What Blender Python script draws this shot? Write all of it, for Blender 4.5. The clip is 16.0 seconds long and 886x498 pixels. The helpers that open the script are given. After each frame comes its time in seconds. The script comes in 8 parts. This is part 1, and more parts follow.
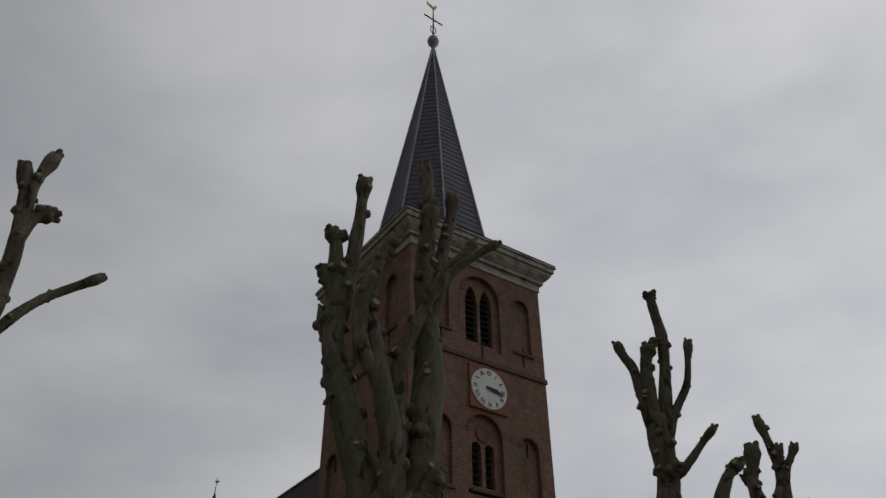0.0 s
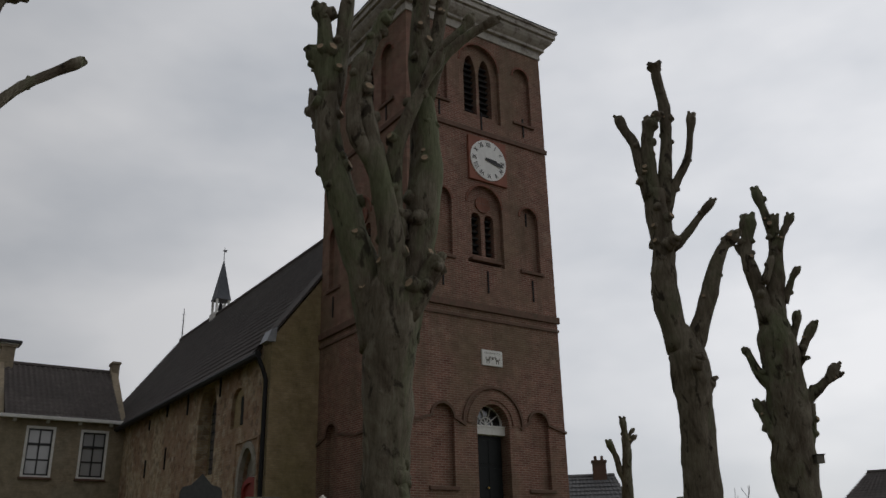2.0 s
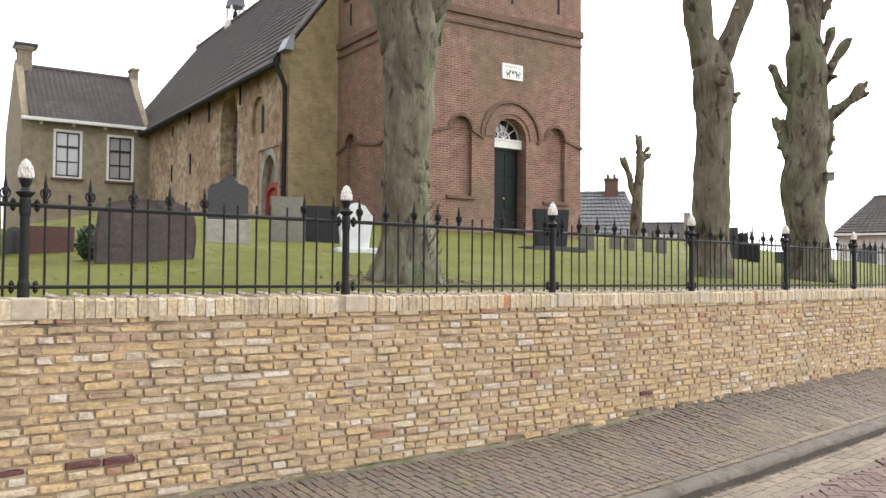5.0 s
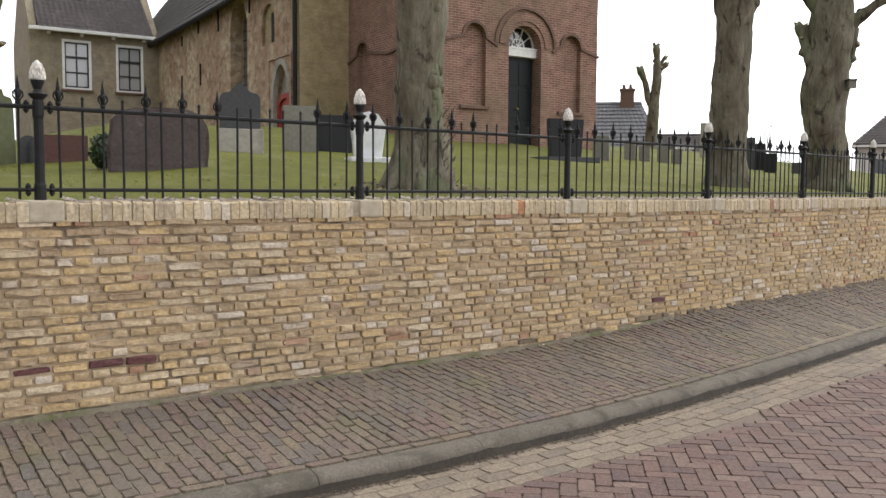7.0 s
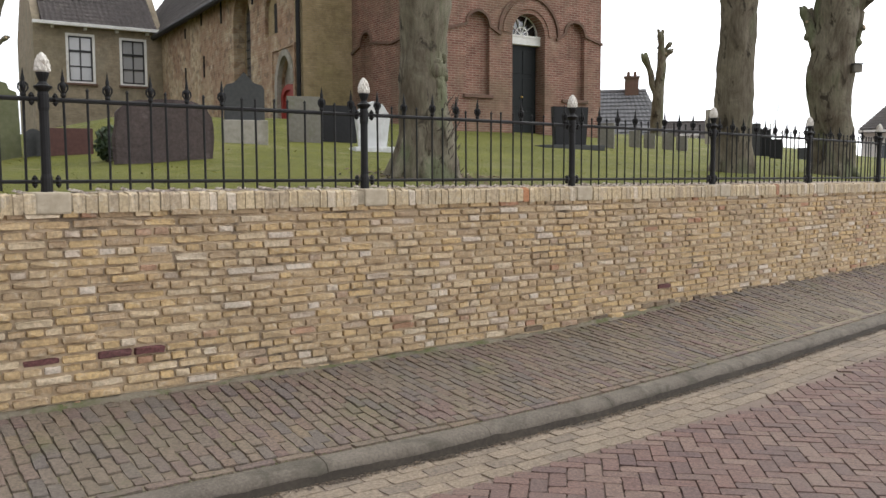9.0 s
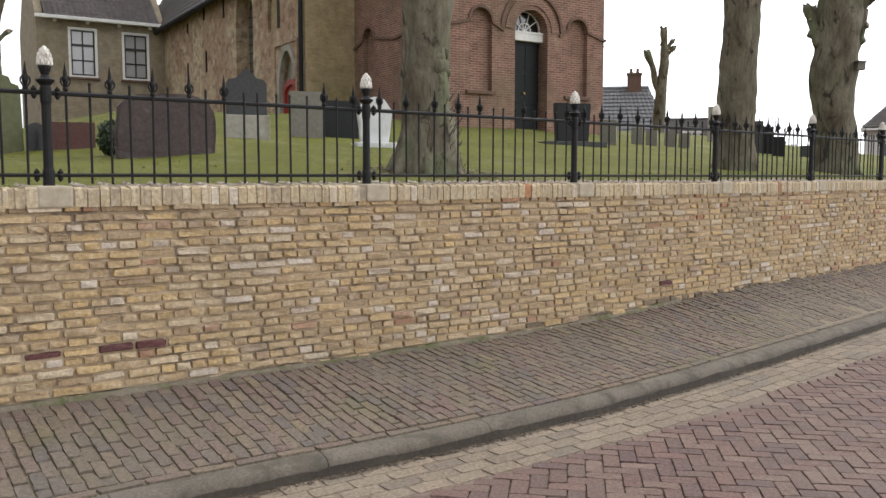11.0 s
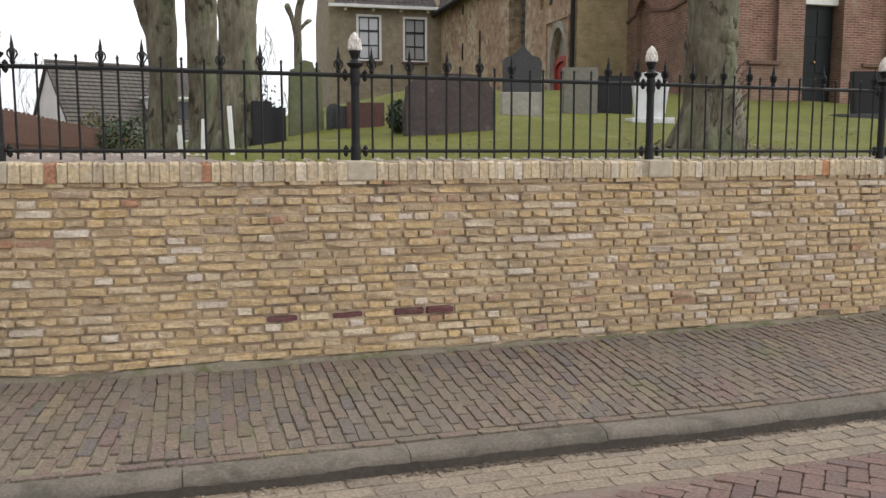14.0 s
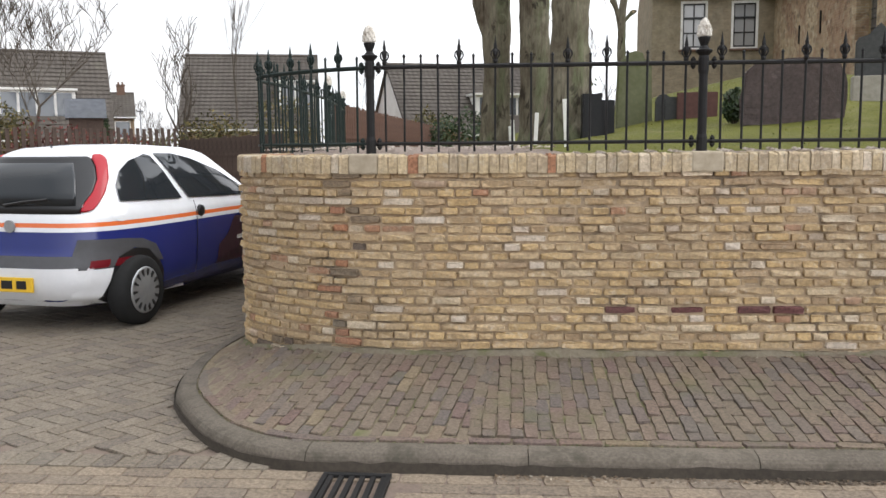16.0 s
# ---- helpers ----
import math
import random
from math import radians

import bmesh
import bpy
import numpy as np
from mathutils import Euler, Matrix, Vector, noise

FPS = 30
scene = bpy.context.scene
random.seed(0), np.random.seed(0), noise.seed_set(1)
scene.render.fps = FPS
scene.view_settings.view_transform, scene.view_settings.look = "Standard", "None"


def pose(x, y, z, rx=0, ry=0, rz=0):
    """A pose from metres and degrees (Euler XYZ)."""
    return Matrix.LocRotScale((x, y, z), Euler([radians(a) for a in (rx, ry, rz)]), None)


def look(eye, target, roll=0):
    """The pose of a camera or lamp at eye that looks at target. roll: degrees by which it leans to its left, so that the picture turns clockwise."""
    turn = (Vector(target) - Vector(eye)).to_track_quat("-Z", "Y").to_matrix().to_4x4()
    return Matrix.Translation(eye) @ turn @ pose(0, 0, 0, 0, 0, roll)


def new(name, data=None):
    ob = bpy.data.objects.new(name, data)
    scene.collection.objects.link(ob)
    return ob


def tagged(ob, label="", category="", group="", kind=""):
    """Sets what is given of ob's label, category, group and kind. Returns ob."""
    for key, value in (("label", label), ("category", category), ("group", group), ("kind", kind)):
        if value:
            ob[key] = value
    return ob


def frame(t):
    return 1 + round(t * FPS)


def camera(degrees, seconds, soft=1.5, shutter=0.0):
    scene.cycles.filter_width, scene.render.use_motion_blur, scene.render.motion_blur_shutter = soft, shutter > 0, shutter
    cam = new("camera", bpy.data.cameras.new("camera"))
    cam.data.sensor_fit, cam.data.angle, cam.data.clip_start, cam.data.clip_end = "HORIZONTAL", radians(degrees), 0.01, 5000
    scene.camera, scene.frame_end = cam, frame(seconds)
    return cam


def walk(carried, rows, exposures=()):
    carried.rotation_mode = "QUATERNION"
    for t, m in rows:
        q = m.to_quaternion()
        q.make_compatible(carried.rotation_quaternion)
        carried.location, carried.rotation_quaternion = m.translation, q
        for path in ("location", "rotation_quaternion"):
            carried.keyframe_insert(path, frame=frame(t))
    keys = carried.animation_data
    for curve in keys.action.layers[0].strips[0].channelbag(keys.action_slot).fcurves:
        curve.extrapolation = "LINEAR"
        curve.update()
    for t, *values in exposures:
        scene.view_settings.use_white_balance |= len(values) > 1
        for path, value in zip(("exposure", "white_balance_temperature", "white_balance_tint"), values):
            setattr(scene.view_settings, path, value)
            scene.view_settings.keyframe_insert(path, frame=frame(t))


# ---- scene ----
cam = camera(55.30, 16.0, soft=1.5)
# seconds, eye, heading to the left of +y, tilt upwards, lean to the left
PATH = [
    (0, (-0.002, -0.145, 1.399), -0.32, 36.52, -0.47),
    (0.5, (-0.001, -0.095, 1.469), -0.40, 32.94, -0.09),
    (1, (-0.007, -0.062, 1.579), -1.12, 29.05, -0.34),
    (1.5, (-0.000, -0.020, 1.631), -0.74, 24.62, -1.15),
    (2, (0.026, -0.037, 1.704), -0.08, 20.70, -1.36),
    (2.5, (0.026, -0.066, 1.679), 0.16, 16.85, -0.85),
    (3, (0.018, -0.071, 1.645), 0.60, 13.74, 0.28),
    (3.5, (0.015, -0.057, 1.620), 0.72, 10.51, 0.09),
    (4, (0.010, -0.050, 1.606), 0.77, 7.10, -0.48),
    (4.5, (0.010, -0.050, 1.582), 0.92, 4.64, -0.03),
    (5, (0.003, -0.054, 1.559), 1.30, 1.78, 0.44),
    (7.5, (-0.007, -0.053, 1.491), 2.42, -4.74, 0.11),
    (8, (-0.006, -0.060, 1.486), 2.58, -5.20, -0.24),
    (8.5, (-0.005, -0.065, 1.485), 2.54, -4.94, 0.22),
    (9, (-0.006, -0.064, 1.485), 2.50, -4.74, -0.21),
    (11.5, (-0.007, -0.061, 1.482), 2.53, -5.25, 0.19),
    (12, (-0.008, -0.053, 1.484), 2.33, -5.53, 0.16),
    (12.5, (-0.021, -0.067, 1.484), 3.38, -5.50, 0.42),
    (13, (-0.044, -0.092, 1.476), 8.92, -5.99, -0.19),
    (13.5, (-0.080, -0.130, 1.471), 14.80, -5.78, 0.27),
    (14, (-0.113, -0.135, 1.474), 20.25, -6.57, 0.01),
    (14.5, (-0.150, -0.153, 1.472), 26.22, -6.55, -0.30),
    (15, (-0.184, -0.172, 1.472), 31.12, -6.43, -0.71),
    (15.5, (-0.225, -0.198, 1.465), 36.34, -6.68, -0.62),
    (16, (-0.253, -0.229, 1.460), 41.19, -6.91, -0.53),
]


def aimed(eye, yaw, tilt, lean):
    a, b = radians(yaw), radians(tilt)
    way = Vector((-math.sin(a) * math.cos(b), math.cos(a) * math.cos(b), math.sin(b)))
    return look(eye, Vector(eye) + way, lean)


EXPOSURE = [
    (0.0, -1.54), (0.7, -1.54), (1.5, -1.34), (2.0, -1.12), (2.5, -0.68), (3.0, -0.18), (3.5, 0.42), (4.0, 0.97),
    (5.0, 1.42), (6.0, 1.2), (7.2, 0.85), (9.0, 0.83), (12.5, 0.84), (14.0, 0.85), (16.0, 0.93),
]
walk(cam, [(t, aimed(eye, yaw, tilt, lean)) for t, eye, yaw, tilt, lean in PATH], EXPOSURE)

# ---- sky and sun: a bright overcast day ----
world = bpy.data.worlds.new("overcast")
scene.world = world
world.use_nodes = True
wn, wl = world.node_tree.nodes, world.node_tree.links
wn.clear()
w_out = wn.new("ShaderNodeOutputWorld")
w_bg = wn.new("ShaderNodeBackground")
w_sky = wn.new("ShaderNodeTexSky")
w_sky.sky_type, w_sky.sun_disc = "NISHITA", False
w_sky.sun_elevation, w_sky.sun_rotation = radians(45), radians(45)
w_dim = wn.new("ShaderNodeVectorMath")
w_dim.operation = "SCALE"
w_dim.inputs["Scale"].default_value = 0.1
w_co = wn.new("ShaderNodeTexCoord")
w_map = wn.new("ShaderNodeMapping")
w_map.inputs["Scale"].default_value = (1.0, 1.0, 2.2)
w_n1 = wn.new("ShaderNodeTexNoise")
w_n1.inputs["Scale"].default_value, w_n1.inputs["Detail"].default_value = 1.9, 5.0
w_n1.inputs["Roughness"].default_value = 0.5
w_ramp = wn.new("ShaderNodeValToRGB")
w_ramp.color_ramp.elements[0].position, w_ramp.color_ramp.elements[0].color = 0.36, (0.64, 0.67, 0.72, 1)
w_ramp.color_ramp.elements[1].position, w_ramp.color_ramp.elements[1].color = 0.64, (1.0, 1.0, 1.02, 1)
w_mix = wn.new("ShaderNodeMix")
w_mix.data_type = "RGBA"
w_mix.inputs["Factor"].default_value = 0.93
wl.new(w_sky.outputs[0], w_dim.inputs[0])
wl.new(w_co.outputs["Generated"], w_map.inputs[0])
wl.new(w_map.outputs[0], w_n1.inputs["Vector"])
wl.new(w_n1.outputs["Fac"], w_ramp.inputs[0])
wl.new(w_dim.outputs[0], w_mix.inputs["A"])
wl.new(w_ramp.outputs[0], w_mix.inputs["B"])
# the cloud cover is thinner, and so brighter, on the sun's side
w_dot = wn.new("ShaderNodeVectorMath")
w_dot.operation = "DOT_PRODUCT"
w_dot.inputs[1].default_value = Vector((0.69, 0.56, 0.46)).normalized()
w_side = wn.new("ShaderNodeMapRange")
w_side.inputs["From Min"].default_value, w_side.inputs["From Max"].default_value = -1.0, 1.0
w_pow = wn.new("ShaderNodeMath")
w_pow.operation, w_pow.inputs[1].default_value = "POWER", 1.5
w_gain = wn.new("ShaderNodeMath")
w_gain.operation, w_gain.inputs[1].default_value, w_gain.inputs[2].default_value = "MULTIPLY_ADD", 1.65, 0.35
w_thin = wn.new("ShaderNodeVectorMath")
w_thin.operation = "SCALE"
wl.new(w_co.outputs["Generated"], w_dot.inputs[0])
wl.new(w_dot.outputs["Value"], w_side.inputs["Value"])
wl.new(w_mix.outputs["Result"], w_thin.inputs[0])
wl.new(w_side.outputs[0], w_pow.inputs[0])
wl.new(w_pow.outputs[0], w_gain.inputs[0])
wl.new(w_gain.outputs[0], w_thin.inputs["Scale"])
wl.new(w_thin.outputs[0], w_bg.inputs["Color"])
w_bg.inputs["Strength"].default_value = 1.0
wl.new(w_bg.outputs[0], w_out.inputs[0])

sun = new("sun", bpy.data.lights.new("sun", "SUN"))
sun.data.energy, sun.data.angle, sun.data.color = 0.5, radians(30), (1.0, 0.97, 0.93)
sun.matrix_world = look((0, 0, 60), Vector((0, 0, 60)) - Vector((0.5, 0.5, 0.71)))

# ---- materials ----
def nodes_of(name, rough=0.8, metal=0.0, spec=0.3):
    m = bpy.data.materials.new(name)
    m.use_nodes = True
    t = m.node_tree
    b = t.nodes["Principled BSDF"]
    b.inputs["Roughness"].default_value = rough
    b.inputs["Metallic"].default_value = metal
    b.inputs["Specular IOR Level"].default_value = spec
    return m, t.nodes, t.links, b


def coords(n, l, scale=(1, 1, 1)):
    co, mp = n.new("ShaderNodeTexCoord"), n.new("ShaderNodeMapping")
    mp.inputs["Scale"].default_value = scale
    l.new(co.outputs["Object"], mp.inputs[0])
    return mp.outputs[0]


def noise_of(n, l, vec, scale, detail=4.0, rough=0.6, distort=0.0):
    k = n.new("ShaderNodeTexNoise")
    k.inputs["Scale"].default_value, k.inputs["Detail"].default_value = scale, detail
    k.inputs["Roughness"].default_value, k.inputs["Distortion"].default_value = rough, distort
    l.new(vec, k.inputs["Vector"])
    return k.outputs["Fac"]


def ramp_of(n, l, fac, stops):
    r = n.new("ShaderNodeValToRGB")
    e = r.color_ramp.elements
    while len(e) < len(stops):
        e.new(0.5)
    for k, (p, c) in zip(e, stops):
        k.position, k.color = p, (*c, 1)
    l.new(fac, r.inputs[0])
    return r.outputs[0]


def mixed(n, l, a, b, fac, kind="MIX"):
    x = n.new("ShaderNodeMix")
    x.data_type, x.blend_type = "RGBA", kind
    for key, v in (("A", a), ("B", b), ("Factor", fac)):
        if isinstance(v, (int, float)):
            x.inputs[key].default_value = v
        elif isinstance(v, tuple):
            x.inputs[key].default_value = (*v, 1)
        else:
            l.new(v, x.inputs[key])
    return x.outputs["Result"]


def calc(n, l, op, a, b=0.0):
    x = n.new("ShaderNodeMath")
    x.operation = op
    for i, v in enumerate((a, b)):
        if isinstance(v, (int, float)):
            x.inputs[i].default_value = v
        else:
            l.new(v, x.inputs[i])
    return x.outputs[0]


def relief(n, l, b, height, strength=0.4, dist=0.01):
    k = n.new("ShaderNodeBump")
    k.inputs["Strength"].default_value, k.inputs["Distance"].default_value = strength, dist
    l.new(height, k.inputs["Height"])
    l.new(k.outputs[0], b.inputs["Normal"])


def surface(name, dark, light, scale=6.0, big=0.7, rough=0.85, metal=0.0, bump=0.3, dist=0.006, stain=None, stain_at=(0.5, 0.7), stretch=(1, 1, 1), spec=0.3):
    """A worn surface: fine grain between two colours, large drifts, and stains of a third colour."""
    m, n, l, b = nodes_of(name, rough, metal, spec)
    v = coords(n, l, stretch)
    fine, wide = noise_of(n, l, v, scale, 6.0), noise_of(n, l, v, big, 3.0)
    both = calc(n, l, "ADD", calc(n, l, "MULTIPLY", fine, 0.6), calc(n, l, "MULTIPLY", wide, 0.4))
    c = ramp_of(n, l, both, [(0.32, dark), (0.68, light)])
    if stain:
        k = noise_of(n, l, v, big * 2.3, 5.0, 0.7, 0.4)
        c = mixed(n, l, c, stain, ramp_of(n, l, k, [(stain_at[0], (0, 0, 0)), (stain_at[1], (1, 1, 1))]))
    l.new(c, b.inputs["Base Color"])
    relief(n, l, b, noise_of(n, l, v, scale * 2.5, 6.0, 0.7), bump, dist)
    return m


def pieces_mat(name, stops, rough=0.88, grain=60.0, stain=(0.2, 0.19, 0.16), amount=0.5, drift=1.3, bump=0.5, moss=None, bloom=None, fleck=0.8):
    """For bricks and setts: every piece takes its own colour out of the stops."""
    m, n, l, b = nodes_of(name, rough)
    info, geo = n.new("ShaderNodeObjectInfo"), n.new("ShaderNodeNewGeometry")
    own = calc(n, l, "FRACT", calc(n, l, "ADD", info.outputs["Random"], geo.outputs["Random Per Island"]))
    c = ramp_of(n, l, own, stops)
    pos = geo.outputs["Position"]
    fine = noise_of(n, l, pos, grain, 5.0, 0.7)
    c = mixed(n, l, c, ramp_of(n, l, fine, [(0.33, (0.42, 0.42, 0.42)), (0.66, (1.32, 1.32, 1.32))]), fleck, "MULTIPLY")
    wide = noise_of(n, l, pos, drift, 5.0, 0.65)
    c = mixed(n, l, c, stain, calc(n, l, "MULTIPLY", ramp_of(n, l, wide, [(0.45, (0, 0, 0)), (0.75, (1, 1, 1))]), amount))
    if bloom:
        k = noise_of(n, l, pos, 17.0, 6.0, 0.75, 0.6)
        c = mixed(n, l, c, bloom, ramp_of(n, l, k, [(0.53, (0, 0, 0)), (0.68, (0.65, 0.65, 0.65))]))
        k = noise_of(n, l, pos, 31.0, 5.0, 0.8, 0.4)
        c = mixed(n, l, c, tuple(x * 0.35 for x in bloom), ramp_of(n, l, k, [(0.58, (0, 0, 0)), (0.7, (0.6, 0.6, 0.6))]))
    if moss:
        k = noise_of(n, l, pos, 2.1, 6.0, 0.7)
        c = mixed(n, l, c, moss, ramp_of(n, l, k, [(0.55, (0, 0, 0)), (0.72, (0.6, 0.6, 0.6))]))
    l.new(c, b.inputs["Base Color"])
    relief(n, l, b, noise_of(n, l, pos, grain * 1.7, 4.0, 0.7), bump, 0.004)
    return m


def brickwork(name, one, two, mortar, length=0.21, height=0.055, joint=0.009, patch=None, patch_at=(0.5, 0.62), green=None, pale=None, rough=0.9, blocks=False, streak=None, patch_size=0.8):
    """Far brickwork on walls that run along the thing's own x or y."""
    m, n, l, b = nodes_of(name, rough, 0, 0.2)
    co, sp, cb = n.new("ShaderNodeTexCoord"), n.new("ShaderNodeSeparateXYZ"), n.new("ShaderNodeCombineXYZ")
    l.new(co.outputs["Object"], sp.inputs[0])
    l.new(calc(n, l, "ADD", sp.outputs[0], sp.outputs[1]), cb.inputs[0])
    l.new(sp.outputs[2], cb.inputs[1])
    t = n.new("ShaderNodeTexBrick")
    t.inputs["Scale"].default_value = 1.0
    t.inputs["Brick Width"].default_value, t.inputs["Row Height"].default_value = length, height
    t.inputs["Mortar Size"].default_value, t.inputs["Mortar Smooth"].default_value = joint, 0.3
    t.inputs["Bias"].default_value = 0.0
    t.inputs["Color1"].default_value, t.inputs["Color2"].default_value = (*one, 1), (*two, 1)
    t.inputs["Mortar"].default_value = (*mortar, 1)
    l.new(cb.outputs[0], t.inputs["Vector"])
    v = co.outputs["Object"]
    c = t.outputs["Color"]
    if patch:
        k = noise_of(n, l, v, patch_size, 6.0, 0.65, 0.3)
        c = mixed(n, l, c, mixed(n, l, patch, c, 0.45), ramp_of(n, l, k, [(patch_at[0], (0, 0, 0)), (patch_at[1], (1, 1, 1))]))
    if pale:
        k = noise_of(n, l, v, 1.7, 7.0, 0.75, 0.5)
        c = mixed(n, l, c, pale, ramp_of(n, l, k, [(0.58, (0, 0, 0)), (0.72, (0.8, 0.8, 0.8))]))
    if green:
        k = noise_of(n, l, v, 0.35, 4.0, 0.6)
        c = mixed(n, l, c, green, ramp_of(n, l, k, [(0.48, (0, 0, 0)), (0.7, (0.7, 0.7, 0.7))]))
    if streak:
        mp = n.new("ShaderNodeMapping")
        mp.inputs["Scale"].default_value = (1.0, 1.0, 0.22)
        l.new(v, mp.inputs[0])
        k = noise_of(n, l, mp.outputs[0], 1.5, 6.0, 0.7)
        c = mixed(n, l, c, streak, ramp_of(n, l, k, [(0.5, (0, 0, 0)), (0.7, (0.7, 0.7, 0.7))]))
    if blocks:
        # odd stones and repairs let into the wall
        vo = n.new("ShaderNodeTexVoronoi")
        vo.inputs["Scale"].default_value = 5.5
        l.new(cb.outputs[0], vo.inputs["Vector"])
        hue = n.new("ShaderNodeSeparateColor")
        l.new(vo.outputs["Color"], hue.inputs[0])
        c = mixed(n, l, c, ramp_of(n, l, hue.outputs[1], [(0.0, (0.5, 0.44, 0.33)), (0.4, (0.36, 0.25, 0.14)), (0.7, (0.2, 0.1, 0.065)), (0.9, (0.13, 0.105, 0.08))]), ramp_of(n, l, hue.outputs[0], [(0.6, (0, 0, 0)), (0.64, (0.5, 0.5, 0.5))]))
    drift = noise_of(n, l, v, 3.1, 6.0, 0.7)
    c = mixed(n, l, c, ramp_of(n, l, drift, [(0.3, (0.6, 0.6, 0.6)), (0.7, (1.2, 1.2, 1.2))]), 0.8, "MULTIPLY")
    l.new(c, b.inputs["Base Color"])
    relief(n, l, b, calc(n, l, "SUBTRACT", calc(n, l, "MULTIPLY", drift, 0.3), t.outputs["Fac"]), 0.6, 0.012)
    return m


def plain(name, c, rough=0.5, metal=0.0, spec=0.5):
    m, n, l, b = nodes_of(name, rough, metal, spec)
    v = coords(n, l)
    k = noise_of(n, l, v, 14.0, 5.0, 0.7)
    lo, hi = tuple(x * 0.85 for x in c), tuple(min(1, x * 1.08) for x in c)
    l.new(ramp_of(n, l, k, [(0.3, lo), (0.7, hi)]), b.inputs["Base Color"])
    return m


def glass_of(name, tint=(0.02, 0.025, 0.03), rough=0.04, coat=0.6, spec=0.9):
    m, n, l, b = nodes_of(name, rough, 0, spec)
    b.inputs["Base Color"].default_value = (*tint, 1)
    b.inputs["Coat Weight"].default_value = coat
    b.inputs["Coat Roughness"].default_value = 0.03
    return m


M_YELLOW = pieces_mat("yellow_brick", [
    (0, (0.467, 0.333, 0.173)), (0.16, (0.539, 0.380, 0.191)), (0.3, (0.414, 0.295, 0.170)), (0.42, (0.512, 0.384, 0.234)), (0.54, (0.467, 0.342, 0.195)),
    (0.66, (0.360, 0.257, 0.161)), (0.76, (0.502, 0.362, 0.199)), (0.86, (0.548, 0.441, 0.303)), (0.92, (0.606, 0.523, 0.428)), (0.965, (0.387, 0.287, 0.199)), (0.99, (0.389, 0.210, 0.126))],
    amount=0.45, stain=(0.27, 0.215, 0.145), drift=1.1, bump=0.9, bloom=(0.58, 0.5, 0.39), fleck=0.6, grain=45.0)
M_SOOT = pieces_mat("damp_brick", [(0.0, (0.17, 0.13, 0.09)), (0.6, (0.26, 0.19, 0.12)), (1.0, (0.13, 0.1, 0.08))], amount=0.4)
M_LITTER = pieces_mat("litter", [(0.0, (0.1, 0.07, 0.045)), (0.5, (0.2, 0.14, 0.09)), (0.85, (0.09, 0.08, 0.065)), (0.97, (0.42, 0.36, 0.28))], grain=30, amount=0.2)
M_MOSSGREEN = pieces_mat("moss", [(0.0, (0.05, 0.055, 0.02)), (0.6, (0.085, 0.09, 0.03)), (0.95, (0.12, 0.1, 0.05))], grain=30, amount=0.2)
M_PURPLE = pieces_mat("dark_brick", [(0.0, (0.1, 0.045, 0.045)), (1.0, (0.14, 0.06, 0.055))], amount=0.3)
M_ORANGE = pieces_mat("orange_brick", [(0.0, (0.42, 0.2, 0.1)), (1.0, (0.34, 0.17, 0.1))], amount=0.3)
M_MORTAR = surface("mortar", (0.33, 0.25, 0.165), (0.5, 0.39, 0.265), 40, 1.5, 0.95, bump=0.6, stain=(0.13, 0.105, 0.08), stain_at=(0.52, 0.7))
M_COPING = pieces_mat("coping_brick", [(0.0, (0.470, 0.364, 0.224)), (0.3, (0.560, 0.448, 0.286)), (0.55, (0.403, 0.319, 0.218)), (0.8, (0.515, 0.403, 0.246)), (0.95, (0.582, 0.493, 0.381))], amount=0.5, stain=(0.22, 0.19, 0.145), drift=2.0, bloom=(0.52, 0.47, 0.38), bump=0.9, fleck=0.6, grain=45.0)
M_COPEMORTAR = surface("coping_mortar", (0.3, 0.245, 0.17), (0.46, 0.38, 0.27), 40, 1.5, 0.95, bump=0.6, stain=(0.2, 0.175, 0.13))
M_BLOCK = surface("concrete_block", (0.33, 0.28, 0.2), (0.48, 0.41, 0.31), 25, 2, 0.9, bump=0.5, stain=(0.26, 0.22, 0.165))
M_CLINKER = pieces_mat("clinker", [
    (0.0, (0.138, 0.107, 0.079)), (0.3, (0.163, 0.126, 0.095)), (0.5, (0.120, 0.101, 0.089)), (0.66, (0.146, 0.101, 0.086)), (0.8, (0.176, 0.138, 0.099)), (0.9, (0.142, 0.095, 0.081)), (0.985, (0.189, 0.146, 0.095))],
    stain=(0.13, 0.11, 0.08), amount=0.7, drift=0.9, moss=(0.1, 0.1, 0.045))
M_ROADBED = surface("road_sand", (0.12, 0.09, 0.072), (0.2, 0.155, 0.125), 30, 1.2, 0.95, bump=0.5)
M_PAVEBED = surface("pavement_sand", (0.15, 0.125, 0.085), (0.22, 0.185, 0.13), 30, 1.2, 0.95, bump=0.5, stain=(0.105, 0.11, 0.045), stain_at=(0.5, 0.66))
M_KERB = surface("kerb_concrete", (0.08, 0.067, 0.053), (0.18, 0.153, 0.122), 70, 2.5, 0.9, bump=0.8, dist=0.006, stain=(0.075, 0.066, 0.05), stain_at=(0.48, 0.66))
M_GUTTER = pieces_mat("yellow_sett", [(0.0, (0.194, 0.153, 0.110)), (0.5, (0.234, 0.184, 0.133)), (0.9, (0.167, 0.133, 0.101))], amount=0.3, stain=(0.22, 0.19, 0.15))
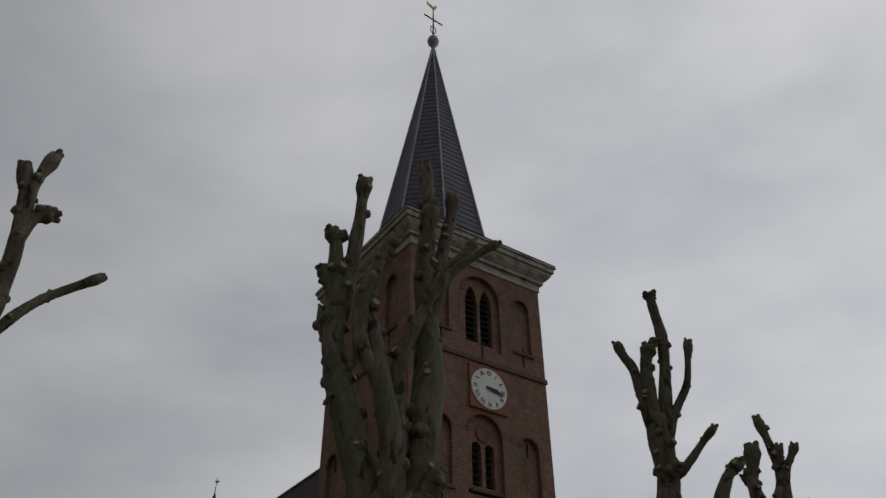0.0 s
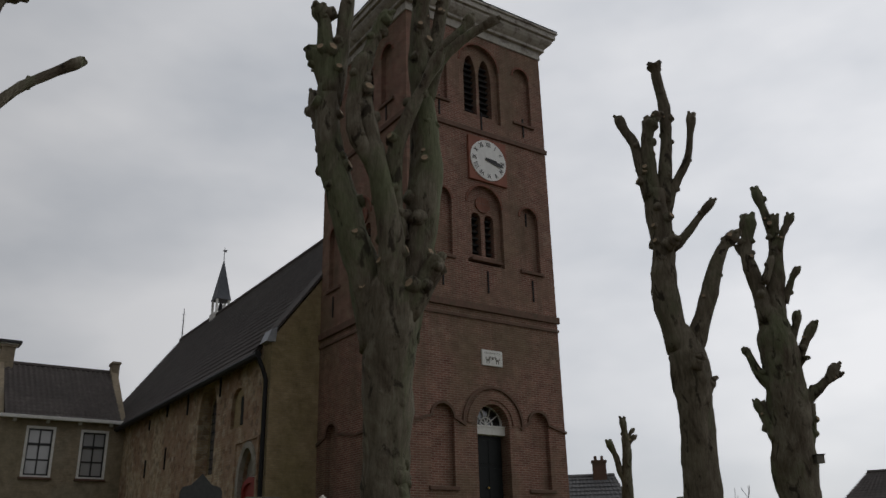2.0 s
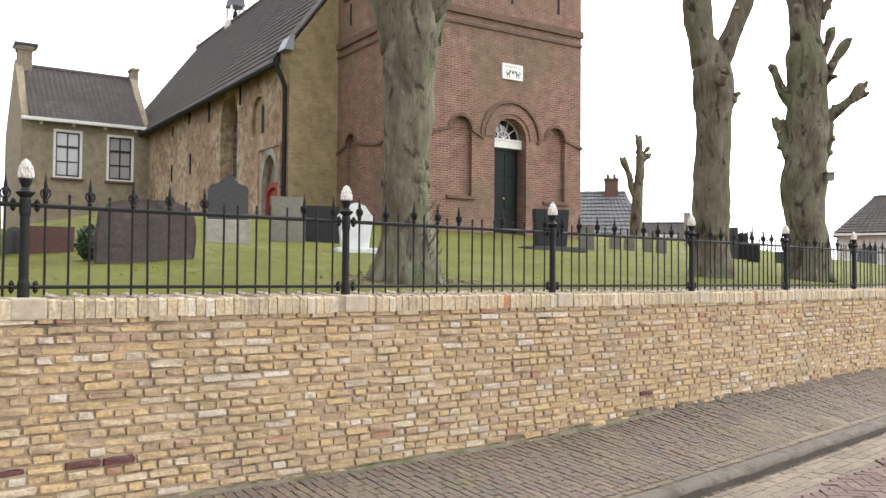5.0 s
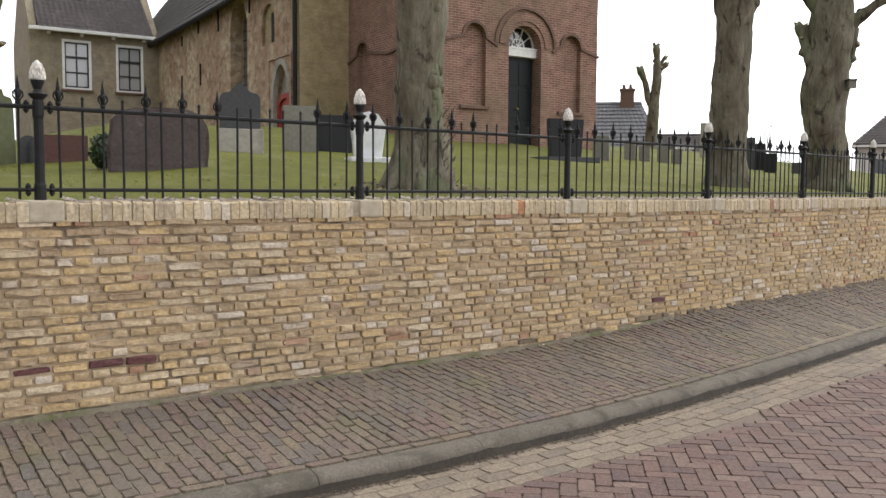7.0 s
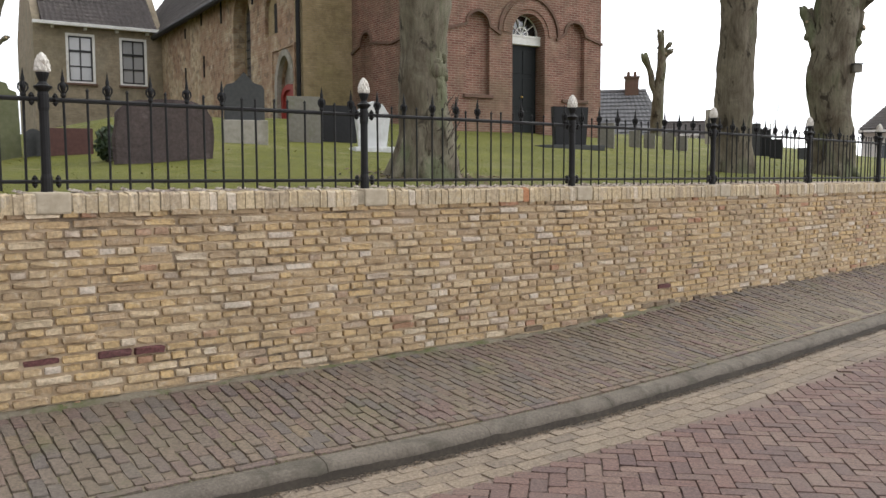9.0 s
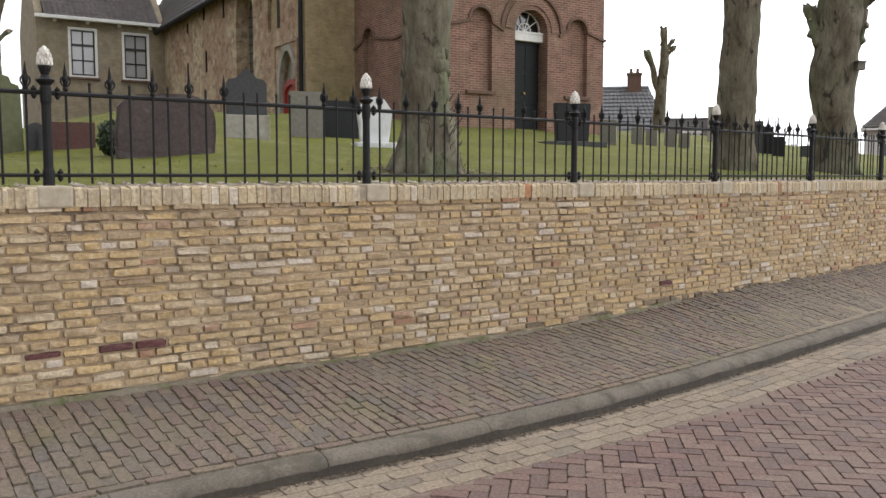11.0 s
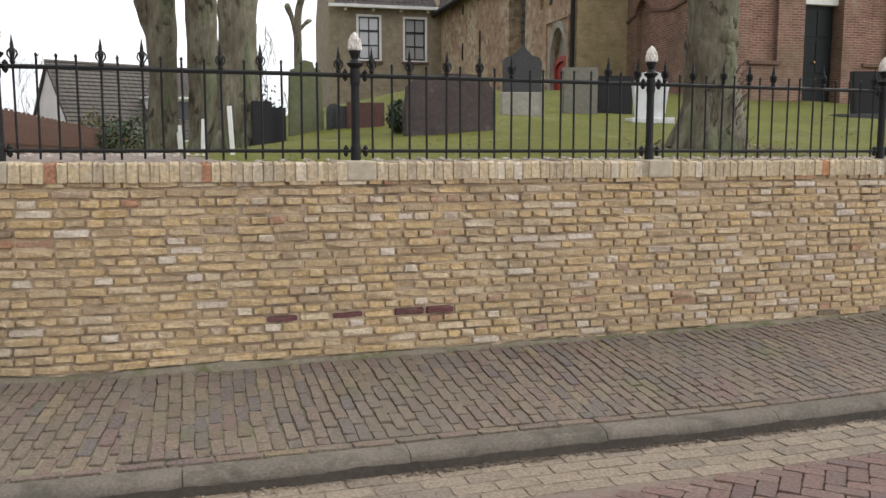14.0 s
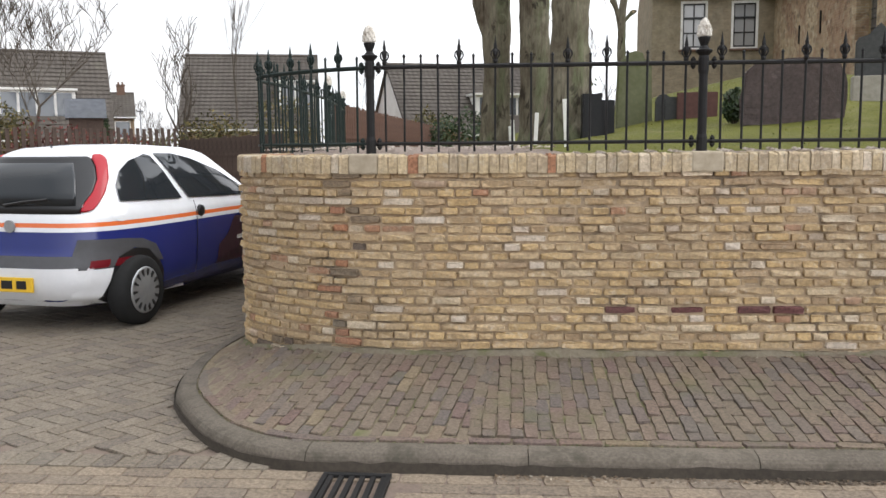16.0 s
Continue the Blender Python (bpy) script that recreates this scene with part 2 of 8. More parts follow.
M_ROAD = pieces_mat("purple_sett", [(0.0, (0.128, 0.08, 0.068)), (0.3, (0.155, 0.094, 0.077)), (0.55, (0.108, 0.072, 0.065)), (0.78, (0.15, 0.1, 0.08)), (0.95, (0.175, 0.118, 0.095))], amount=0.55, stain=(0.15, 0.118, 0.096), drift=0.8)
M_SIDE = pieces_mat("grey_sett", [(0.0, (0.161, 0.133, 0.101)), (0.5, (0.193, 0.161, 0.124)), (0.9, (0.138, 0.115, 0.092))], amount=0.4, stain=(0.2, 0.18, 0.14))
M_IRON = surface("black_iron", (0.008, 0.008, 0.008), (0.016, 0.015, 0.015), 30, 3, 0.6, bump=0.2, dist=0.002, spec=0.25)
M_GREENIRON = surface("green_black_iron", (0.009, 0.016, 0.014), (0.015, 0.025, 0.022), 30, 3, 0.6, bump=0.2, dist=0.002, spec=0.25)
M_FINIAL = surface("weathered_white", (0.52, 0.48, 0.41), (0.78, 0.75, 0.7), 35, 6, 0.85, bump=0.5, stain=(0.2, 0.15, 0.1), stain_at=(0.55, 0.72))
M_SOIL = surface("soil", (0.05, 0.04, 0.03), (0.13, 0.1, 0.075), 25, 1.0, 0.95, bump=0.8, dist=0.02)
M_GRAVEL = surface("gravel", (0.17, 0.125, 0.1), (0.4, 0.33, 0.28), 55, 1.3, 0.95, bump=1.0, dist=0.02)
M_TURF = surface("turf", (0.058, 0.066, 0.007), (0.138, 0.137, 0.015), 9, 0.5, 0.95, bump=0.9, dist=0.03, stain=(0.15, 0.14, 0.05), stain_at=(0.52, 0.72))
M_BLADE = pieces_mat("grass_blade", [(0.0, (0.1, 0.11, 0.014)), (0.5, (0.14, 0.145, 0.022)), (0.9, (0.22, 0.19, 0.06))], grain=4, amount=0.3, stain=(0.2, 0.18, 0.07), drift=0.6)


def bark_of(name, pale, brown, green, much):
    """Lime bark: pale and brown plates, green algae on one flank, dark pits and fine upright cracks."""
    m, n, l, b = nodes_of(name, 0.95, 0.0, 0.2)
    v, w = coords(n, l, (1, 1, 0.45)), coords(n, l, (1, 1, 0.16))
    plates = noise_of(n, l, v, 3.2, 7.0, 0.7, 0.8)
    c = ramp_of(n, l, plates, [(0.36, brown), (0.5, tuple(0.5 * (p + q) for p, q in zip(brown, pale))), (0.62, pale)])
    algae = noise_of(n, l, v, 1.3, 5.0, 0.65, 0.5)
    c = mixed(n, l, c, green, ramp_of(n, l, algae, [(0.56 - much, (0, 0, 0)), (0.66 - much, (0.8, 0.8, 0.8))]))
    cracks = noise_of(n, l, w, 26.0, 6.0, 0.75, 0.4)
    c = mixed(n, l, c, ramp_of(n, l, cracks, [(0.36, (0.55, 0.53, 0.5)), (0.62, (1.15, 1.15, 1.15))]), 0.65, "MULTIPLY")
    pits = noise_of(n, l, v, 6.5, 4.0, 0.6, 0.6)
    c = mixed(n, l, c, tuple(0.3 * k for k in brown), ramp_of(n, l, pits, [(0.57, (0, 0, 0)), (0.65, (0.85, 0.85, 0.85))]))
    l.new(c, b.inputs["Base Color"])
    relief(n, l, b, calc(n, l, "SUBTRACT", cracks, calc(n, l, "MULTIPLY", pits, 0.8)), 0.6, 0.03)
    return m


M_BARK = bark_of("bark", (0.21, 0.19, 0.14), (0.09, 0.07, 0.05), (0.13, 0.146, 0.08), 0.075)
M_BARK_BROWN = bark_of("bark_brown", (0.195, 0.17, 0.125), (0.09, 0.073, 0.052), (0.125, 0.13, 0.08), 0.05)
M_CUT = surface("cut_wood", (0.22, 0.155, 0.095), (0.42, 0.32, 0.21), 20, 5, 0.9)
M_TWIG = surface("twig", (0.06, 0.05, 0.04), (0.12, 0.1, 0.08), 20, 3, 0.9)
M_RED = brickwork("red_brick", (0.18, 0.08, 0.062), (0.265, 0.128, 0.097), (0.33, 0.255, 0.195), 0.21, 0.06, 0.01, patch=(0.24, 0.155, 0.11), patch_at=(0.49, 0.6), pale=(0.36, 0.275, 0.21), green=(0.17, 0.14, 0.085), streak=(0.15, 0.115, 0.08))
M_REDTRIM = brickwork("red_brick_trim", (0.2, 0.08, 0.055), (0.26, 0.11, 0.075), (0.2, 0.14, 0.11), 0.07, 0.22, 0.01)
M_DARKTRIM = surface("weathered_brick_moulding", (0.1, 0.06, 0.045), (0.19, 0.115, 0.085), 10, 1.2, 0.9, stain=(0.11, 0.09, 0.06))
M_OCHRE = brickwork("ochre_brick", (0.34, 0.255, 0.14), (0.42, 0.32, 0.185), (0.33, 0.265, 0.17), 0.2, 0.058, 0.01, patch=(0.31, 0.245, 0.13), green=(0.26, 0.215, 0.1))
M_OLD = brickwork("old_patched_brick", (0.45, 0.335, 0.205), (0.56, 0.44, 0.29), (0.48, 0.405, 0.31), 0.28, 0.085, 0.014, patch=(0.27, 0.135, 0.09), patch_at=(0.45, 0.53), pale=(0.66, 0.6, 0.5), blocks=True, patch_size=0.42)
M_HOUSE = brickwork("sacristy_brick", (0.285, 0.23, 0.155), (0.35, 0.285, 0.2), (0.3, 0.25, 0.185), 0.2, 0.055, 0.01, green=(0.25, 0.215, 0.14), patch=(0.32, 0.28, 0.21))
M_TILE = surface("dark_tile", (0.05, 0.042, 0.039), (0.105, 0.09, 0.083), 7, 0.9, 0.85, bump=0.3, stain=(0.13, 0.115, 0.1), stain_at=(0.55, 0.8))
M_TILEBROWN = surface("brown_tile", (0.06, 0.05, 0.042), (0.115, 0.1, 0.085), 7, 0.6, 0.8, bump=0.3, stain=(0.14, 0.13, 0.1), stain_at=(0.55, 0.8))
M_SLATE = surface("slate", (0.055, 0.06, 0.07), (0.11, 0.115, 0.13), 4, 0.5, 0.55, bump=0.15, stain=(0.08, 0.085, 0.09))
M_GREYTILE = surface("grey_tile", (0.1, 0.1, 0.103), (0.165, 0.163, 0.165), 6, 0.8, 0.7, bump=0.25, stain=(0.15, 0.145, 0.13), stain_at=(0.55, 0.8))
M_LEAD = surface("lead", (0.22, 0.23, 0.25), (0.36, 0.37, 0.39), 8, 1, 0.5, metal=0.3)
M_CORNICE = surface("dirty_white_paint", (0.3, 0.28, 0.24), (0.5, 0.48, 0.43), 12, 1.2, 0.7, bump=0.1, stain=(0.12, 0.1, 0.08), stain_at=(0.5, 0.72))
M_WHITE = surface("white_paint", (0.62, 0.61, 0.57), (0.8, 0.79, 0.76), 12, 1.2, 0.6, bump=0.1, stain=(0.5, 0.47, 0.4), stain_at=(0.55, 0.8))
M_BLACK = plain("black_paint", (0.012, 0.012, 0.013), 0.35)
M_DOOR = plain("black_green_door", (0.01, 0.012, 0.012), 0.5, 0.0, 0.2)
# near-black that stands in for shade inside openings; louvre boards use it too
M_VOID = plain("shade_black", (0.018, 0.016, 0.014), 0.9)
M_GLASS = glass_of("window_glass", (0.09, 0.1, 0.115), 0.06)
M_CURTAIN = glass_of("glass_before_net_curtain", (0.34, 0.34, 0.34), 0.1)
M_REDPAINT = plain("red_paint", (0.3, 0.04, 0.03), 0.6)
M_GILT = plain("gilt", (0.5, 0.33, 0.1), 0.35, 0.9)
M_CLOCK = surface("clock_white", (0.68, 0.68, 0.65), (0.82, 0.82, 0.79), 8, 1, 0.5, bump=0.05)
M_CLOCKRED = surface("clock_board", (0.22, 0.085, 0.055), (0.3, 0.12, 0.08), 6, 1, 0.7, bump=0.1)
M_GRANITE = surface("red_granite", (0.045, 0.033, 0.031), (0.115, 0.085, 0.078), 30, 1.5, 0.55, bump=0.7, dist=0.015, stain=(0.2, 0.16, 0.15), stain_at=(0.6, 0.75))
M_STONE_DK = surface("dark_stone", (0.042, 0.044, 0.045), (0.078, 0.078, 0.076), 20, 1.2, 0.75)
M_STONE_GR = surface("grey_stone", (0.14, 0.13, 0.11), (0.24, 0.225, 0.19), 18, 1.2, 0.85, stain=(0.15, 0.15, 0.1))
M_STONE_LT = surface("pale_stone", (0.26, 0.24, 0.2), (0.4, 0.37, 0.32), 18, 1.2, 0.85, stain=(0.2, 0.19, 0.14))
M_STONE_GN = surface("mossy_stone", (0.1, 0.11, 0.055), (0.17, 0.17, 0.1), 14, 1.2, 0.9, stain=(0.11, 0.12, 0.05))
M_STONE_BK = surface("polished_black_stone", (0.01, 0.01, 0.011), (0.02, 0.02, 0.022), 40, 2, 0.45, bump=0.03, spec=0.25)
M_MARBLE = surface("white_marble", (0.5, 0.5, 0.5), (0.72, 0.72, 0.71), 5, 1.0, 0.6, bump=0.1, stain=(0.4, 0.4, 0.38))

# ---- building helpers ----
def part(name, bm, material, parent=None, label="", smooth=False, at=None):
    """Links a bmesh as one mesh object, under a thing or a part where one is given."""
    me = bpy.data.meshes.new(name)
    bm.normal_update()
    bm.to_mesh(me)
    bm.free()
    if smooth:
        me.polygons.foreach_set("use_smooth", [True] * len(me.polygons))
    me.materials.append(material)
    ob = new(name, me)
    if at is not None:
        ob.matrix_basis = at
    if parent is not None:
        ob.parent = parent
    if label:
        ob["label"] = label
    return ob


def raw(name, verts, faces, material, parent=None, label="", smooth=False):
    me = bpy.data.meshes.new(name)
    me.from_pydata(verts, [], faces)
    me.materials.append(material)
    if smooth:
        me.polygons.foreach_set("use_smooth", [True] * len(me.polygons))
    ob = new(name, me)
    if parent is not None:
        ob.parent = parent
    if label:
        ob["label"] = label
    return ob


def thing(name, m, label, category, group="", kind=""):
    ob = new(name)
    ob.matrix_basis = m
    return tagged(ob, label, category, group, kind)


def B():
    return bmesh.new()


def box(bm, x0, x1, y0, y1, z0, z1, bevel=0.0):
    r = bmesh.ops.create_cube(bm, size=1.0)
    vs = r["verts"]
    bmesh.ops.scale(bm, vec=(x1 - x0, y1 - y0, z1 - z0), verts=vs)
    bmesh.ops.translate(bm, vec=((x0 + x1) / 2, (y0 + y1) / 2, (z0 + z1) / 2), verts=vs)
    if bevel:
        es = list({e for v in vs for e in v.link_edges})
        bmesh.ops.bevel(bm, geom=es, offset=bevel, segments=2, affect="EDGES", profile=0.6)
    return bm


def prism(bm, poly, y0, y1):
    """A polygon of (x, z), drawn out from y0 to y1."""
    a = [bm.verts.new((x, y0, z)) for x, z in poly]
    b = [bm.verts.new((x, y1, z)) for x, z in poly]
    f = [bm.faces.new(a), bm.faces.new(b[::-1])]
    for i in range(len(a)):
        j = (i + 1) % len(a)
        f.append(bm.faces.new((a[j], a[i], b[i], b[j])))
    bmesh.ops.recalc_face_normals(bm, faces=f)
    return bm


def panel(bm, outline, holes, y0, y1):
    """A wall of (x, z) outline with openings that go through it, from y0 to y1."""
    edges = []
    for loop in (outline, *holes):
        vs = [bm.verts.new((x, y0, z)) for x, z in loop]
        edges += [bm.edges.new((vs[i], vs[(i + 1) % len(vs)])) for i in range(len(vs))]
    r = bmesh.ops.triangle_fill(bm, edges=edges, use_beauty=True, use_dissolve=False, normal=(0, -1, 0))
    fs = [g for g in r["geom"] if isinstance(g, bmesh.types.BMFace)]
    ex = bmesh.ops.extrude_face_region(bm, geom=fs)
    bmesh.ops.translate(bm, vec=(0, y1 - y0, 0), verts=[g for g in ex["geom"] if isinstance(g, bmesh.types.BMVert)])
    bmesh.ops.recalc_face_normals(bm, faces=bm.faces[:])
    return bm


def rect(x0, x1, z0, z1):
    return [(x0, z0), (x1, z0), (x1, z1), (x0, z1)]


def arch(x0, x1, z0, spring, seg=10, rise=None):
    """A round-headed opening; rise sets a pointed or flat head."""
    c, r = (x0 + x1) / 2, (x1 - x0) / 2
    h = r if rise is None else rise
    head = []
    for i in range(seg + 1):
        a = math.pi * i / seg
        head.append((c + r * math.cos(a), spring + h * math.sin(a)))
    return [(x0, z0), (x1, z0)] + head


def pointed(x0, x1, z0, spring, top, seg=6):
    c = (x0 + x1) / 2
    right = [(x1 + (c - x1) * (1 - math.cos(math.pi / 2 * i / seg)) ** 0.8, spring + (top - spring) * math.sin(math.pi / 2 * i / seg)) for i in range(seg + 1)]
    left = [(x0 + x1 - x, z) for x, z in right[-2::-1]]
    return [(x0, z0), (x1, z0)] + right + left


def band(bm, path, width, y0, y1):
    """A moulding of some width along an open line of (x, z), from y0 to y1."""
    out, inn = [], []
    for i, (x, z) in enumerate(path):
        a, b = path[max(i - 1, 0)], path[min(i + 1, len(path) - 1)]
        t = Vector((b[0] - a[0], b[1] - a[1])).normalized()
        out.append((x - t.y * width / 2, z + t.x * width / 2))
        inn.append((x + t.y * width / 2, z - t.x * width / 2))
    rows_ = [[bm.verts.new((a[0], yy, a[1])) for a, yy in ((inn[i], y0), (out[i], y0), (out[i], y1), (inn[i], y1))] for i in range(len(path))]
    f = [bm.faces.new(rows_[0]), bm.faces.new(rows_[-1][::-1])]
    for a, b in zip(rows_, rows_[1:]):
        for k in range(4):
            f.append(bm.faces.new((a[k], b[k], b[(k + 1) % 4], a[(k + 1) % 4])))
    bmesh.ops.recalc_face_normals(bm, faces=f)
    return bm


def lathe(bm, profile, seg=12, cx=0.0, cy=0.0, turn=0.0):
    rings = []
    for r, z in profile:
        rings.append([bm.verts.new((cx + r * math.cos(turn + 2 * math.pi * k / seg), cy + r * math.sin(turn + 2 * math.pi * k / seg), z)) for k in range(seg)])
    for a, b in zip(rings, rings[1:]):
        for k in range(seg):
            bm.faces.new((a[k], a[(k + 1) % seg], b[(k + 1) % seg], b[k]))
    bm.faces.new(rings[0][::-1])
    bm.faces.new(rings[-1])
    return bm


def tube(bm, pts, radii, seg=10, rough=0.0, seed=0.0, flare=None):
    """A round limb along points, with uneven skin."""
    pts = [Vector(p) for p in pts]
    rings, side = [], None
    for i, p in enumerate(pts):
        t = (pts[min(i + 1, len(pts) - 1)] - pts[max(i - 1, 0)]).normalized()
        if side is None:
            side = t.orthogonal().normalized()
        side = (side - t * side.dot(t)).normalized()
        up = t.cross(side)
        ring = []
        for k in range(seg):
            a = 2 * math.pi * k / seg
            r = radii[i]
            q = p + (side * math.cos(a) + up * math.sin(a)) * r
            if rough:
                r *= 1 + rough * noise.noise(Vector((q.x * 4 + seed, q.y * 4, q.z * 1.6))) + 0.55 * rough * noise.noise(Vector((q.x * 11 + seed, q.y * 11, q.z * 4))) + 0.3 * rough * noise.noise(Vector((q.x * 26, q.y * 26 + seed, q.z * 9)))
            ring.append(bm.verts.new(p + (side * math.cos(a) + up * math.sin(a)) * r))
        rings.append(ring)
    for a, b in zip(rings, rings[1:]):
        for k in range(seg):
            bm.faces.new((a[k], a[(k + 1) % seg], b[(k + 1) % seg], b[k]))
    bm.faces.new(rings[0][::-1])
    bm.faces.new(rings[-1])
    return bm


def smooth_line(ctrl, step):
    """Points at even steps along a smooth curve through some marks."""
    c = [Vector(p) for p in ctrl]
    c = [2 * c[0] - c[1]] + c + [2 * c[-1] - c[-2]]
    fine = []
    for i in range(1, len(c) - 2):
        for k in range(40):
            t = k / 40
            a, b, d, e = c[i - 1], c[i], c[i + 1], c[i + 2]
            fine.append(0.5 * ((2 * b) + (d - a) * t + (2 * a - 5 * b + 4 * d - e) * t * t + (3 * b - a - 3 * d + e) * t ** 3))
    fine.append(c[-2])
    out, left = [fine[0]], step
    for p, q in zip(fine, fine[1:]):
        l = (q - p).length
        while l >= left > 0:
            p = p + (q - p) * (left / l)
            l = (q - p).length
            out.append(p.copy())
            left = step
        left -= l
    return out


def tangents(line):
    return [(line[min(i + 1, len(line) - 1)] - line[max(i - 1, 0)]).normalized() for i in range(len(line))]


def on_line(line, tang, step, s):
    """Place and tangent at a length along a line of even steps."""
    k = max(0.0, min(s / step, len(line) - 1.001))
    i = int(k)
    return line[i].lerp(line[i + 1], k - i), tang[i].lerp(tang[i + 1], k - i).normalized()


# ---- the lie of the land ----
STEP = 0.05
WALL = smooth_line([(-9.3, 7.9), (-6.98, 5.55), (-5.87, 4.24), (-5.52, 3.77), (-5.26, 3.37), (-4.91, 3.12), (-4.45, 3.08), (-3.95, 3.175), (-3.49, 3.45), (-2.98, 3.85),
                    (-2.23, 4.445), (-0.7, 5.69), (0.89, 7.01), (2.44, 8.38), (3.91, 9.8), (6.5, 12.4), (9.5, 15.5), (16.0, 22.5)], STEP)
WALL_T = tangents(WALL)
KERB = smooth_line([(-5.59, 3.65), (-5.28, 3.09), (-4.92, 2.65), (-4.49, 2.29), (-4.06, 2.1), (-3.65, 2.0), (-3.23, 2.06), (-2.79, 2.37), (-2.37, 2.68), (-1.76, 3.14), (-1.08, 3.67),
                    (0.03, 4.5), (1.33, 5.64), (3.88, 8.22), (6.53, 10.97), (9.53, 14.07), (16.43, 21.27)], STEP)
KERB_T = tangents(KERB)
COPE = 1.31          # underside of the coping
TOP = 1.415          # top of the coping
IN = Vector((-0.66, 0.752))
INTO = Vector((-0.69, 0.724))


def foot(p):
    """Height of the pavement where it meets the wall."""
    k, far = max(0.0, min(1.0, (p.x + 5.3) / 1.3)), max(0.0, min(1.0, (p.x - 0.1) / 2.7))
    return 0.115 + 0.125 * k * k * (3 - 2 * k) + 0.105 * far * far * (3 - 2 * far)


def mound(x, y):
    """Height of the churchyard."""
    d = max(0.0, (x + 0.7) * IN.x + (y - 5.69) * IN.y)
    a = (x + 4.9) * 0.752 + (y - 3.6) * 0.66
    k = max(0.0, min(1.0, (a - 1.3) / 4.6))
    d = min(d, 13.0, max(0.0, 1.7 * a))
    lump = 0.035 * noise.noise(Vector((x * 0.6, y * 0.6, 0))) + 0.015 * noise.noise(Vector((x * 2, y * 2, 3)))
    return 1.385 + k * (0.075 * d + 0.0034 * d * d) + lump * min(1.0, d) + (1 - k) * 0.012 * min(d, 8)


# ground to the horizon
bm = B()
for x0, x1, y0, y1 in [(-900, 900, -900, 900)]:
    vs = [bm.verts.new(p) for p in ((x0, y0, -0.06), (x1, y0, -0.06), (x1, y1, -0.06), (x0, y1, -0.06))]
    bm.faces.new(vs)
tagged(part("ground", bm, M_SOIL), "flat dark earth ground out to the horizon", "ground", kind="structure")

# churchyard turf
cols = [i for i in range(0, len(WALL), 6)]
DS = [0.14, 0.3, 0.5, 0.8, 1.2, 1.7, 2.3, 3, 3.8, 4.7, 5.7, 6.8, 8, 9.3, 10.7, 12.2, 14, 17, 21, 26, 32, 40, 50]
verts, faces = [], []
cols = [i for i in cols if WALL[i].x > -4.9 or WALL_T[i].x > 0.2]
first = cols[0]
for i in cols:
    p, t = WALL[i], WALL_T[i]
    nrm = Vector((-t.y, t.x))
    for d in DS:
        w = min(1.0, d / 1.5)
        q = p + nrm * d * (1 - w) + INTO * d * w
        verts.append((q.x, q.y, mound(q.x, q.y)))
n = len(DS)
for a in range(len(cols) - 1):
    for b in range(n - 1):
        faces.append((a * n + b, a * n + n + b, a * n + n + b + 1, a * n + b + 1))
yard = tagged(raw("churchyard_lawn", verts, faces, M_TURF, smooth=True), "short green churchyard lawn rising to the church", "lawn", kind="structure")

# strip of gravel along the fence
verts, faces = [], []
strip = [i for i in range(0, len(WALL), 3) if WALL[i].x > -5.2 and WALL[i].x < 9 and WALL_T[i].x > 0]
for i in strip:
    p, t = WALL[i], WALL_T[i]
    nrm = Vector((-t.y, t.x))
    wide = 2.9 if p.x < -3.0 else max(0.42, 2.9 - 8.0 * (p.x + 3.0)) if p.x < -2.6 else 0.42 + 0.12 * math.sin(p.x * 3)
    for k in range(7):
        d = 0.17 + (wide - 0.17) * k / 6
        w = min(1.0, d / 1.5)
        q = p + nrm * d * (1 - w) + INTO * d * w
        verts.append((q.x, q.y, mound(q.x, q.y) + (0.0 if k == 0 else (0.012 if p.x > -2.9 else 0.05) if k < 6 else -0.02)))
for a in range(len(strip) - 1):
    for b in range(6):
        faces.append((a * 7 + b, a * 7 + 7 + b, a * 7 + 8 + b, a * 7 + b + 1))
tagged(raw("gravel_strip", verts, faces, M_GRAVEL, smooth=True), "pale gravel strip behind the iron fence", "gravel", kind="structure")
# loose pebbles on it
verts, faces = [], []
rnd = random.Random(5)
for i in range(6500):
    k = rnd.choice(strip)
    p, t = WALL[k], WALL_T[k]
    nrm = Vector((-t.y, t.x))
    wide = 2.8 if p.x < -2.95 else 0.45
    if p.x > 4:
        continue
    d = 0.16 + (wide - 0.16) * rnd.random()
    w = min(1.0, d / 1.5)
    q = p + nrm * d * (1 - w) + INTO * d * w
    r = rnd.uniform(0.008, 0.022)
    z = mound(q.x, q.y) + (0.012 if p.x > -2.95 else 0.055) + r * 0.3
    b = len(verts)
    verts += [(q.x + r, q.y, z), (q.x, q.y + r * 0.8, z), (q.x - r, q.y, z), (q.x, q.y - r * 0.8, z), (q.x, q.y, z + r * 0.7), (q.x, q.y, z - r * 0.7)]
    faces += [(b, b + 1, b + 4), (b + 1, b + 2, b + 4), (b + 2, b + 3, b + 4), (b + 3, b, b + 4)]
M_PEBBLE = pieces_mat("pebble", [(0, (0.2, 0.15, 0.12)), (0.5, (0.37, 0.31, 0.26)), (0.9, (0.52, 0.45, 0.39))], grain=80, amount=0.1)
tagged(raw("gravel", verts, faces, M_PEBBLE), "loose pale pebbles behind the coping", "gravel", kind="stuff")

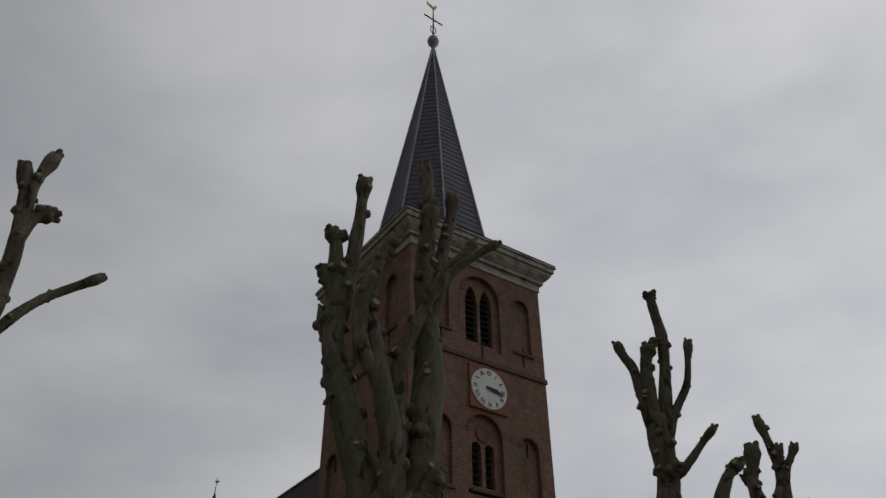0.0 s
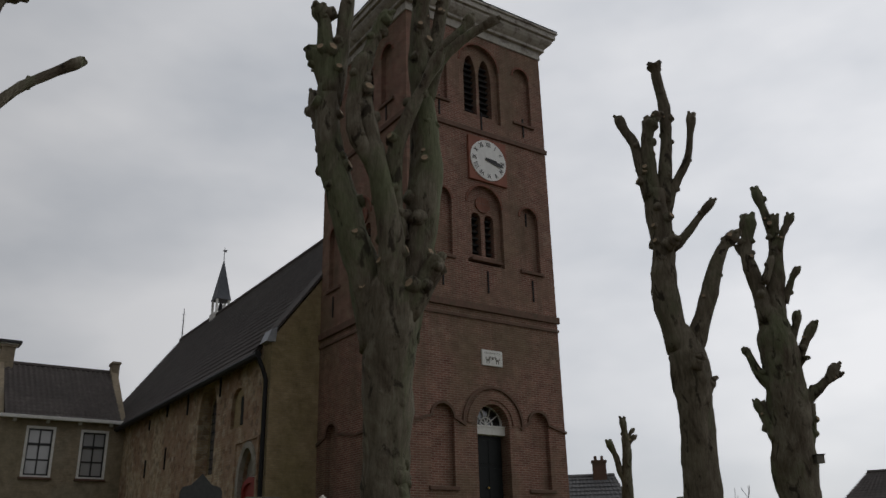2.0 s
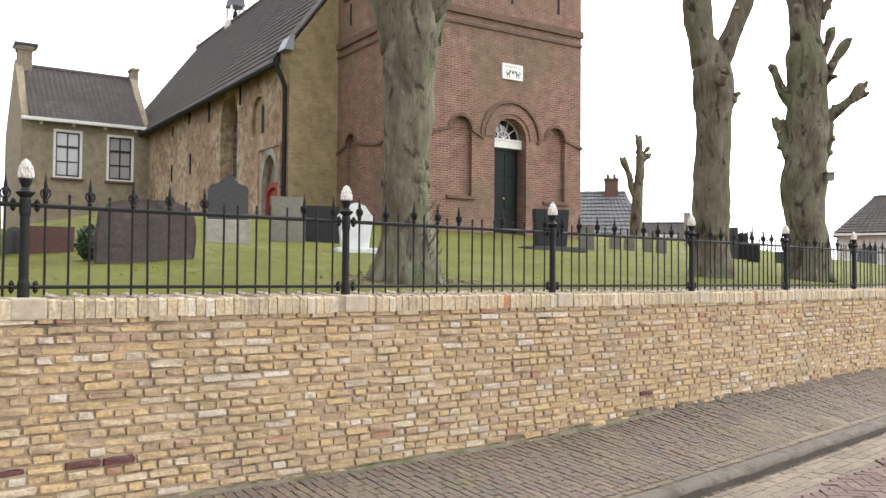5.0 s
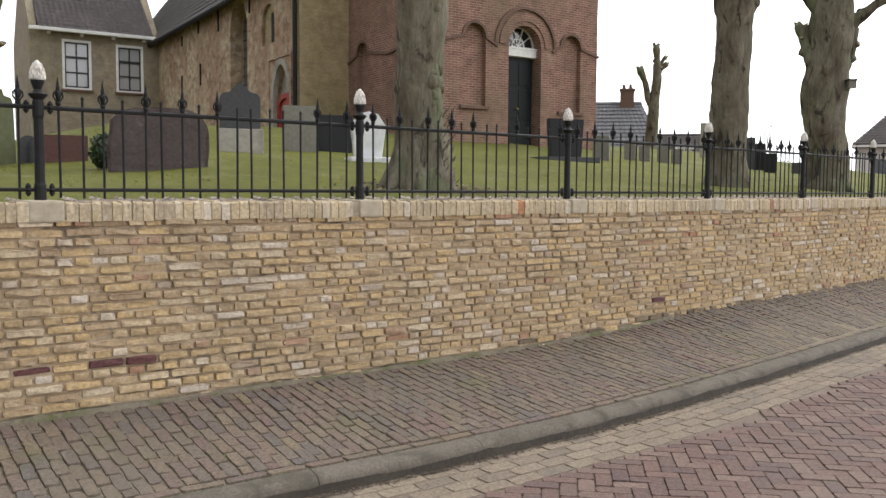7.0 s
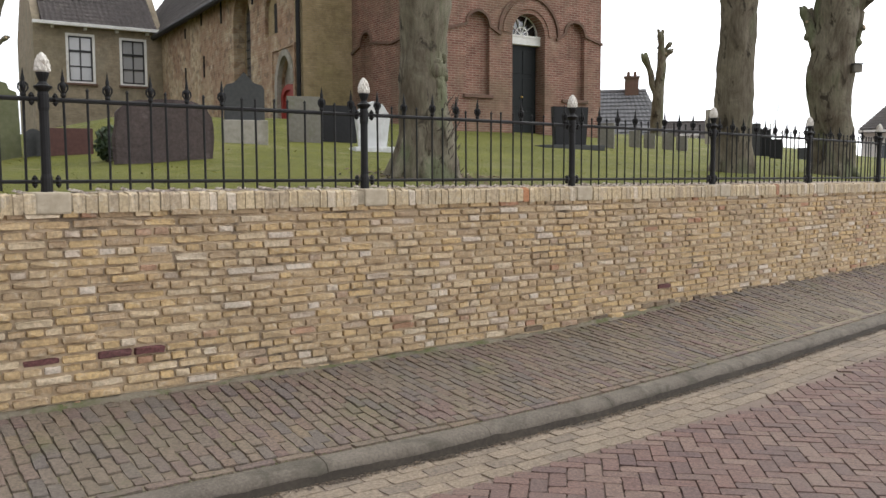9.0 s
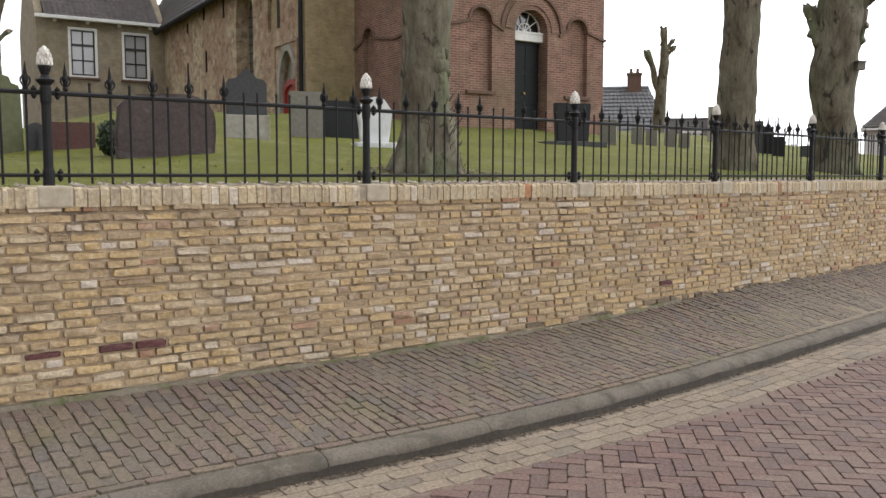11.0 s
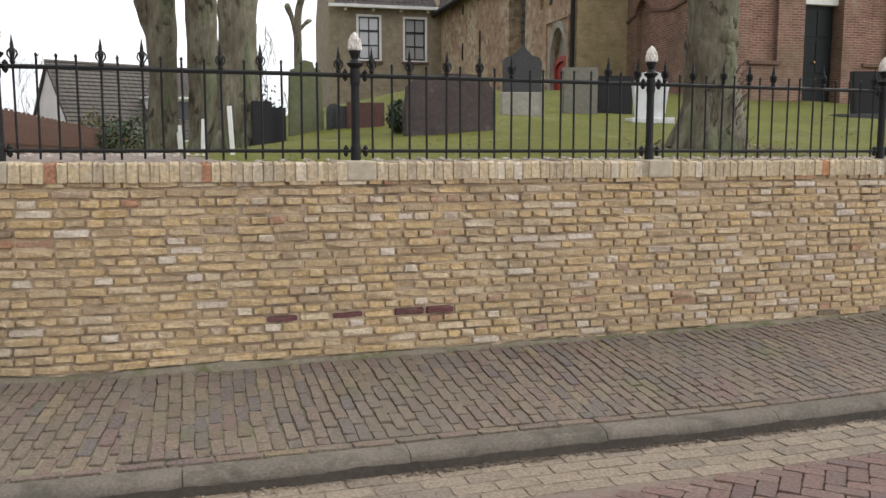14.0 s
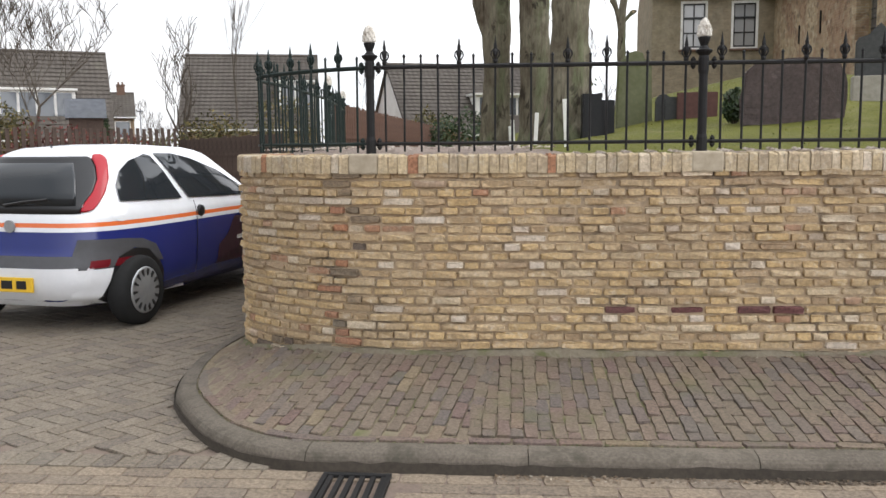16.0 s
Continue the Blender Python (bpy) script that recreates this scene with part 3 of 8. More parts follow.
# grass tufts over the lawn nearest the fence
verts, faces = [], []
for i in range(16000):
    s = rnd.uniform(0.0, 1.0)
    k = strip[int(s * (len(strip) - 1))]
    p, t = WALL[k], WALL_T[k]
    nrm = Vector((-t.y, t.x))
    d = 0.3 + 11.0 * rnd.random() ** 1.5
    w = min(1.0, d / 1.5)
    q = p + nrm * d * (1 - w) + INTO * d * w
    if p.x < -2.85 and d < 2.7:
        continue
    z = mound(q.x, q.y)
    a, h, wd = rnd.uniform(0, 6.3), rnd.uniform(0.003, 0.01), rnd.uniform(0.004, 0.014)
    dx, dy = math.cos(a) * wd, math.sin(a) * wd
    b = len(verts)
    lean = rnd.uniform(-0.02, 0.02)
    verts += [(q.x - dx, q.y - dy, z - 0.01), (q.x + dx, q.y + dy, z - 0.01), (q.x + lean + dx * 0.3, q.y + lean + dy * 0.3, z + h)]
    faces.append((b, b + 1, b + 2))
tagged(raw("grass", verts, faces, M_BLADE), "short blades of winter grass", "grass", kind="stuff")

# roads: bed under the setts
bm = B()
vs = [bm.verts.new(p) for p in ((-60, -40, 0.016), (60, -40, 0.016), (60, 60, 0.016), (-60, 60, 0.016))]
bm.faces.new(vs)
tagged(part("road", bm, M_ROADBED), "road bed of dark sand between brick setts", "road", kind="structure")

# pavement bed
verts, faces = [], []
N = 90
for i in range(N + 1):
    s = i / N
    k = KERB[min(int(s * (len(KERB) - 1)), len(KERB) - 1)]
    # the nearest place on the wall
    j = min(range(0, len(WALL), 4), key=lambda m: (WALL[m] - k).length)
    w = WALL[j]
    e = k + (w - k).normalized() * 0.09
    verts += [(e.x, e.y, 0.103), (w.x, w.y, foot(w) - 0.007)]
    if i:
        faces.append((2 * i - 2, 2 * i, 2 * i + 1, 2 * i - 1))
pavement = tagged(raw("pavement", verts, faces, M_PAVEBED), "sloping pavement of worn grey-brown clinker bricks", "pavement", kind="structure")

# ---- churchyard wall: core ----
verts, faces = [], []
for i in range(0, len(WALL), 2):
    p, t = WALL[i], WALL_T[i]
    nrm = Vector((-t.y, t.x))
    a, b = p + nrm * 0.009, p + nrm * 0.3
    verts += [(a.x, a.y, -0.1), (a.x, a.y, COPE + 0.06), (b.x, b.y, COPE + 0.06), (b.x, b.y, -0.1)]
for i in range(len(verts) // 4 - 1):
    for k in range(4):
        faces.append((4 * i + k, 4 * i + (k + 1) % 4, 4 * i + 4 + (k + 1) % 4, 4 * i + 4 + k))
faces += [(0, 1, 2, 3), tuple(len(verts) - 4 + k for k in (3, 2, 1, 0))]
wall_thing = tagged(raw("wall_churchyard", verts, faces, M_MORTAR), "low churchyard wall of weathered yellow bricks with a rounded corner", "wall", kind="structure")

# ---- church, in its own frame: x along the tower's front, y towards the choir ----
CH = pose(-0.869, 20.619, 0, 0, 0, 34.45)
S = 5.02
church = thing("church", CH, "old brick village church with a tall west tower and slate spire", "church")


def turned_left(bm):
    """What was drawn on the front, laid on the left side: x becomes depth along the side."""
    for v in bm.verts:
        x, y, z = v.co
        v.co = (y, x, z)
    bmesh.ops.reverse_faces(bm, faces=bm.faces[:])
    return bm


def front_and_left(name, make, mat, label=""):
    part(name, make(B()), mat, church, label)
    part(name, turned_left(make(B())), mat, church, label)


DOOR = arch(2.05, 3.1, 2.2, 5.17)
LOW = [arch(0.64, 1.34, 3.56, 5.27), arch(3.75, 4.45, 3.56, 5.27)]
BLIND = arch(1.95, 3.22, 9.55, 11.35)
UP = [arch(0.75, 1.45, 9.62, 11.3), arch(3.85, 4.55, 9.62, 11.3)]
BELF = arch(1.85, 3.35, 14.15, 16.0)
TOPN = [arch(0.72, 1.4, 14.45, 16.1), arch(3.88, 4.56, 14.45, 16.1)]
TWIN = [arch(2.2, 2.52, 9.85, 10.98, 8), arch(2.66, 2.98, 9.85, 10.98, 8)]
BTWIN = [pointed(2.1, 2.56, 14.35, 15.7, 16.35), pointed(2.66, 3.12, 14.35, 15.7, 16.35)]
OUT = rect(0, S, 1.8, 17.1)


def skin_front(bm):
    return panel(bm, OUT, [DOOR, *LOW, BLIND, *UP, BELF, *TOPN], 0, 0.13)


def skin_side(bm):
    return panel(bm, rect(0.4, S, 1.8, 17.1), [*LOW, BLIND, *UP, BELF, *TOPN], 0, 0.13)


def inner(bm):
    return panel(bm, OUT, [DOOR, *TWIN, *BTWIN], 0.13, 0.4)


def inner_side(bm):
    return panel(bm, rect(0.4, S, 1.8, 17.1), [*TWIN, *BTWIN], 0.13, 0.4)


part("tower_front", skin_front(B()), M_RED, church, "weathered red brick front with blind arches")
part("tower_front_inner", inner(B()), M_RED, church)
part("tower_side", turned_left(skin_side(B())), M_RED, church)
part("tower_side_inner", turned_left(inner_side(B())), M_RED, church)
# near-black core: the dark inside the openings is put into its colour
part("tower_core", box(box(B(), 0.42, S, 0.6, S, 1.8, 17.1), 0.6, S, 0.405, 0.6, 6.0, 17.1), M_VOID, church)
part("tower_back", box(B(), S, S + 0.02, 0.0, S, 1.8, 17.1), M_RED, church)


# near-black boards, added so that the openings stay dark
def louvres(x0, x1, z0, z1, count, side):
    for k in range(count):
        z = z0 + (z1 - z0) * (k + 0.5) / count
        bm = prism(B(), [(x0, z - 0.03), (x1, z - 0.03), (x1, z + 0.02), (x0, z + 0.02)], 0.24, 0.36)
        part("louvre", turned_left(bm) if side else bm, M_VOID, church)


for side in (0, 1):
    louvres(2.14, 2.52, 14.4, 16.2, 9, side)
    louvres(2.7, 3.08, 14.4, 16.2, 9, side)
    for x in (2.22, 2.68):
        louvres(x, x + 0.28, 9.9, 11.1, 6, side)

# string courses and hoods
for z, h, pr in ((8.18, 0.2, 0.07), (13.6, 0.16, 0.06)):
    front_and_left("string_course", lambda bm: box(bm, -pr, S + pr, -pr, 0.004, z, z + h, 0.02), M_DARKTRIM, "dark brick string course")
front_and_left("string_course", lambda bm: box(bm, -0.04, S + 0.04, -0.04, 0.004, 7.93, 8.0), M_DARKTRIM)


def hood(line, lab="", side=False):
    bm = band(B(), line, 0.07, -0.05, 0.004)
    part("hood_mould", turned_left(bm) if side else bm, M_DARKTRIM, church, lab)


for side in (False, True):
    ends = (0.0, S + (0 if side else 0.05))
    l_, r_ = ([(x, max(z, 5.1)) for x, z in a[2:]] for a in LOW)
    hood([(l_[0][0] + (0.34 if not side else 1.2), 5.1)] + l_ + [(ends[0], 5.1)], "dark moulding stepping over the blind arch", side)
    hood([(ends[1], 5.1)] + r_ + [(r_[-1][0] - (0.28 if not side else 1.2), 5.1)], "dark moulding stepping over the blind arch", side)
part("door_arch", band(B(), arch(1.84, 3.31, 0, 5.17, 14)[2:], 0.2, -0.03, 0.004), M_RED, church, "inner moulded brick door arch")
part("door_arch", band(B(), arch(1.62, 3.53, 0, 5.17, 14)[2:], 0.07, -0.06, 0.004), M_DARKTRIM, church, "outer moulded brick door arch")
for side in (0, 1):
    for x0, x1, z in ((0.55, 1.43, 3.48), (3.66, 4.54, 3.48), (0.68, 1.52, 9.54), (3.78, 4.62, 9.54), (0.65, 1.47, 14.36), (3.81, 4.63, 14.36), (2.05, 3.12, 9.62)):
        bm = box(B(), x0, x1, -0.07, 0.14, z, z + 0.09, 0.015)
        part("sill", turned_left(bm) if side else bm, M_DARKTRIM, church, "dark brick sill")
    for a in (BLIND, *UP, BELF, *TOPN):
        bm = band(B(), a[2:], 0.07, -0.025, 0.004)
        part("arch_band", turned_left(bm) if side else bm, M_REDTRIM, church)
    bm = prism(B(), [(2.6 + 0.26 * math.cos(k * math.pi / 6), 11.42 + 0.26 * math.sin(k * math.pi / 6)) for k in range(12)], 0.09, 0.14)
    part("roundel", turned_left(bm) if side else bm, M_REDTRIM, church)
    for x, z in ((1.1, 8.75), (2.6, 8.75), (4.2, 8.75), (1.1, 13.9), (2.6, 13.75), (4.2, 14.0), (1.05, 11.0), (4.2, 11.1)):
        deep = 10.5 < z < 12
        bm = box(B(), x - 0.022, x + 0.022, 0.1 if deep else -0.03, 0.135 if deep else 0.004, z - 0.02, z + (0.4 if deep else 0.62))
        part("wall_anchor", turned_left(bm) if side else bm, M_IRON, church, "black iron wall anchor")

# door, fanlight, lintel
part("door_reveal", box(B(), 2.04, 3.11, 0.4, 0.62, 2.2, 5.75), M_DARKTRIM, church)
front_door = part("door", box(B(), 2.1, 3.05, 0.33, 0.38, 2.3, 4.92), M_DOOR, church, "tall black double door with panels")
for x in (2.16, 2.62):
    for z0, z1 in ((2.5, 3.25), (3.35, 4.1), (4.2, 4.8)):
        part("door_panel", box(B(), x, x + 0.37, 0.315, 0.335, z0, z1, 0.008), M_DOOR, front_door)
part("knob", lathe(B(), [(0.02, 0), (0.035, 0.03), (0.02, 0.06)], 8), M_GILT, front_door, "brass knob", at=pose(2.55, 0.3, 3.6, 90))
part("lintel", box(box(B(), 2.02, 3.13, 0.2, 0.4, 4.93, 5.15, 0.015), 2.0, 3.15, 0.18, 0.4, 5.12, 5.17), M_WHITE, church, "white painted door lintel")
bm = panel(B(), arch(2.06, 3.09, 5.17, 5.18, 12), [arch(2.085, 3.065, 5.19, 5.195, 12)], 0.3, 0.36)
for a in (35, 70, 110, 145):
    c, s = math.cos(radians(a)), math.sin(radians(a))
    band(bm, [(2.575, 5.2), (2.575 + 0.47 * c, 5.2 + 0.47 * s)], 0.02, 0.31, 0.35)
band(bm, [(2.575 + 0.2 * math.cos(radians(a)), 5.2 + 0.2 * math.sin(radians(a))) for a in range(0, 181, 20)], 0.03, 0.31, 0.35)
fan = part("fanlight", bm, M_WHITE, church, "white fanlight with radiating bars")
part("pane", prism(B(), arch(2.1, 3.05, 5.2, 5.21, 12), 0.345, 0.35), glass_of("dark_fanlight_glass", (0.012, 0.013, 0.015), 0.15), fan)
# stone with worn carving
bm = box(B(), 2.26, 2.94, -0.05, 0.01, 6.7, 7.12, 0.01)
plaque = part("plaque", bm, M_WHITE, church, "white stone plaque with worn carving")
bm = B()
# two worn beasts holding a shield, over a line of lettering
for cx, turn_ in ((2.45, 1), (2.76, -1)):
    for k, (dx, z, w, h) in enumerate(((0.0, 6.85, 0.1, 0.05), (0.05, 6.9, 0.05, 0.06), (0.075, 6.93, 0.045, 0.035), (-0.04, 6.8, 0.022, 0.08), (0.035, 6.8, 0.022, 0.08), (-0.07, 6.89, 0.02, 0.06))):
        x = cx + dx * turn_
        box(bm, x - w / 2, x + w / 2, -0.06 - 0.002 * (k % 3), -0.045, z - h / 2, z + h / 2, 0.009)
box(bm, 2.575, 2.635, -0.062, -0.045, 6.86, 6.94, 0.012)
for k in range(9):
    box(bm, 2.34 + 0.06 * k, 2.37 + 0.06 * k + 0.012 * (k % 2), -0.054, -0.046, 7.035, 7.05)
part("carving", bm, M_STONE_GR, plaque)

# clock, front
CX, CZ = 2.73, 12.78
clock = part("clock", box(B(), CX - 0.68, CX + 0.68, -0.08, 0.004, CZ - 0.7, CZ + 0.7, 0.01), M_CLOCKRED, church, "square red-brown clock board with a white dial")
bm = B()
prism(bm, [(CX + 0.64 * math.cos(2 * math.pi * k / 40), CZ + 0.64 * math.sin(2 * math.pi * k / 40)) for k in range(40)], -0.105, -0.075)
dial = part("dial", bm, M_CLOCK, clock, "round white dial")
NUM = ["XII", "I", "II", "III", "IV", "V", "VI", "VII", "VIII", "IX", "X", "XI"]
for k, word in enumerate(NUM):
    a = radians(90 - 30 * k)
    cu = bpy.data.curves.new("numeral", "FONT")
    cu.body, cu.size, cu.align_x, cu.align_y, cu.extrude = word, 0.2, "CENTER", "CENTER", 0.004
    ob = new("numeral_curve", cu)
    bpy.context.view_layer.update()
    me = bpy.data.meshes.new_from_object(ob)
    bpy.data.objects.remove(ob)
    me.materials.clear()
    me.materials.append(M_BLACK)
    num = new("numeral", me)
    num.parent = dial
    num.matrix_basis = pose(CX + 0.5 * math.cos(a), -0.112, CZ + 0.5 * math.sin(a), 90, 0, 0) @ pose(0, 0, 0, 0, 0, -30 * k) @ Matrix.Diagonal((0.75, 1.05, 1, 1))
for length, wide, hour in ((0.36, 0.075, 3.3), (0.56, 0.055, 3.4)):
    a = radians(90 - 30 * hour)
    c, s = math.cos(a), math.sin(a)
    bm = prism(B(), [(CX - 0.12 * c + wide * s * 0.5, CZ - 0.12 * s - wide * c * 0.5), (CX + length * 0.7 * c + wide * s, CZ + length * 0.7 * s - wide * c), (CX + length * c, CZ + length * s), (CX + length * 0.7 * c - wide * s, CZ + length * 0.7 * s + wide * c), (CX - 0.12 * c - wide * s * 0.5, CZ - 0.12 * s + wide * c * 0.5)], -0.135, -0.12)
    part("clock_hand", bm, M_BLACK, clock, "black clock hand")

# cornice: frieze, cove, gutter mould and soffit
for e, z0, z1, lab in (
    (0.05, 17.02, 17.3, "plain white frieze board"), (0.16, 17.3, 17.4, ""), (0.36, 17.62, 17.72, ""),
    (0.44, 17.72, 17.9, "dirty white gutter board"), (0.5, 17.9, 17.97, ""),
):
    part("cornice", box(B(), -e, S + e, -e, S + e, z0, z1, 0.015), M_CORNICE, church, lab)
part("cornice_cove", lathe(B(), [((S / 2 + e) * math.sqrt(2), z) for e, z in ((0.16, 17.402), (0.22, 17.45), (0.3, 17.53), (0.36, 17.618))], 4, S / 2, S / 2, math.pi / 4), M_CORNICE, church, "hollow white cove under the spire")
# spire: eight sides over a low skirt
m4 = S / 2
bm = B()
r = 2.02
base = [bm.verts.new((m4 + (m4 + 0.5) * a, m4 + (m4 + 0.5) * b, 18.01)) for a, b in ((1, 1), (-1, 1), (-1, -1), (1, -1))]
low = [bm.verts.new((m4 + r * math.cos(math.pi / 8 + k * math.pi / 4), m4 + r * math.sin(math.pi / 8 + k * math.pi / 4), 18.75)) for k in range(8)]
for k in range(4):
    bm.faces.new((base[k], low[2 * k + 1], low[2 * k]))
    bm.faces.new((base[k], base[(k + 1) % 4], low[(2 * k + 2) % 8], low[2 * k + 1]))
bm.faces.new(base[::-1])
bmesh.ops.recalc_face_normals(bm, faces=bm.faces[:])
spire = part("spire", bm, M_SLATE, church, "steep eight-sided grey slate spire")
# slate courses as thin steps
bm = B()
rows = 44
for i in range(rows):
    a, b = i / rows, (i + 1) / rows
    z0, z1 = 18.6 + 11.2 * a, 18.6 + 11.2 * b + 0.02
    r0, r1 = (r + 0.03) * (1 - a) + 0.11, (r + 0.03) * (1 - b) + 0.085
    lathe(bm, [(r0, z0), (r1, z1)], 8, m4, m4, math.pi / 8)
part("slate_cover", bm, M_SLATE, spire)["kind"] = "stuff"
for k in range(8):
    a = math.pi / 8 + k * math.pi / 4
    bm = tube(B(), [(m4 + (r + 0.15) * math.cos(a), m4 + (r + 0.15) * math.sin(a), 18.6), (m4 + 0.11 * math.cos(a), m4 + 0.11 * math.sin(a), 29.8)], [0.045, 0.03], 6)
    part("lead_hip", bm, M_LEAD, spire, "lead hip of the spire")
bm = lathe(B(), [(0.02, 29.5), (0.15, 29.6), (0.13, 29.95), (0.07, 30.2), (0.14, 30.32), (0.24, 30.5), (0.26, 30.65), (0.22, 30.8), (0.1, 30.9), (0.04, 31.0)], 12, m4, m4)
part("ball", bm, M_LEAD, church, "lead-covered ball on the spire tip", smooth=True)
bm = tube(B(), [(m4, m4, 30.9), (m4, m4, 33.0)], [0.04, 0.025], 6)
tube(bm, [(m4 - 0.42, m4 + 0.1, 32.3), (m4 + 0.42, m4 - 0.1, 31.9)], [0.035, 0.035], 6)
for sgn in (-1, 1):
    tube(bm, [(m4, m4, 31.1), (m4 + 0.14 * sgn, m4, 31.3), (m4 + 0.12 * sgn, m4, 31.55), (m4, m4, 31.7)], [0.02] * 4, 5)
vane = part("weather_vane", bm, M_IRON, church, "wrought iron cross and vane")
part("vane_plate", prism(B(), [(m4 - 0.05, 32.85), (m4 - 0.3, 32.95), (m4 - 0.38, 33.15), (m4 - 0.2, 33.08), (m4 + 0.05, 33.0), (m4 + 0.12, 33.2), (m4 + 0.2, 33.12), (m4 + 0.1, 32.86)], m4 - 0.015, m4 + 0.015), M_GILT, vane)

# ---- nave ----
U0, U1, V0, V1 = -1.53, 6.55, S, 27.2
EAVE, RIDGE, MID = 8.1, 13.48, (U0 + U1) / 2
# west gable either side of the tower
bm = B()
slope = (RIDGE - EAVE) / (MID - U0)
prism(bm, [(U0, 1.8), (U1, 1.8), (U1, EAVE), (MID, RIDGE), (U0, EAVE)], V0 + 0.004, V0 + 0.6)
part("west_gable", bm, M_OCHRE, church, "ochre brick gable wall with green algae")
LANCET = pointed(9.34, 11.05, 4.66, 6.75, 7.78)
SMALL = arch(6.94, 7.98, 5.85, 6.55, 8)
PORTAL = pointed(5.8, 6.98, 2.0, 4.35, 5.13)
bm = panel(B(), rect(V0 + 0.6, V1, 1.8, EAVE), [LANCET, SMALL, PORTAL], U0, U0 + 0.48)
part("nave_wall", turned_left(bm), M_OLD, church, "patched medieval yellow and red brick wall")
part("nave_wall", box(B(), U1 - 0.5, U1, V0 + 0.6, V1, 1.8, EAVE), M_OLD, church)
part("nave_core", box(B(), U0 + 0.484, U0 + 0.6, V0 + 0.6, V1, 1.8, EAVE), M_OLD, church)
bm = panel(B(), LANCET, [pointed(9.42, 10.97, 4.78, 6.75, 7.68)], U0 + 0.4, U0 + 0.44)
part("lancet_window", turned_left(bm), M_OCHRE, church)
bm = prism(B(), pointed(9.35, 11.04, 4.7, 6.75, 7.76), U0 + 0.442, U0 + 0.465)
lan = part("pane", turned_left(bm), M_GLASS, church, "leaded dark lancet glass")
bm = B()
for k in range(9):
    box(bm, 9.4, 11.0, U0 + 0.415, U0 + 0.43, 4.98 + 0.3 * k, 4.995 + 0.3 * k)
box(bm, 10.18, 10.21, U0 + 0.41, U0 + 0.428, 4.85, 7.6)
part("glazing_bar", turned_left(bm), M_IRON, lan)
bm = prism(B(), arch(6.95, 7.97, 5.87, 6.53, 8), U0 + 0.1, U0 + 0.13)
part("blocked_window", turned_left(bm), M_OCHRE, church, "bricked-up small round-headed window")
# near-black box laid on for the dark slit in the blocked window
bm = box(B(), 7.12, 7.34, U0 + 0.06, U0 + 0.098, 5.92, 6.78)
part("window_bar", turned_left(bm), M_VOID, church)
# portal: stone arch round a red door
bm = band(B(), pointed(5.7, 7.06, 2.0, 4.3, 5.22)[1:], 0.2, U0 - 0.05, U0 + 0.1)
part("portal_arch", turned_left(bm), M_STONE_LT, church, "worn pale stone pointed arch")
bm = band(B(), [(5.6, 2.2), (5.6, 5.36), (7.38, 5.36), (7.38, 2.2)], 0.13, U0 - 0.05, U0 + 0.05)
part("portal_frame", turned_left(bm), M_OLD, church)
bm = prism(B(), pointed(5.81, 6.97, 2.0, 4.35, 5.12), U0 + 0.22, U0 + 0.28)
part("tympanum", turned_left(bm), M_STONE_LT, church)
bm = prism(B(), arch(5.86, 6.92, 2.3, 3.88, 10, 0.3), U0 + 0.15, U0 + 0.21)
sd = part("side_door", turned_left(bm), M_REDPAINT, church, "faded red arched side door")
bm = band(B(), arch(5.86, 6.92, 2.3, 3.88, 10, 0.34)[1:], 0.16, U0 + 0.08, U0 + 0.22)
part("door_frame", turned_left(bm), M_REDPAINT, sd)
# iron anchors on the nave wall
for v, z, ln in ((9.05, 7.06, 0.95), (12.27, 6.96, 0.95), (14.67, 7.25, 0.45), (14.45, 5.31, 0.79), (16.9, 7.07, 0.4), (16.97, 5.24, 0.69)):
    part("wall_anchor", turned_left(box(B(), v - 0.03, v + 0.03, U0 - 0.05, U0 + 0.01, z, z + ln)), M_IRON, church, "black iron wall anchor")
# choir end
bm = B()
ap = [(U0, V1), (U0 + 1.6, V1 + 3.2), (MID - 0.8, V1 + 4.2), (MID + 0.8, V1 + 4.2), (U1 - 1.6, V1 + 3.2), (U1, V1)]
lo = [bm.verts.new((x, y, 1.8)) for x, y in ap]
hi = [bm.verts.new((x, y, EAVE)) for x, y in ap]
for k in range(5):
    bm.faces.new((lo[k], lo[k + 1], hi[k + 1], hi[k]))
bm.faces.new(hi)
bm.faces.new(lo[::-1])
bmesh.ops.recalc_face_normals(bm, faces=bm.faces[:])
part("choir", bm, M_OLD, church)


def tiled(bm, a, b, c, d, col=0.24, row=0.34, rise=0.026, lap=0.03):
    """Rows of rolled tiles over a slope: a, b along the eaves, d, c along the ridge."""
    a, b, c, d = (Vector(p) for p in (a, b, c, d))
    nrm = (b - a).cross(d - a).normalized()
    wide, tall = max((b - a).length, (c - d).length), (d - a).length
    nx, nz = max(1, round(wide / col)), max(1, round(tall / row))
    sub = 4
    for j in range(nz):
        rows_ = []
        for e, lift in ((j / nz, lap), ((j + 1) / nz, 0.0)):
            l, r_ = a.lerp(d, e), b.lerp(c, e)
            line = []
            for i in range(nx * sub + 1):
                w = rise * (0.5 + 0.5 * math.cos(2 * math.pi * i / sub + 0.6))
                line.append(bm.verts.new(l.lerp(r_, i / (nx * sub)) + nrm * (w + lift + 0.01)))
            rows_.append(line)
        for i in range(nx * sub):
            bm.faces.new((rows_[0][i], rows_[0][i + 1], rows_[1][i + 1], rows_[1][i]))
    return bm


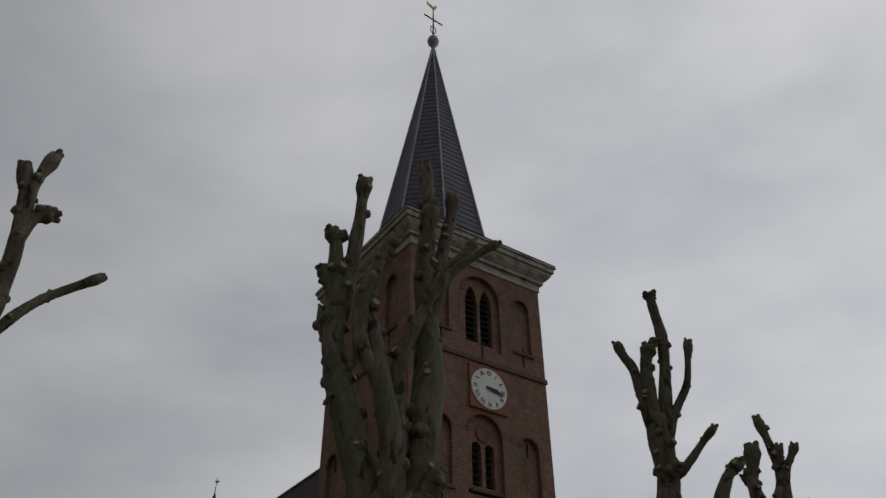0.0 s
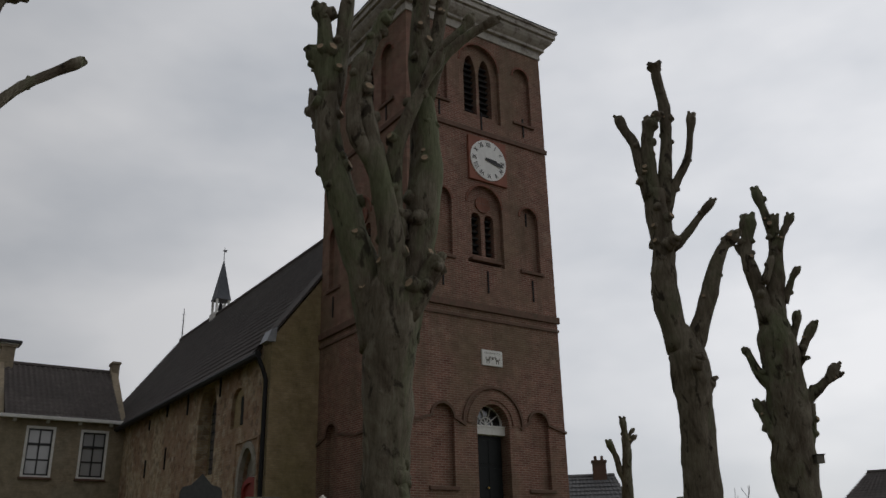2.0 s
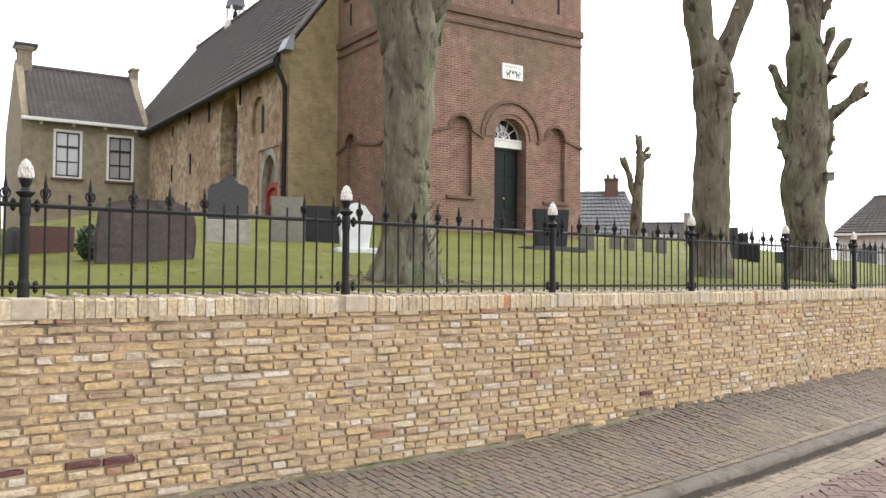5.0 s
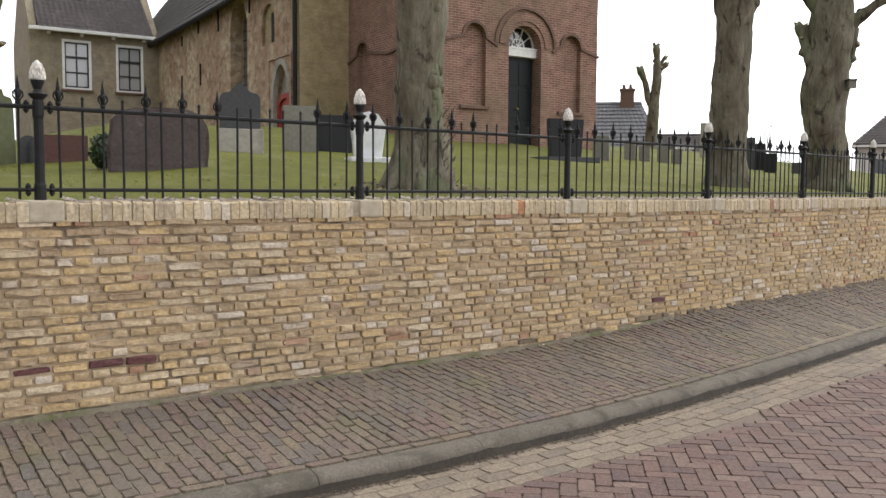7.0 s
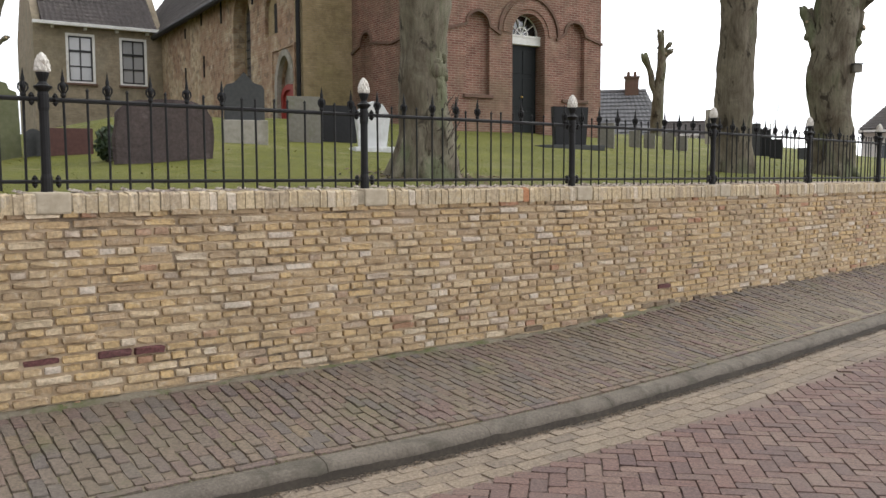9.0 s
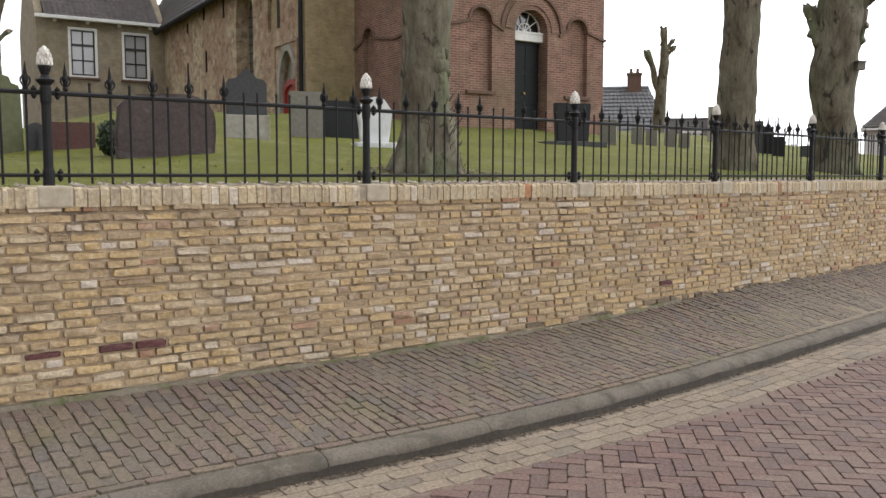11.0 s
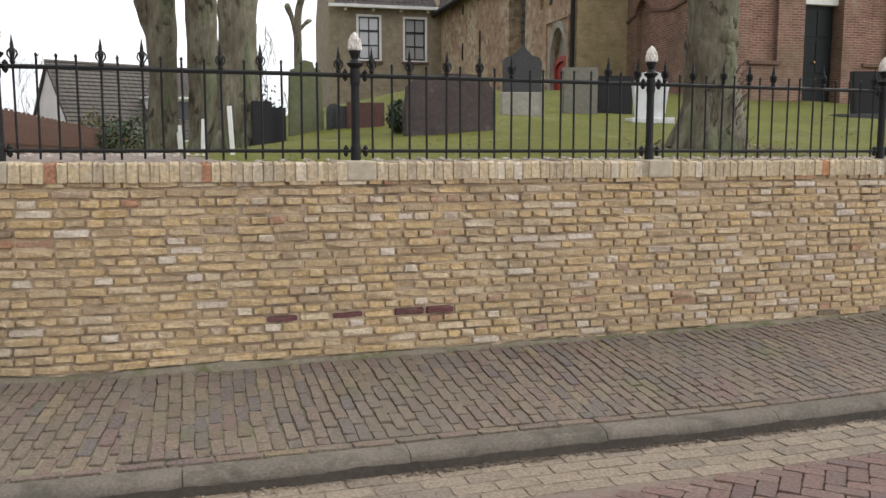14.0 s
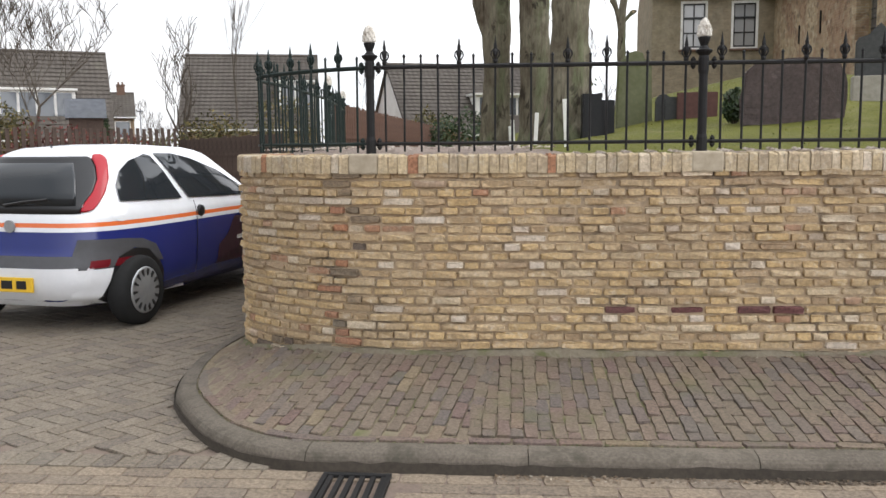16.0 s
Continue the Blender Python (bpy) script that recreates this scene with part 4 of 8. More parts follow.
OV = 0.32
e0 = (U0 - OV, EAVE - OV * slope)
bm = B()
prism(bm, [(e0[0], e0[1] - 0.12), (e0[0], e0[1]), (MID, RIDGE + 0.1), (U1 + OV, e0[1]), (U1 + OV, e0[1] - 0.12), (MID, RIDGE - 0.1)], V0 + 0.7, V1)
roof = part("nave_roof", bm, M_TILE, church, "dark grey tiled nave roof")
bm = tiled(B(), (e0[0], V1, e0[1] + 0.01), (e0[0], V0 + 0.62, e0[1] + 0.01), (MID, V0 + 0.62, RIDGE + 0.12), (MID, V1, RIDGE + 0.12))
part("tile_cover", bm, M_TILE, roof, smooth=True)["kind"] = "stuff"
part("ridge_capping", tube(B(), [(MID, V0 + 0.6, RIDGE + 0.12), (MID, V1, RIDGE + 0.12)], [0.14, 0.14], 10), M_TILE, roof)
bm = B()
tip = bm.verts.new((MID, V1, RIDGE + 0.1))
ov = [bm.verts.new((MID + (x - MID) * 1.08, V1 + (y - V1) * 1.08, EAVE - 0.35)) for x, y in ap]
for k in range(5):
    bm.faces.new((ov[k], ov[k + 1], tip))
part("choir_roof", bm, M_TILE, church)
# verge: lead-capped kneeler and gutter
bm = band(B(), [(U0 - 0.1, EAVE), (MID, RIDGE + 0.16)], 0.06, V0 - 0.04, V0 + 0.66)
part("verge", bm, M_TILE, church)
part("kneeler", prism(B(), [(U0 - 0.2, EAVE - 0.12), (U0 + 0.08, EAVE - 0.12), (U0 + 0.12, EAVE + 0.34), (U0 - 0.04, EAVE + 0.26)], V0 - 0.07, V0 + 0.45), M_LEAD, church, "lead-capped kneeler stone")
part("gutter", tube(B(), [(e0[0] - 0.05, V0 + 0.1, e0[1] - 0.08), (e0[0] - 0.05, V1, e0[1] - 0.06)], [0.11, 0.11], 8), M_IRON, church, "black eaves gutter")
# black tube stands in for the shadowed, torn edge of the wall end
part("downpipe", tube(B(), [(e0[0] - 0.02, V0 + 0.2, e0[1] - 0.1), (U0 - 0.2, V0 + 0.12, 7.2), (U0 - 0.1, V0 + 0.1, 6.9), (U0 - 0.1, V0 + 0.1, 2.2)], [0.07] * 4, 8), M_IRON, church, "black downpipe at the gable corner")
# flèche
FV = 22.0
FU = MID + 0.22
bm = B()
for a in (-1, 1):
    for b in (-1, 1):
        box(bm, FU + a * 0.3 - 0.05, FU + a * 0.3 + 0.05, FV + b * 0.3 - 0.05, FV + b * 0.3 + 0.05, 13.3, 14.5)
box(bm, FU - 0.4, FU + 0.4, FV - 0.4, FV + 0.4, 12.7, 13.75)
fl = part("ridge_turret", bm, M_WHITE, church, "small white bell turret on the ridge")
part("turret_spire", lathe(B(), [(0.55, 14.45), (0.5, 14.6), (0.02, 16.6)], 4, FU, FV, math.pi / 4), M_SLATE, fl)
part("bell", lathe(B(), [(0.16, 13.95), (0.12, 14.05), (0.1, 14.25), (0.03, 14.35)], 10, FU, FV), M_IRON, fl)
bm = tube(B(), [(FU, FV, 16.5), (FU, FV, 17.3)], [0.02, 0.015], 5)
prism(bm, [(FU - 0.12, 17.1), (FU + 0.1, 17.05), (FU + 0.14, 17.2), (FU, 17.15)], FV - 0.01, FV + 0.01)
part("vane", bm, M_IRON, fl)
bm = tube(B(), [(MID, V1, RIDGE), (MID, V1, RIDGE + 1.9)], [0.035, 0.02], 5)
for k in range(4):
    box(bm, MID - 0.1, MID + 0.1, V1 - 0.01, V1 + 0.01, RIDGE + 0.5 + 0.35 * k, RIDGE + 0.52 + 0.35 * k)
part("lightning_rod", bm, M_IRON, church)

# ---- sacristy house against the nave ----
HU0, HU1, HV0, HV1, HE, HR = -6.62, -1.5, 20.7, 26.6, 7.98, 10.6
house = thing("sacristy_house", CH, "small ochre brick house with sash windows against the church", "house")
HW = [rect(-5.42, -4.29, 5.51, 7.54), rect(-3.31, -2.19, 5.51, 7.51)]
part("front_wall", panel(B(), rect(HU0, HU1, 1.8, HE), HW, HV0, HV0 + 0.3), M_HOUSE, house)
part("back_wall", box(B(), HU0, HU1, HV1 - 0.3, HV1, 1.8, HE), M_HOUSE, house)
mid = (HV0 + HV1) / 2
for x0 in (HU0, HU1 - 0.3):
    bm = prism(B(), [(HV0 + 0.3, 1.8), (HV1 - 0.3, 1.8), (HV1 - 0.3, HE), (HV1 - 0.1, HE), (mid + 0.1, HR + 0.25), (mid - 0.1, HR + 0.25), (HV0 + 0.1, HE), (HV0 + 0.3, HE)], x0, x0 + 0.3)
    part("gable", turned_left(bm), M_HOUSE, house, "brick gable with raised verge")
rf = part("roof", turned_left(prism(B(), [(HV0 - 0.25, HE - 0.12), (mid, HR), (HV1 + 0.25, HE - 0.12), (mid, HR - 0.15)], HU0 + 0.3, HU1 - 0.3)), M_TILE, house, "dark glazed pantile roof")
part("pantile_cover", tiled(B(), (HU0 + 0.3, HV0 - 0.25, HE - 0.1), (HU1 - 0.3, HV0 - 0.25, HE - 0.1), (HU1 - 0.3, mid, HR + 0.02), (HU0 + 0.3, mid, HR + 0.02), 0.22, 0.3, 0.06, 0.03), M_TILE, rf, smooth=True)["kind"] = "stuff"
part("ridge_capping", tube(B(), [(HU0 + 0.3, mid, HR + 0.04), (HU1 - 0.3, mid, HR + 0.04)], [0.13, 0.13], 8), M_TILE, rf)
part("gutter", box(B(), HU0 - 0.05, HU1, HV0 - 0.38, HV0 - 0.2, HE - 0.2, HE - 0.06, 0.02), M_WHITE, house, "white painted gutter board")
for k in range(4):
    part("gutter_bracket", box(B(), HU0 + 0.65 + 1.25 * k, HU0 + 0.77 + 1.25 * k, HV0 - 0.2, HV0, HE - 0.3, HE - 0.2), M_WHITE, house)
for (x0, z0), (x1, _), (_, z1), _ in HW:
    bm = panel(B(), rect(x0, x1, z0, z1), [rect(x0 + 0.1, x1 - 0.1, z0 + 0.07, z1 - 0.1)], HV0 - 0.03, HV0 + 0.12)
    win = part("window", bm, M_WHITE, house, "white framed sash window with six panes")
    bm = B()
    a0, a1, b0, b1 = x0 + 0.1, x1 - 0.1, z0 + 0.07, z1 - 0.1
    for k in range(4):
        z = b0 + (b1 - b0) * k / 3
        box(bm, a0, a1, HV0 + 0.05, HV0 + 0.1, z - 0.03, z + 0.03)
    for k in range(3):
        x = a0 + (a1 - a0) * k / 2
        box(bm, x - 0.028, x + 0.028, HV0 + 0.046, HV0 + 0.1, b0, b1)
    for u0, u1, q0, q1 in ((a0 - 0.01, a0 + 0.055, b0, b1), (a1 - 0.055, a1 + 0.01, b0, b1), (a0, a1, b0 - 0.01, b0 + 0.07), (a0, a1, b1 - 0.06, b1 + 0.01), (a0, a1, b0 + (b1 - b0) * 0.645, b0 + (b1 - b0) * 0.695)):
        box(bm, u0, u1, HV0 + 0.03, HV0 + 0.098, q0, q1)
    part("glazing_bar", bm, M_BLACK, win, "black sash frame and glazing bars")
    for i in range(2):
        for k in range(3):
            bm = box(B(), a0 + (a1 - a0) * i / 2, a0 + (a1 - a0) * (i + 1) / 2, HV0 + 0.08, HV0 + 0.09, b0 + (b1 - b0) * k / 3, b0 + (b1 - b0) * (k + 1) / 3)
            part("pane", bm, M_CURTAIN, win)
    part("window_sill", box(B(), x0 - 0.06, x1 + 0.06, HV0 - 0.1, HV0 + 0.02, z0 - 0.09, z0, 0.01), M_DARKTRIM, win)
for x0, w, top in ((HU0 + 0.1, 0.56, 11.3), (HU1 - 0.24, 0.3, 11.02)):
    bm = box(B(), x0, x0 + w, mid - 0.33, mid + 0.33, HR - 0.6, top, 0.01)
    box(bm, x0 - 0.05, x0 + w + 0.05, mid - 0.38, mid + 0.38, top, top + 0.12, 0.01)
    part("chimney", bm, M_HOUSE, house, "brick chimney on the gable")
part("chimney_cap", box(B(), HU0 - 0.06, HU0 + 0.88, mid - 0.48, mid + 0.48, 11.47, 11.6, 0.012), M_BLACK, house, "black slab over the chimney")
part("chimney_collar", box(B(), HU0 + 0.02, HU0 + 0.76, mid - 0.4, mid + 0.4, 11.42, 11.468), M_WHITE, house)

# ---- iron fence on the wall ----
def wall_s(x, y):
    return STEP * min(range(len(WALL)), key=lambda m: (WALL[m] - Vector((x, y))).length)


def fence_at(s, inward=0.13):
    p, t = on_line(WALL, WALL_T, STEP, s)
    n_ = Vector((-t.y, t.x))
    return p + n_ * inward, t


def bar_mesh(spear, rail_z=1.925):
    bm = B()
    top = 1.985 if not spear else 1.94
    tube(bm, [(0, 0, 1.43), (0, 0, top)], [0.007, 0.007], 6)
    if spear:
        lathe(bm, [(0.008, 1.935), (0.015, 1.945), (0.015, 1.953), (0.008, 1.965), (0.014, 1.985), (0.017, 2.0), (0.009, 2.02), (0.011, 2.035), (0.007, 2.055), (0.001, 2.095)], 8)
        for a in range(4):
            c, s_ = math.cos(a * math.pi / 2), math.sin(a * math.pi / 2)
            tube(bm, [(0.01 * c, 0.01 * s_, 1.96), (0.025 * c, 0.025 * s_, 1.985), (0.022 * c, 0.022 * s_, 2.005), (0.008 * c, 0.008 * s_, 2.02)], [0.005, 0.006, 0.006, 0.004], 4)
    else:
        lathe(bm, [(0.0085, 1.98), (0.011, 1.985), (0.001, 2.0)], 6)
    me = bpy.data.meshes.new("bar")
    bm.normal_update()
    bm.to_mesh(me)
    bm.free()
    return me


def post_meshes():
    bm = B()
    lathe(bm, [(0.031, 1.40), (0.031, 1.5), (0.026, 1.52), (0.025, 1.86), (0.03, 1.88), (0.03, 1.95), (0.026, 1.965), (0.046, 1.985), (0.05, 1.995), (0.03, 2.005), (0.02, 2.02), (0.025, 2.035), (0.034, 2.058), (0.035, 2.07)], 12)
    shaft = bpy.data.meshes.new("post")
    bm.to_mesh(shaft)
    bm.free()
    bm = B()
    lathe(bm, [(0.028, 2.066), (0.035, 2.08), (0.036, 2.1), (0.032, 2.13), (0.023, 2.155), (0.01, 2.172), (0.002, 2.178)], 14)
    for k in range(4):
        for j in range(9):
            a = 2 * math.pi * (j + 0.5 * (k % 2)) / 9
            r_ = (0.035, 0.034, 0.029, 0.019)[k]
            z = (2.088, 2.108, 2.13, 2.15)[k]
            lathe(bm, [(0.008, z - 0.012), (0.009, z), (0.003, z + 0.013)], 5, r_ * math.cos(a), r_ * math.sin(a))
    top = bpy.data.meshes.new("finial")
    bm.to_mesh(top)
    bm.free()
    return shaft, top


BAR_S, BAR_P = bar_mesh(True), bar_mesh(False)
POST, ACORN = post_meshes()
SPEARS = [(1, 5, 7, 11, 13, 17), (1, 3, 5, 7, 9, 15, 17), (1, 3, 5, 7, 9, 13, 17), (1, 3, 5, 7, 11, 13, 15, 17), (1, 3, 5, 7, 9, 11, 13, 15, 17)]


def fence_run(name, marks, iron, label, fixed=17, shared=False):
    f = thing(name, pose(0, 0, 0), label, "fence")
    shaft, sp, sh = POST.copy(), BAR_S.copy(), BAR_P.copy()
    for me in (shaft, sp, sh):
        me.materials.append(iron)
    cap = ACORN.copy()
    cap.materials.append(M_FINIAL)
    for i, s in enumerate(marks):
        if shared and i + 1 == len(marks):
            break
        count = fixed or round((marks[i + 1] - s) / 0.113) - 1
        p, t = fence_at(s)
        po = new("post", shaft)
        po.parent, po.location = f, (p.x, p.y, 0)
        fi = new("finial", cap)
        fi.parent = po
        fi.rotation_euler = (0, 0, i * 0.7)
        if i == 0:
            fi["label"] = "weathered white pine cone finial"
        if i + 1 == len(marks):
            break
        gap = (marks[i + 1] - s) / (count + 1)
        for k in range(1, count + 1):
            q, tq = fence_at(s + gap * k)
            ob = new("bar", sp if (k in SPEARS[i % len(SPEARS)] if fixed else k % 2) else sh)
            ob.parent, ob.location = f, (q.x, q.y, 0.003 * math.sin(k * 7.3 + i))
            ob.rotation_euler = (0.006 * math.sin(k * 5.1 + i), 0.006 * math.cos(k * 3.7), math.atan2(tq.y, tq.x))
        for z, r_ in ((1.925, 0.013), (1.478, 0.011)):
            pts = [fence_at(s + gap * k * (count + 1) / 24)[0] for k in range(25)]
            bm = tube(B(), [(q.x, q.y, z) for q in pts], [r_] * 25, 6)
            for e in (0.06, -0.06):
                q = fence_at((s if e > 0 else marks[i + 1]) + e)[0]
                for dr, dz in ((0.024, 0), (0.018, 0.018), (0.018, -0.018)):
                    lathe(bm, [(0.004, z + dz - dr), (dr, z + dz), (0.004, z + dz + dr)], 6, q.x, q.y)
            part("rail", bm, iron, f)
    return f


S2 = wall_s(-2.26, 4.37)
S1 = S2 - 1.97
SR = wall_s(-6.72, 5.37)
MARKS = [S1, S2] + [S2 + 2.035 * k for k in range(1, 9)]
fence_run("iron_fence", MARKS, M_IRON, "black wrought iron fence with spear tips and pale finials")
RET = [SR - 2.3, SR, S1]
fence_run("iron_fence", RET, M_GREENIRON, "dark green iron fence round the corner of the wall", None, True)


# ---- gravestones ----
M_REDSTONE = surface("red_stone", (0.075, 0.035, 0.03), (0.125, 0.06, 0.05), 20, 1.5, 0.7)

def outline_stone(name, pts, thick, mat, x, y, turn, label, group="gravestones", sink=0.06, base=None, base_mat=None, round_=0.012, tilt=0.0):
    """A slab of (x, z) outline, set into the lawn; base: width, depth, height of a plinth."""
    z = mound(x, y)
    th = thing(name, pose(x, y, z - sink, 0, tilt, turn), label, "gravestone", group)
    lift = 0.0
    if base:
        bm = box(B(), -base[0] / 2, base[0] / 2, -base[1] / 2, base[1] / 2, 0, base[2] + sink, 0.015)
        part("plinth", bm, base_mat or mat, th)
        lift = base[2] + sink - 0.004
    bm = prism(B(), pts, -thick / 2, thick / 2)
    if round_:
        bmesh.ops.bevel(bm, geom=[e for e in bm.edges if abs((e.verts[0].co - e.verts[1].co).y) < 1e-5], offset=round_, segments=2, affect="EDGES")
    bmesh.ops.translate(bm, vec=(0, 0, lift), verts=bm.verts[:])
    part("slab", bm, mat, th)
    return th


FACE = 22   # the stones look down towards the street
bm_pts = [(-0.52, 0), (0.5, 0), (0.525, 0.3), (0.515, 0.55), (0.46, 0.66), (0.3, 0.715), (0.05, 0.73), (-0.25, 0.73), (-0.4, 0.69), (-0.5, 0.58), (-0.53, 0.3)]
gr = outline_stone("gravestone", bm_pts, 0.22, M_GRANITE, -3.48, 9.18, FACE, "rough reddish brown granite gravestone on the lawn", round_=0.035)
gsl = gr.children[0]
bm = bmesh.new()
bm.from_mesh(gsl.data)
bmesh.ops.triangulate(bm, faces=bm.faces[:])
bmesh.ops.subdivide_edges(bm, edges=bm.edges[:], cuts=2, use_grid_fill=True)
for v in bm.verts:
    v.co += Vector((noise.noise(v.co * 6), noise.noise(v.co * 6 + Vector((9, 0, 0))), noise.noise(v.co * 6 + Vector((0, 9, 0))))) * 0.018
bm.to_mesh(gsl.data)
bm.free()
outline_stone("gravestone", [(-0.28, 0), (0.28, 0), (0.28, 0.44), (0.25, 0.5), (0.14, 0.53), (0, 0.68), (-0.14, 0.53), (-0.25, 0.5), (-0.28, 0.44)], 0.1, M_STONE_DK, -3.35, 11.95, FACE, "dark grey gravestone with a pointed head on a pale plinth", base=(0.62, 0.28, 0.32), base_mat=M_STONE_LT)
outline_stone("gravestone", rect(-0.27, 0.27, 0, 0.76), 0.1, M_STONE_GR, -2.73, 13.1, FACE, "tall plain grey slab gravestone beside the side door")
outline_stone("gravestone", rect(-0.28, 0.28, 0, 0.64), 0.12, M_STONE_BK, -2.29, 13.7, FACE, "wide polished black gravestone")
outline_stone("gravestone", [(-0.2, 0), (0.2, 0), (0.26, 0.46), (0.21, 0.52), (0.14, 0.62), (0, 0.66), (-0.14, 0.62), (-0.21, 0.52), (-0.26, 0.46)], 0.1, M_MARBLE, -1.55, 12.15, FACE, "white marble gravestone with tapering sides on a flat slab", base=(0.6, 0.4, 0.05))
outline_stone("gravestone", [(-0.35, 0), (0.35, 0), (0.395, 0.7), (0.395, 0.78), (-0.395, 0.78), (-0.395, 0.7)], 0.15, M_STONE_BK, 1.83, 17.49, FACE, "black polished gravestone on a low ledge", base=(1.38, 0.5, 0.06), base_mat=M_STONE_DK)
outline_stone("gravestone", [(-0.24, 0), (0.24, 0), (0.22, 0.82), (0.2, 0.9), (0.12, 0.93), (0.1, 1.0), (0, 1.03), (-0.1, 1.0), (-0.12, 0.93), (-0.2, 0.9), (-0.22, 0.82)], 0.12, M_STONE_GN, -5.9, 10.15, 38, "tall mossy green gravestone with a curved head")
outline_stone("gravestone", rect(-0.11, 0.11, 0, 0.56), 0.35, M_STONE_BK, -5.49, 8.39, 35, "narrow black gravestone seen on edge")
outline_stone("gravestone", rect(-0.12, 0.12, 0, 0.48), 0.3, M_STONE_BK, -5.78, 9.17, 35, "low black gravestone close to the limes")
outline_stone("gravestone", rect(-0.25, 0.25, 0, 0.38), 0.2, M_REDSTONE, -5.03, 10.21, 25, "low red-brown block gravestone before the house")
outline_stone("gravestone", arch(-0.1, 0.1, 0, 0.28, 8), 0.1, M_STONE_DK, -5.5, 10.2, 32, "small dark rounded gravestone")
outline_stone("gravestone", rect(-0.13, 0.13, 0, 0.34), 0.1, M_STONE_DK, -5.3, 10.15, 28, "small dark grey upright gravestone")
for x, y, w, h, mat, lab in ((6.62, 20.85, 0.3, 0.82, M_STONE_DK, "dark upright gravestone near the far trees"), (6.9, 20.9, 0.26, 0.7, M_STONE_BK, "black gravestone near the far trees"), (6.87, 20.01, 0.28, 0.5, M_STONE_BK, "low black gravestone near the far trees"),
                             (7.75, 20.69, 0.27, 0.34, M_STONE_DK, "low dark gravestone near the far trees"), (4.55, 20.8, 0.26, 0.46, M_STONE_GR, "grey gravestone beside the tower lawn"), (4.9, 20.85, 0.26, 0.42, M_STONE_GR, "grey gravestone beside the tower lawn"),
                             (3.7, 20.5, 0.26, 0.46, M_STONE_GR, "grey gravestone beside the tower lawn"), (4.05, 20.5, 0.26, 0.42, M_STONE_GR, "low grey gravestone beside the tower lawn"), (2.78, 18.89, 0.36, 0.6, M_STONE_GR, "broad grey gravestone beside the tower lawn"), (6.87, 25.89, 0.2, 1.1, M_STONE_LT, "slender pale stone pillar behind the lawn")):
    outline_stone("gravestone", rect(-w / 2, w / 2, 0, h), 0.1, mat, x, y, -20, lab)

# white stakes on the gravel
for x, y, h in ((-4.42, 6.22, 0.42), (-5.45, 7.21, 0.34), (-6.5, 8.25, 0.33), (-7.1, 9.0, 0.28), (-7.7, 9.75, 0.27)):
    st = part("stake", box(B(), -0.02, 0.02, -0.015, 0.015, -0.12, h, 0.004), M_WHITE, at=pose(x, y, mound(x, y), 2, 3 * math.sin(x * 9), 30))
    tagged(st, "white painted wooden stake in the gravel", "stake", "white stakes")


def shrub(name, x, y, z, w, h, count, mat, label, leaf=0.035, seed=1):
    rr = random.Random(seed)
    th = thing(name, pose(x, y, z), label, "shrub")
    bm = B()
    for k in range(7):
        a = k * 0.9
        tube(bm, [(0, 0, -0.05), (0.3 * w * math.cos(a), 0.3 * w * math.sin(a), h * 0.5), (0.45 * w * math.cos(a), 0.45 * w * math.sin(a), h * 0.85)], [0.012, 0.008, 0.003], 4)
    part("stem", bm, M_TWIG, th)
    verts, faces = [], []
    for i in range(count):
        d = Vector((rr.gauss(0, 1), rr.gauss(0, 1), rr.gauss(0, 1))).normalized() * rr.uniform(0.55, 1.0)
        c = Vector((d.x * w / 2, d.y * w / 2, h * 0.52 + d.z * h * 0.5)) * (1 + 0.18 * noise.noise(d * 2.3 + Vector((seed, 0, 0))))
        u = Vector((rr.gauss(0, 1), rr.gauss(0, 1), rr.gauss(0, 1))).normalized()
        v = u.orthogonal().normalized()
        b = len(verts)
        verts += [c - u * leaf, c + v * leaf * 0.5, c + u * leaf, c - v * leaf * 0.5]
        faces.append((b, b + 1, b + 2, b + 3))
    raw("foliage", verts, faces, mat, th)
    return th


M_LEAF = pieces_mat("evergreen_leaf", [(0, (0.015, 0.03, 0.012)), (0.5, (0.03, 0.055, 0.02)), (0.95, (0.06, 0.085, 0.03))], grain=6, amount=0.2, rough=0.6)
shrub("evergreen_shrub", -4.17, 9.32, mound(-4.17, 9.32), 0.3, 0.4, 900, M_LEAF, "small dark evergreen shrub beside the granite gravestone", 0.03, 3)


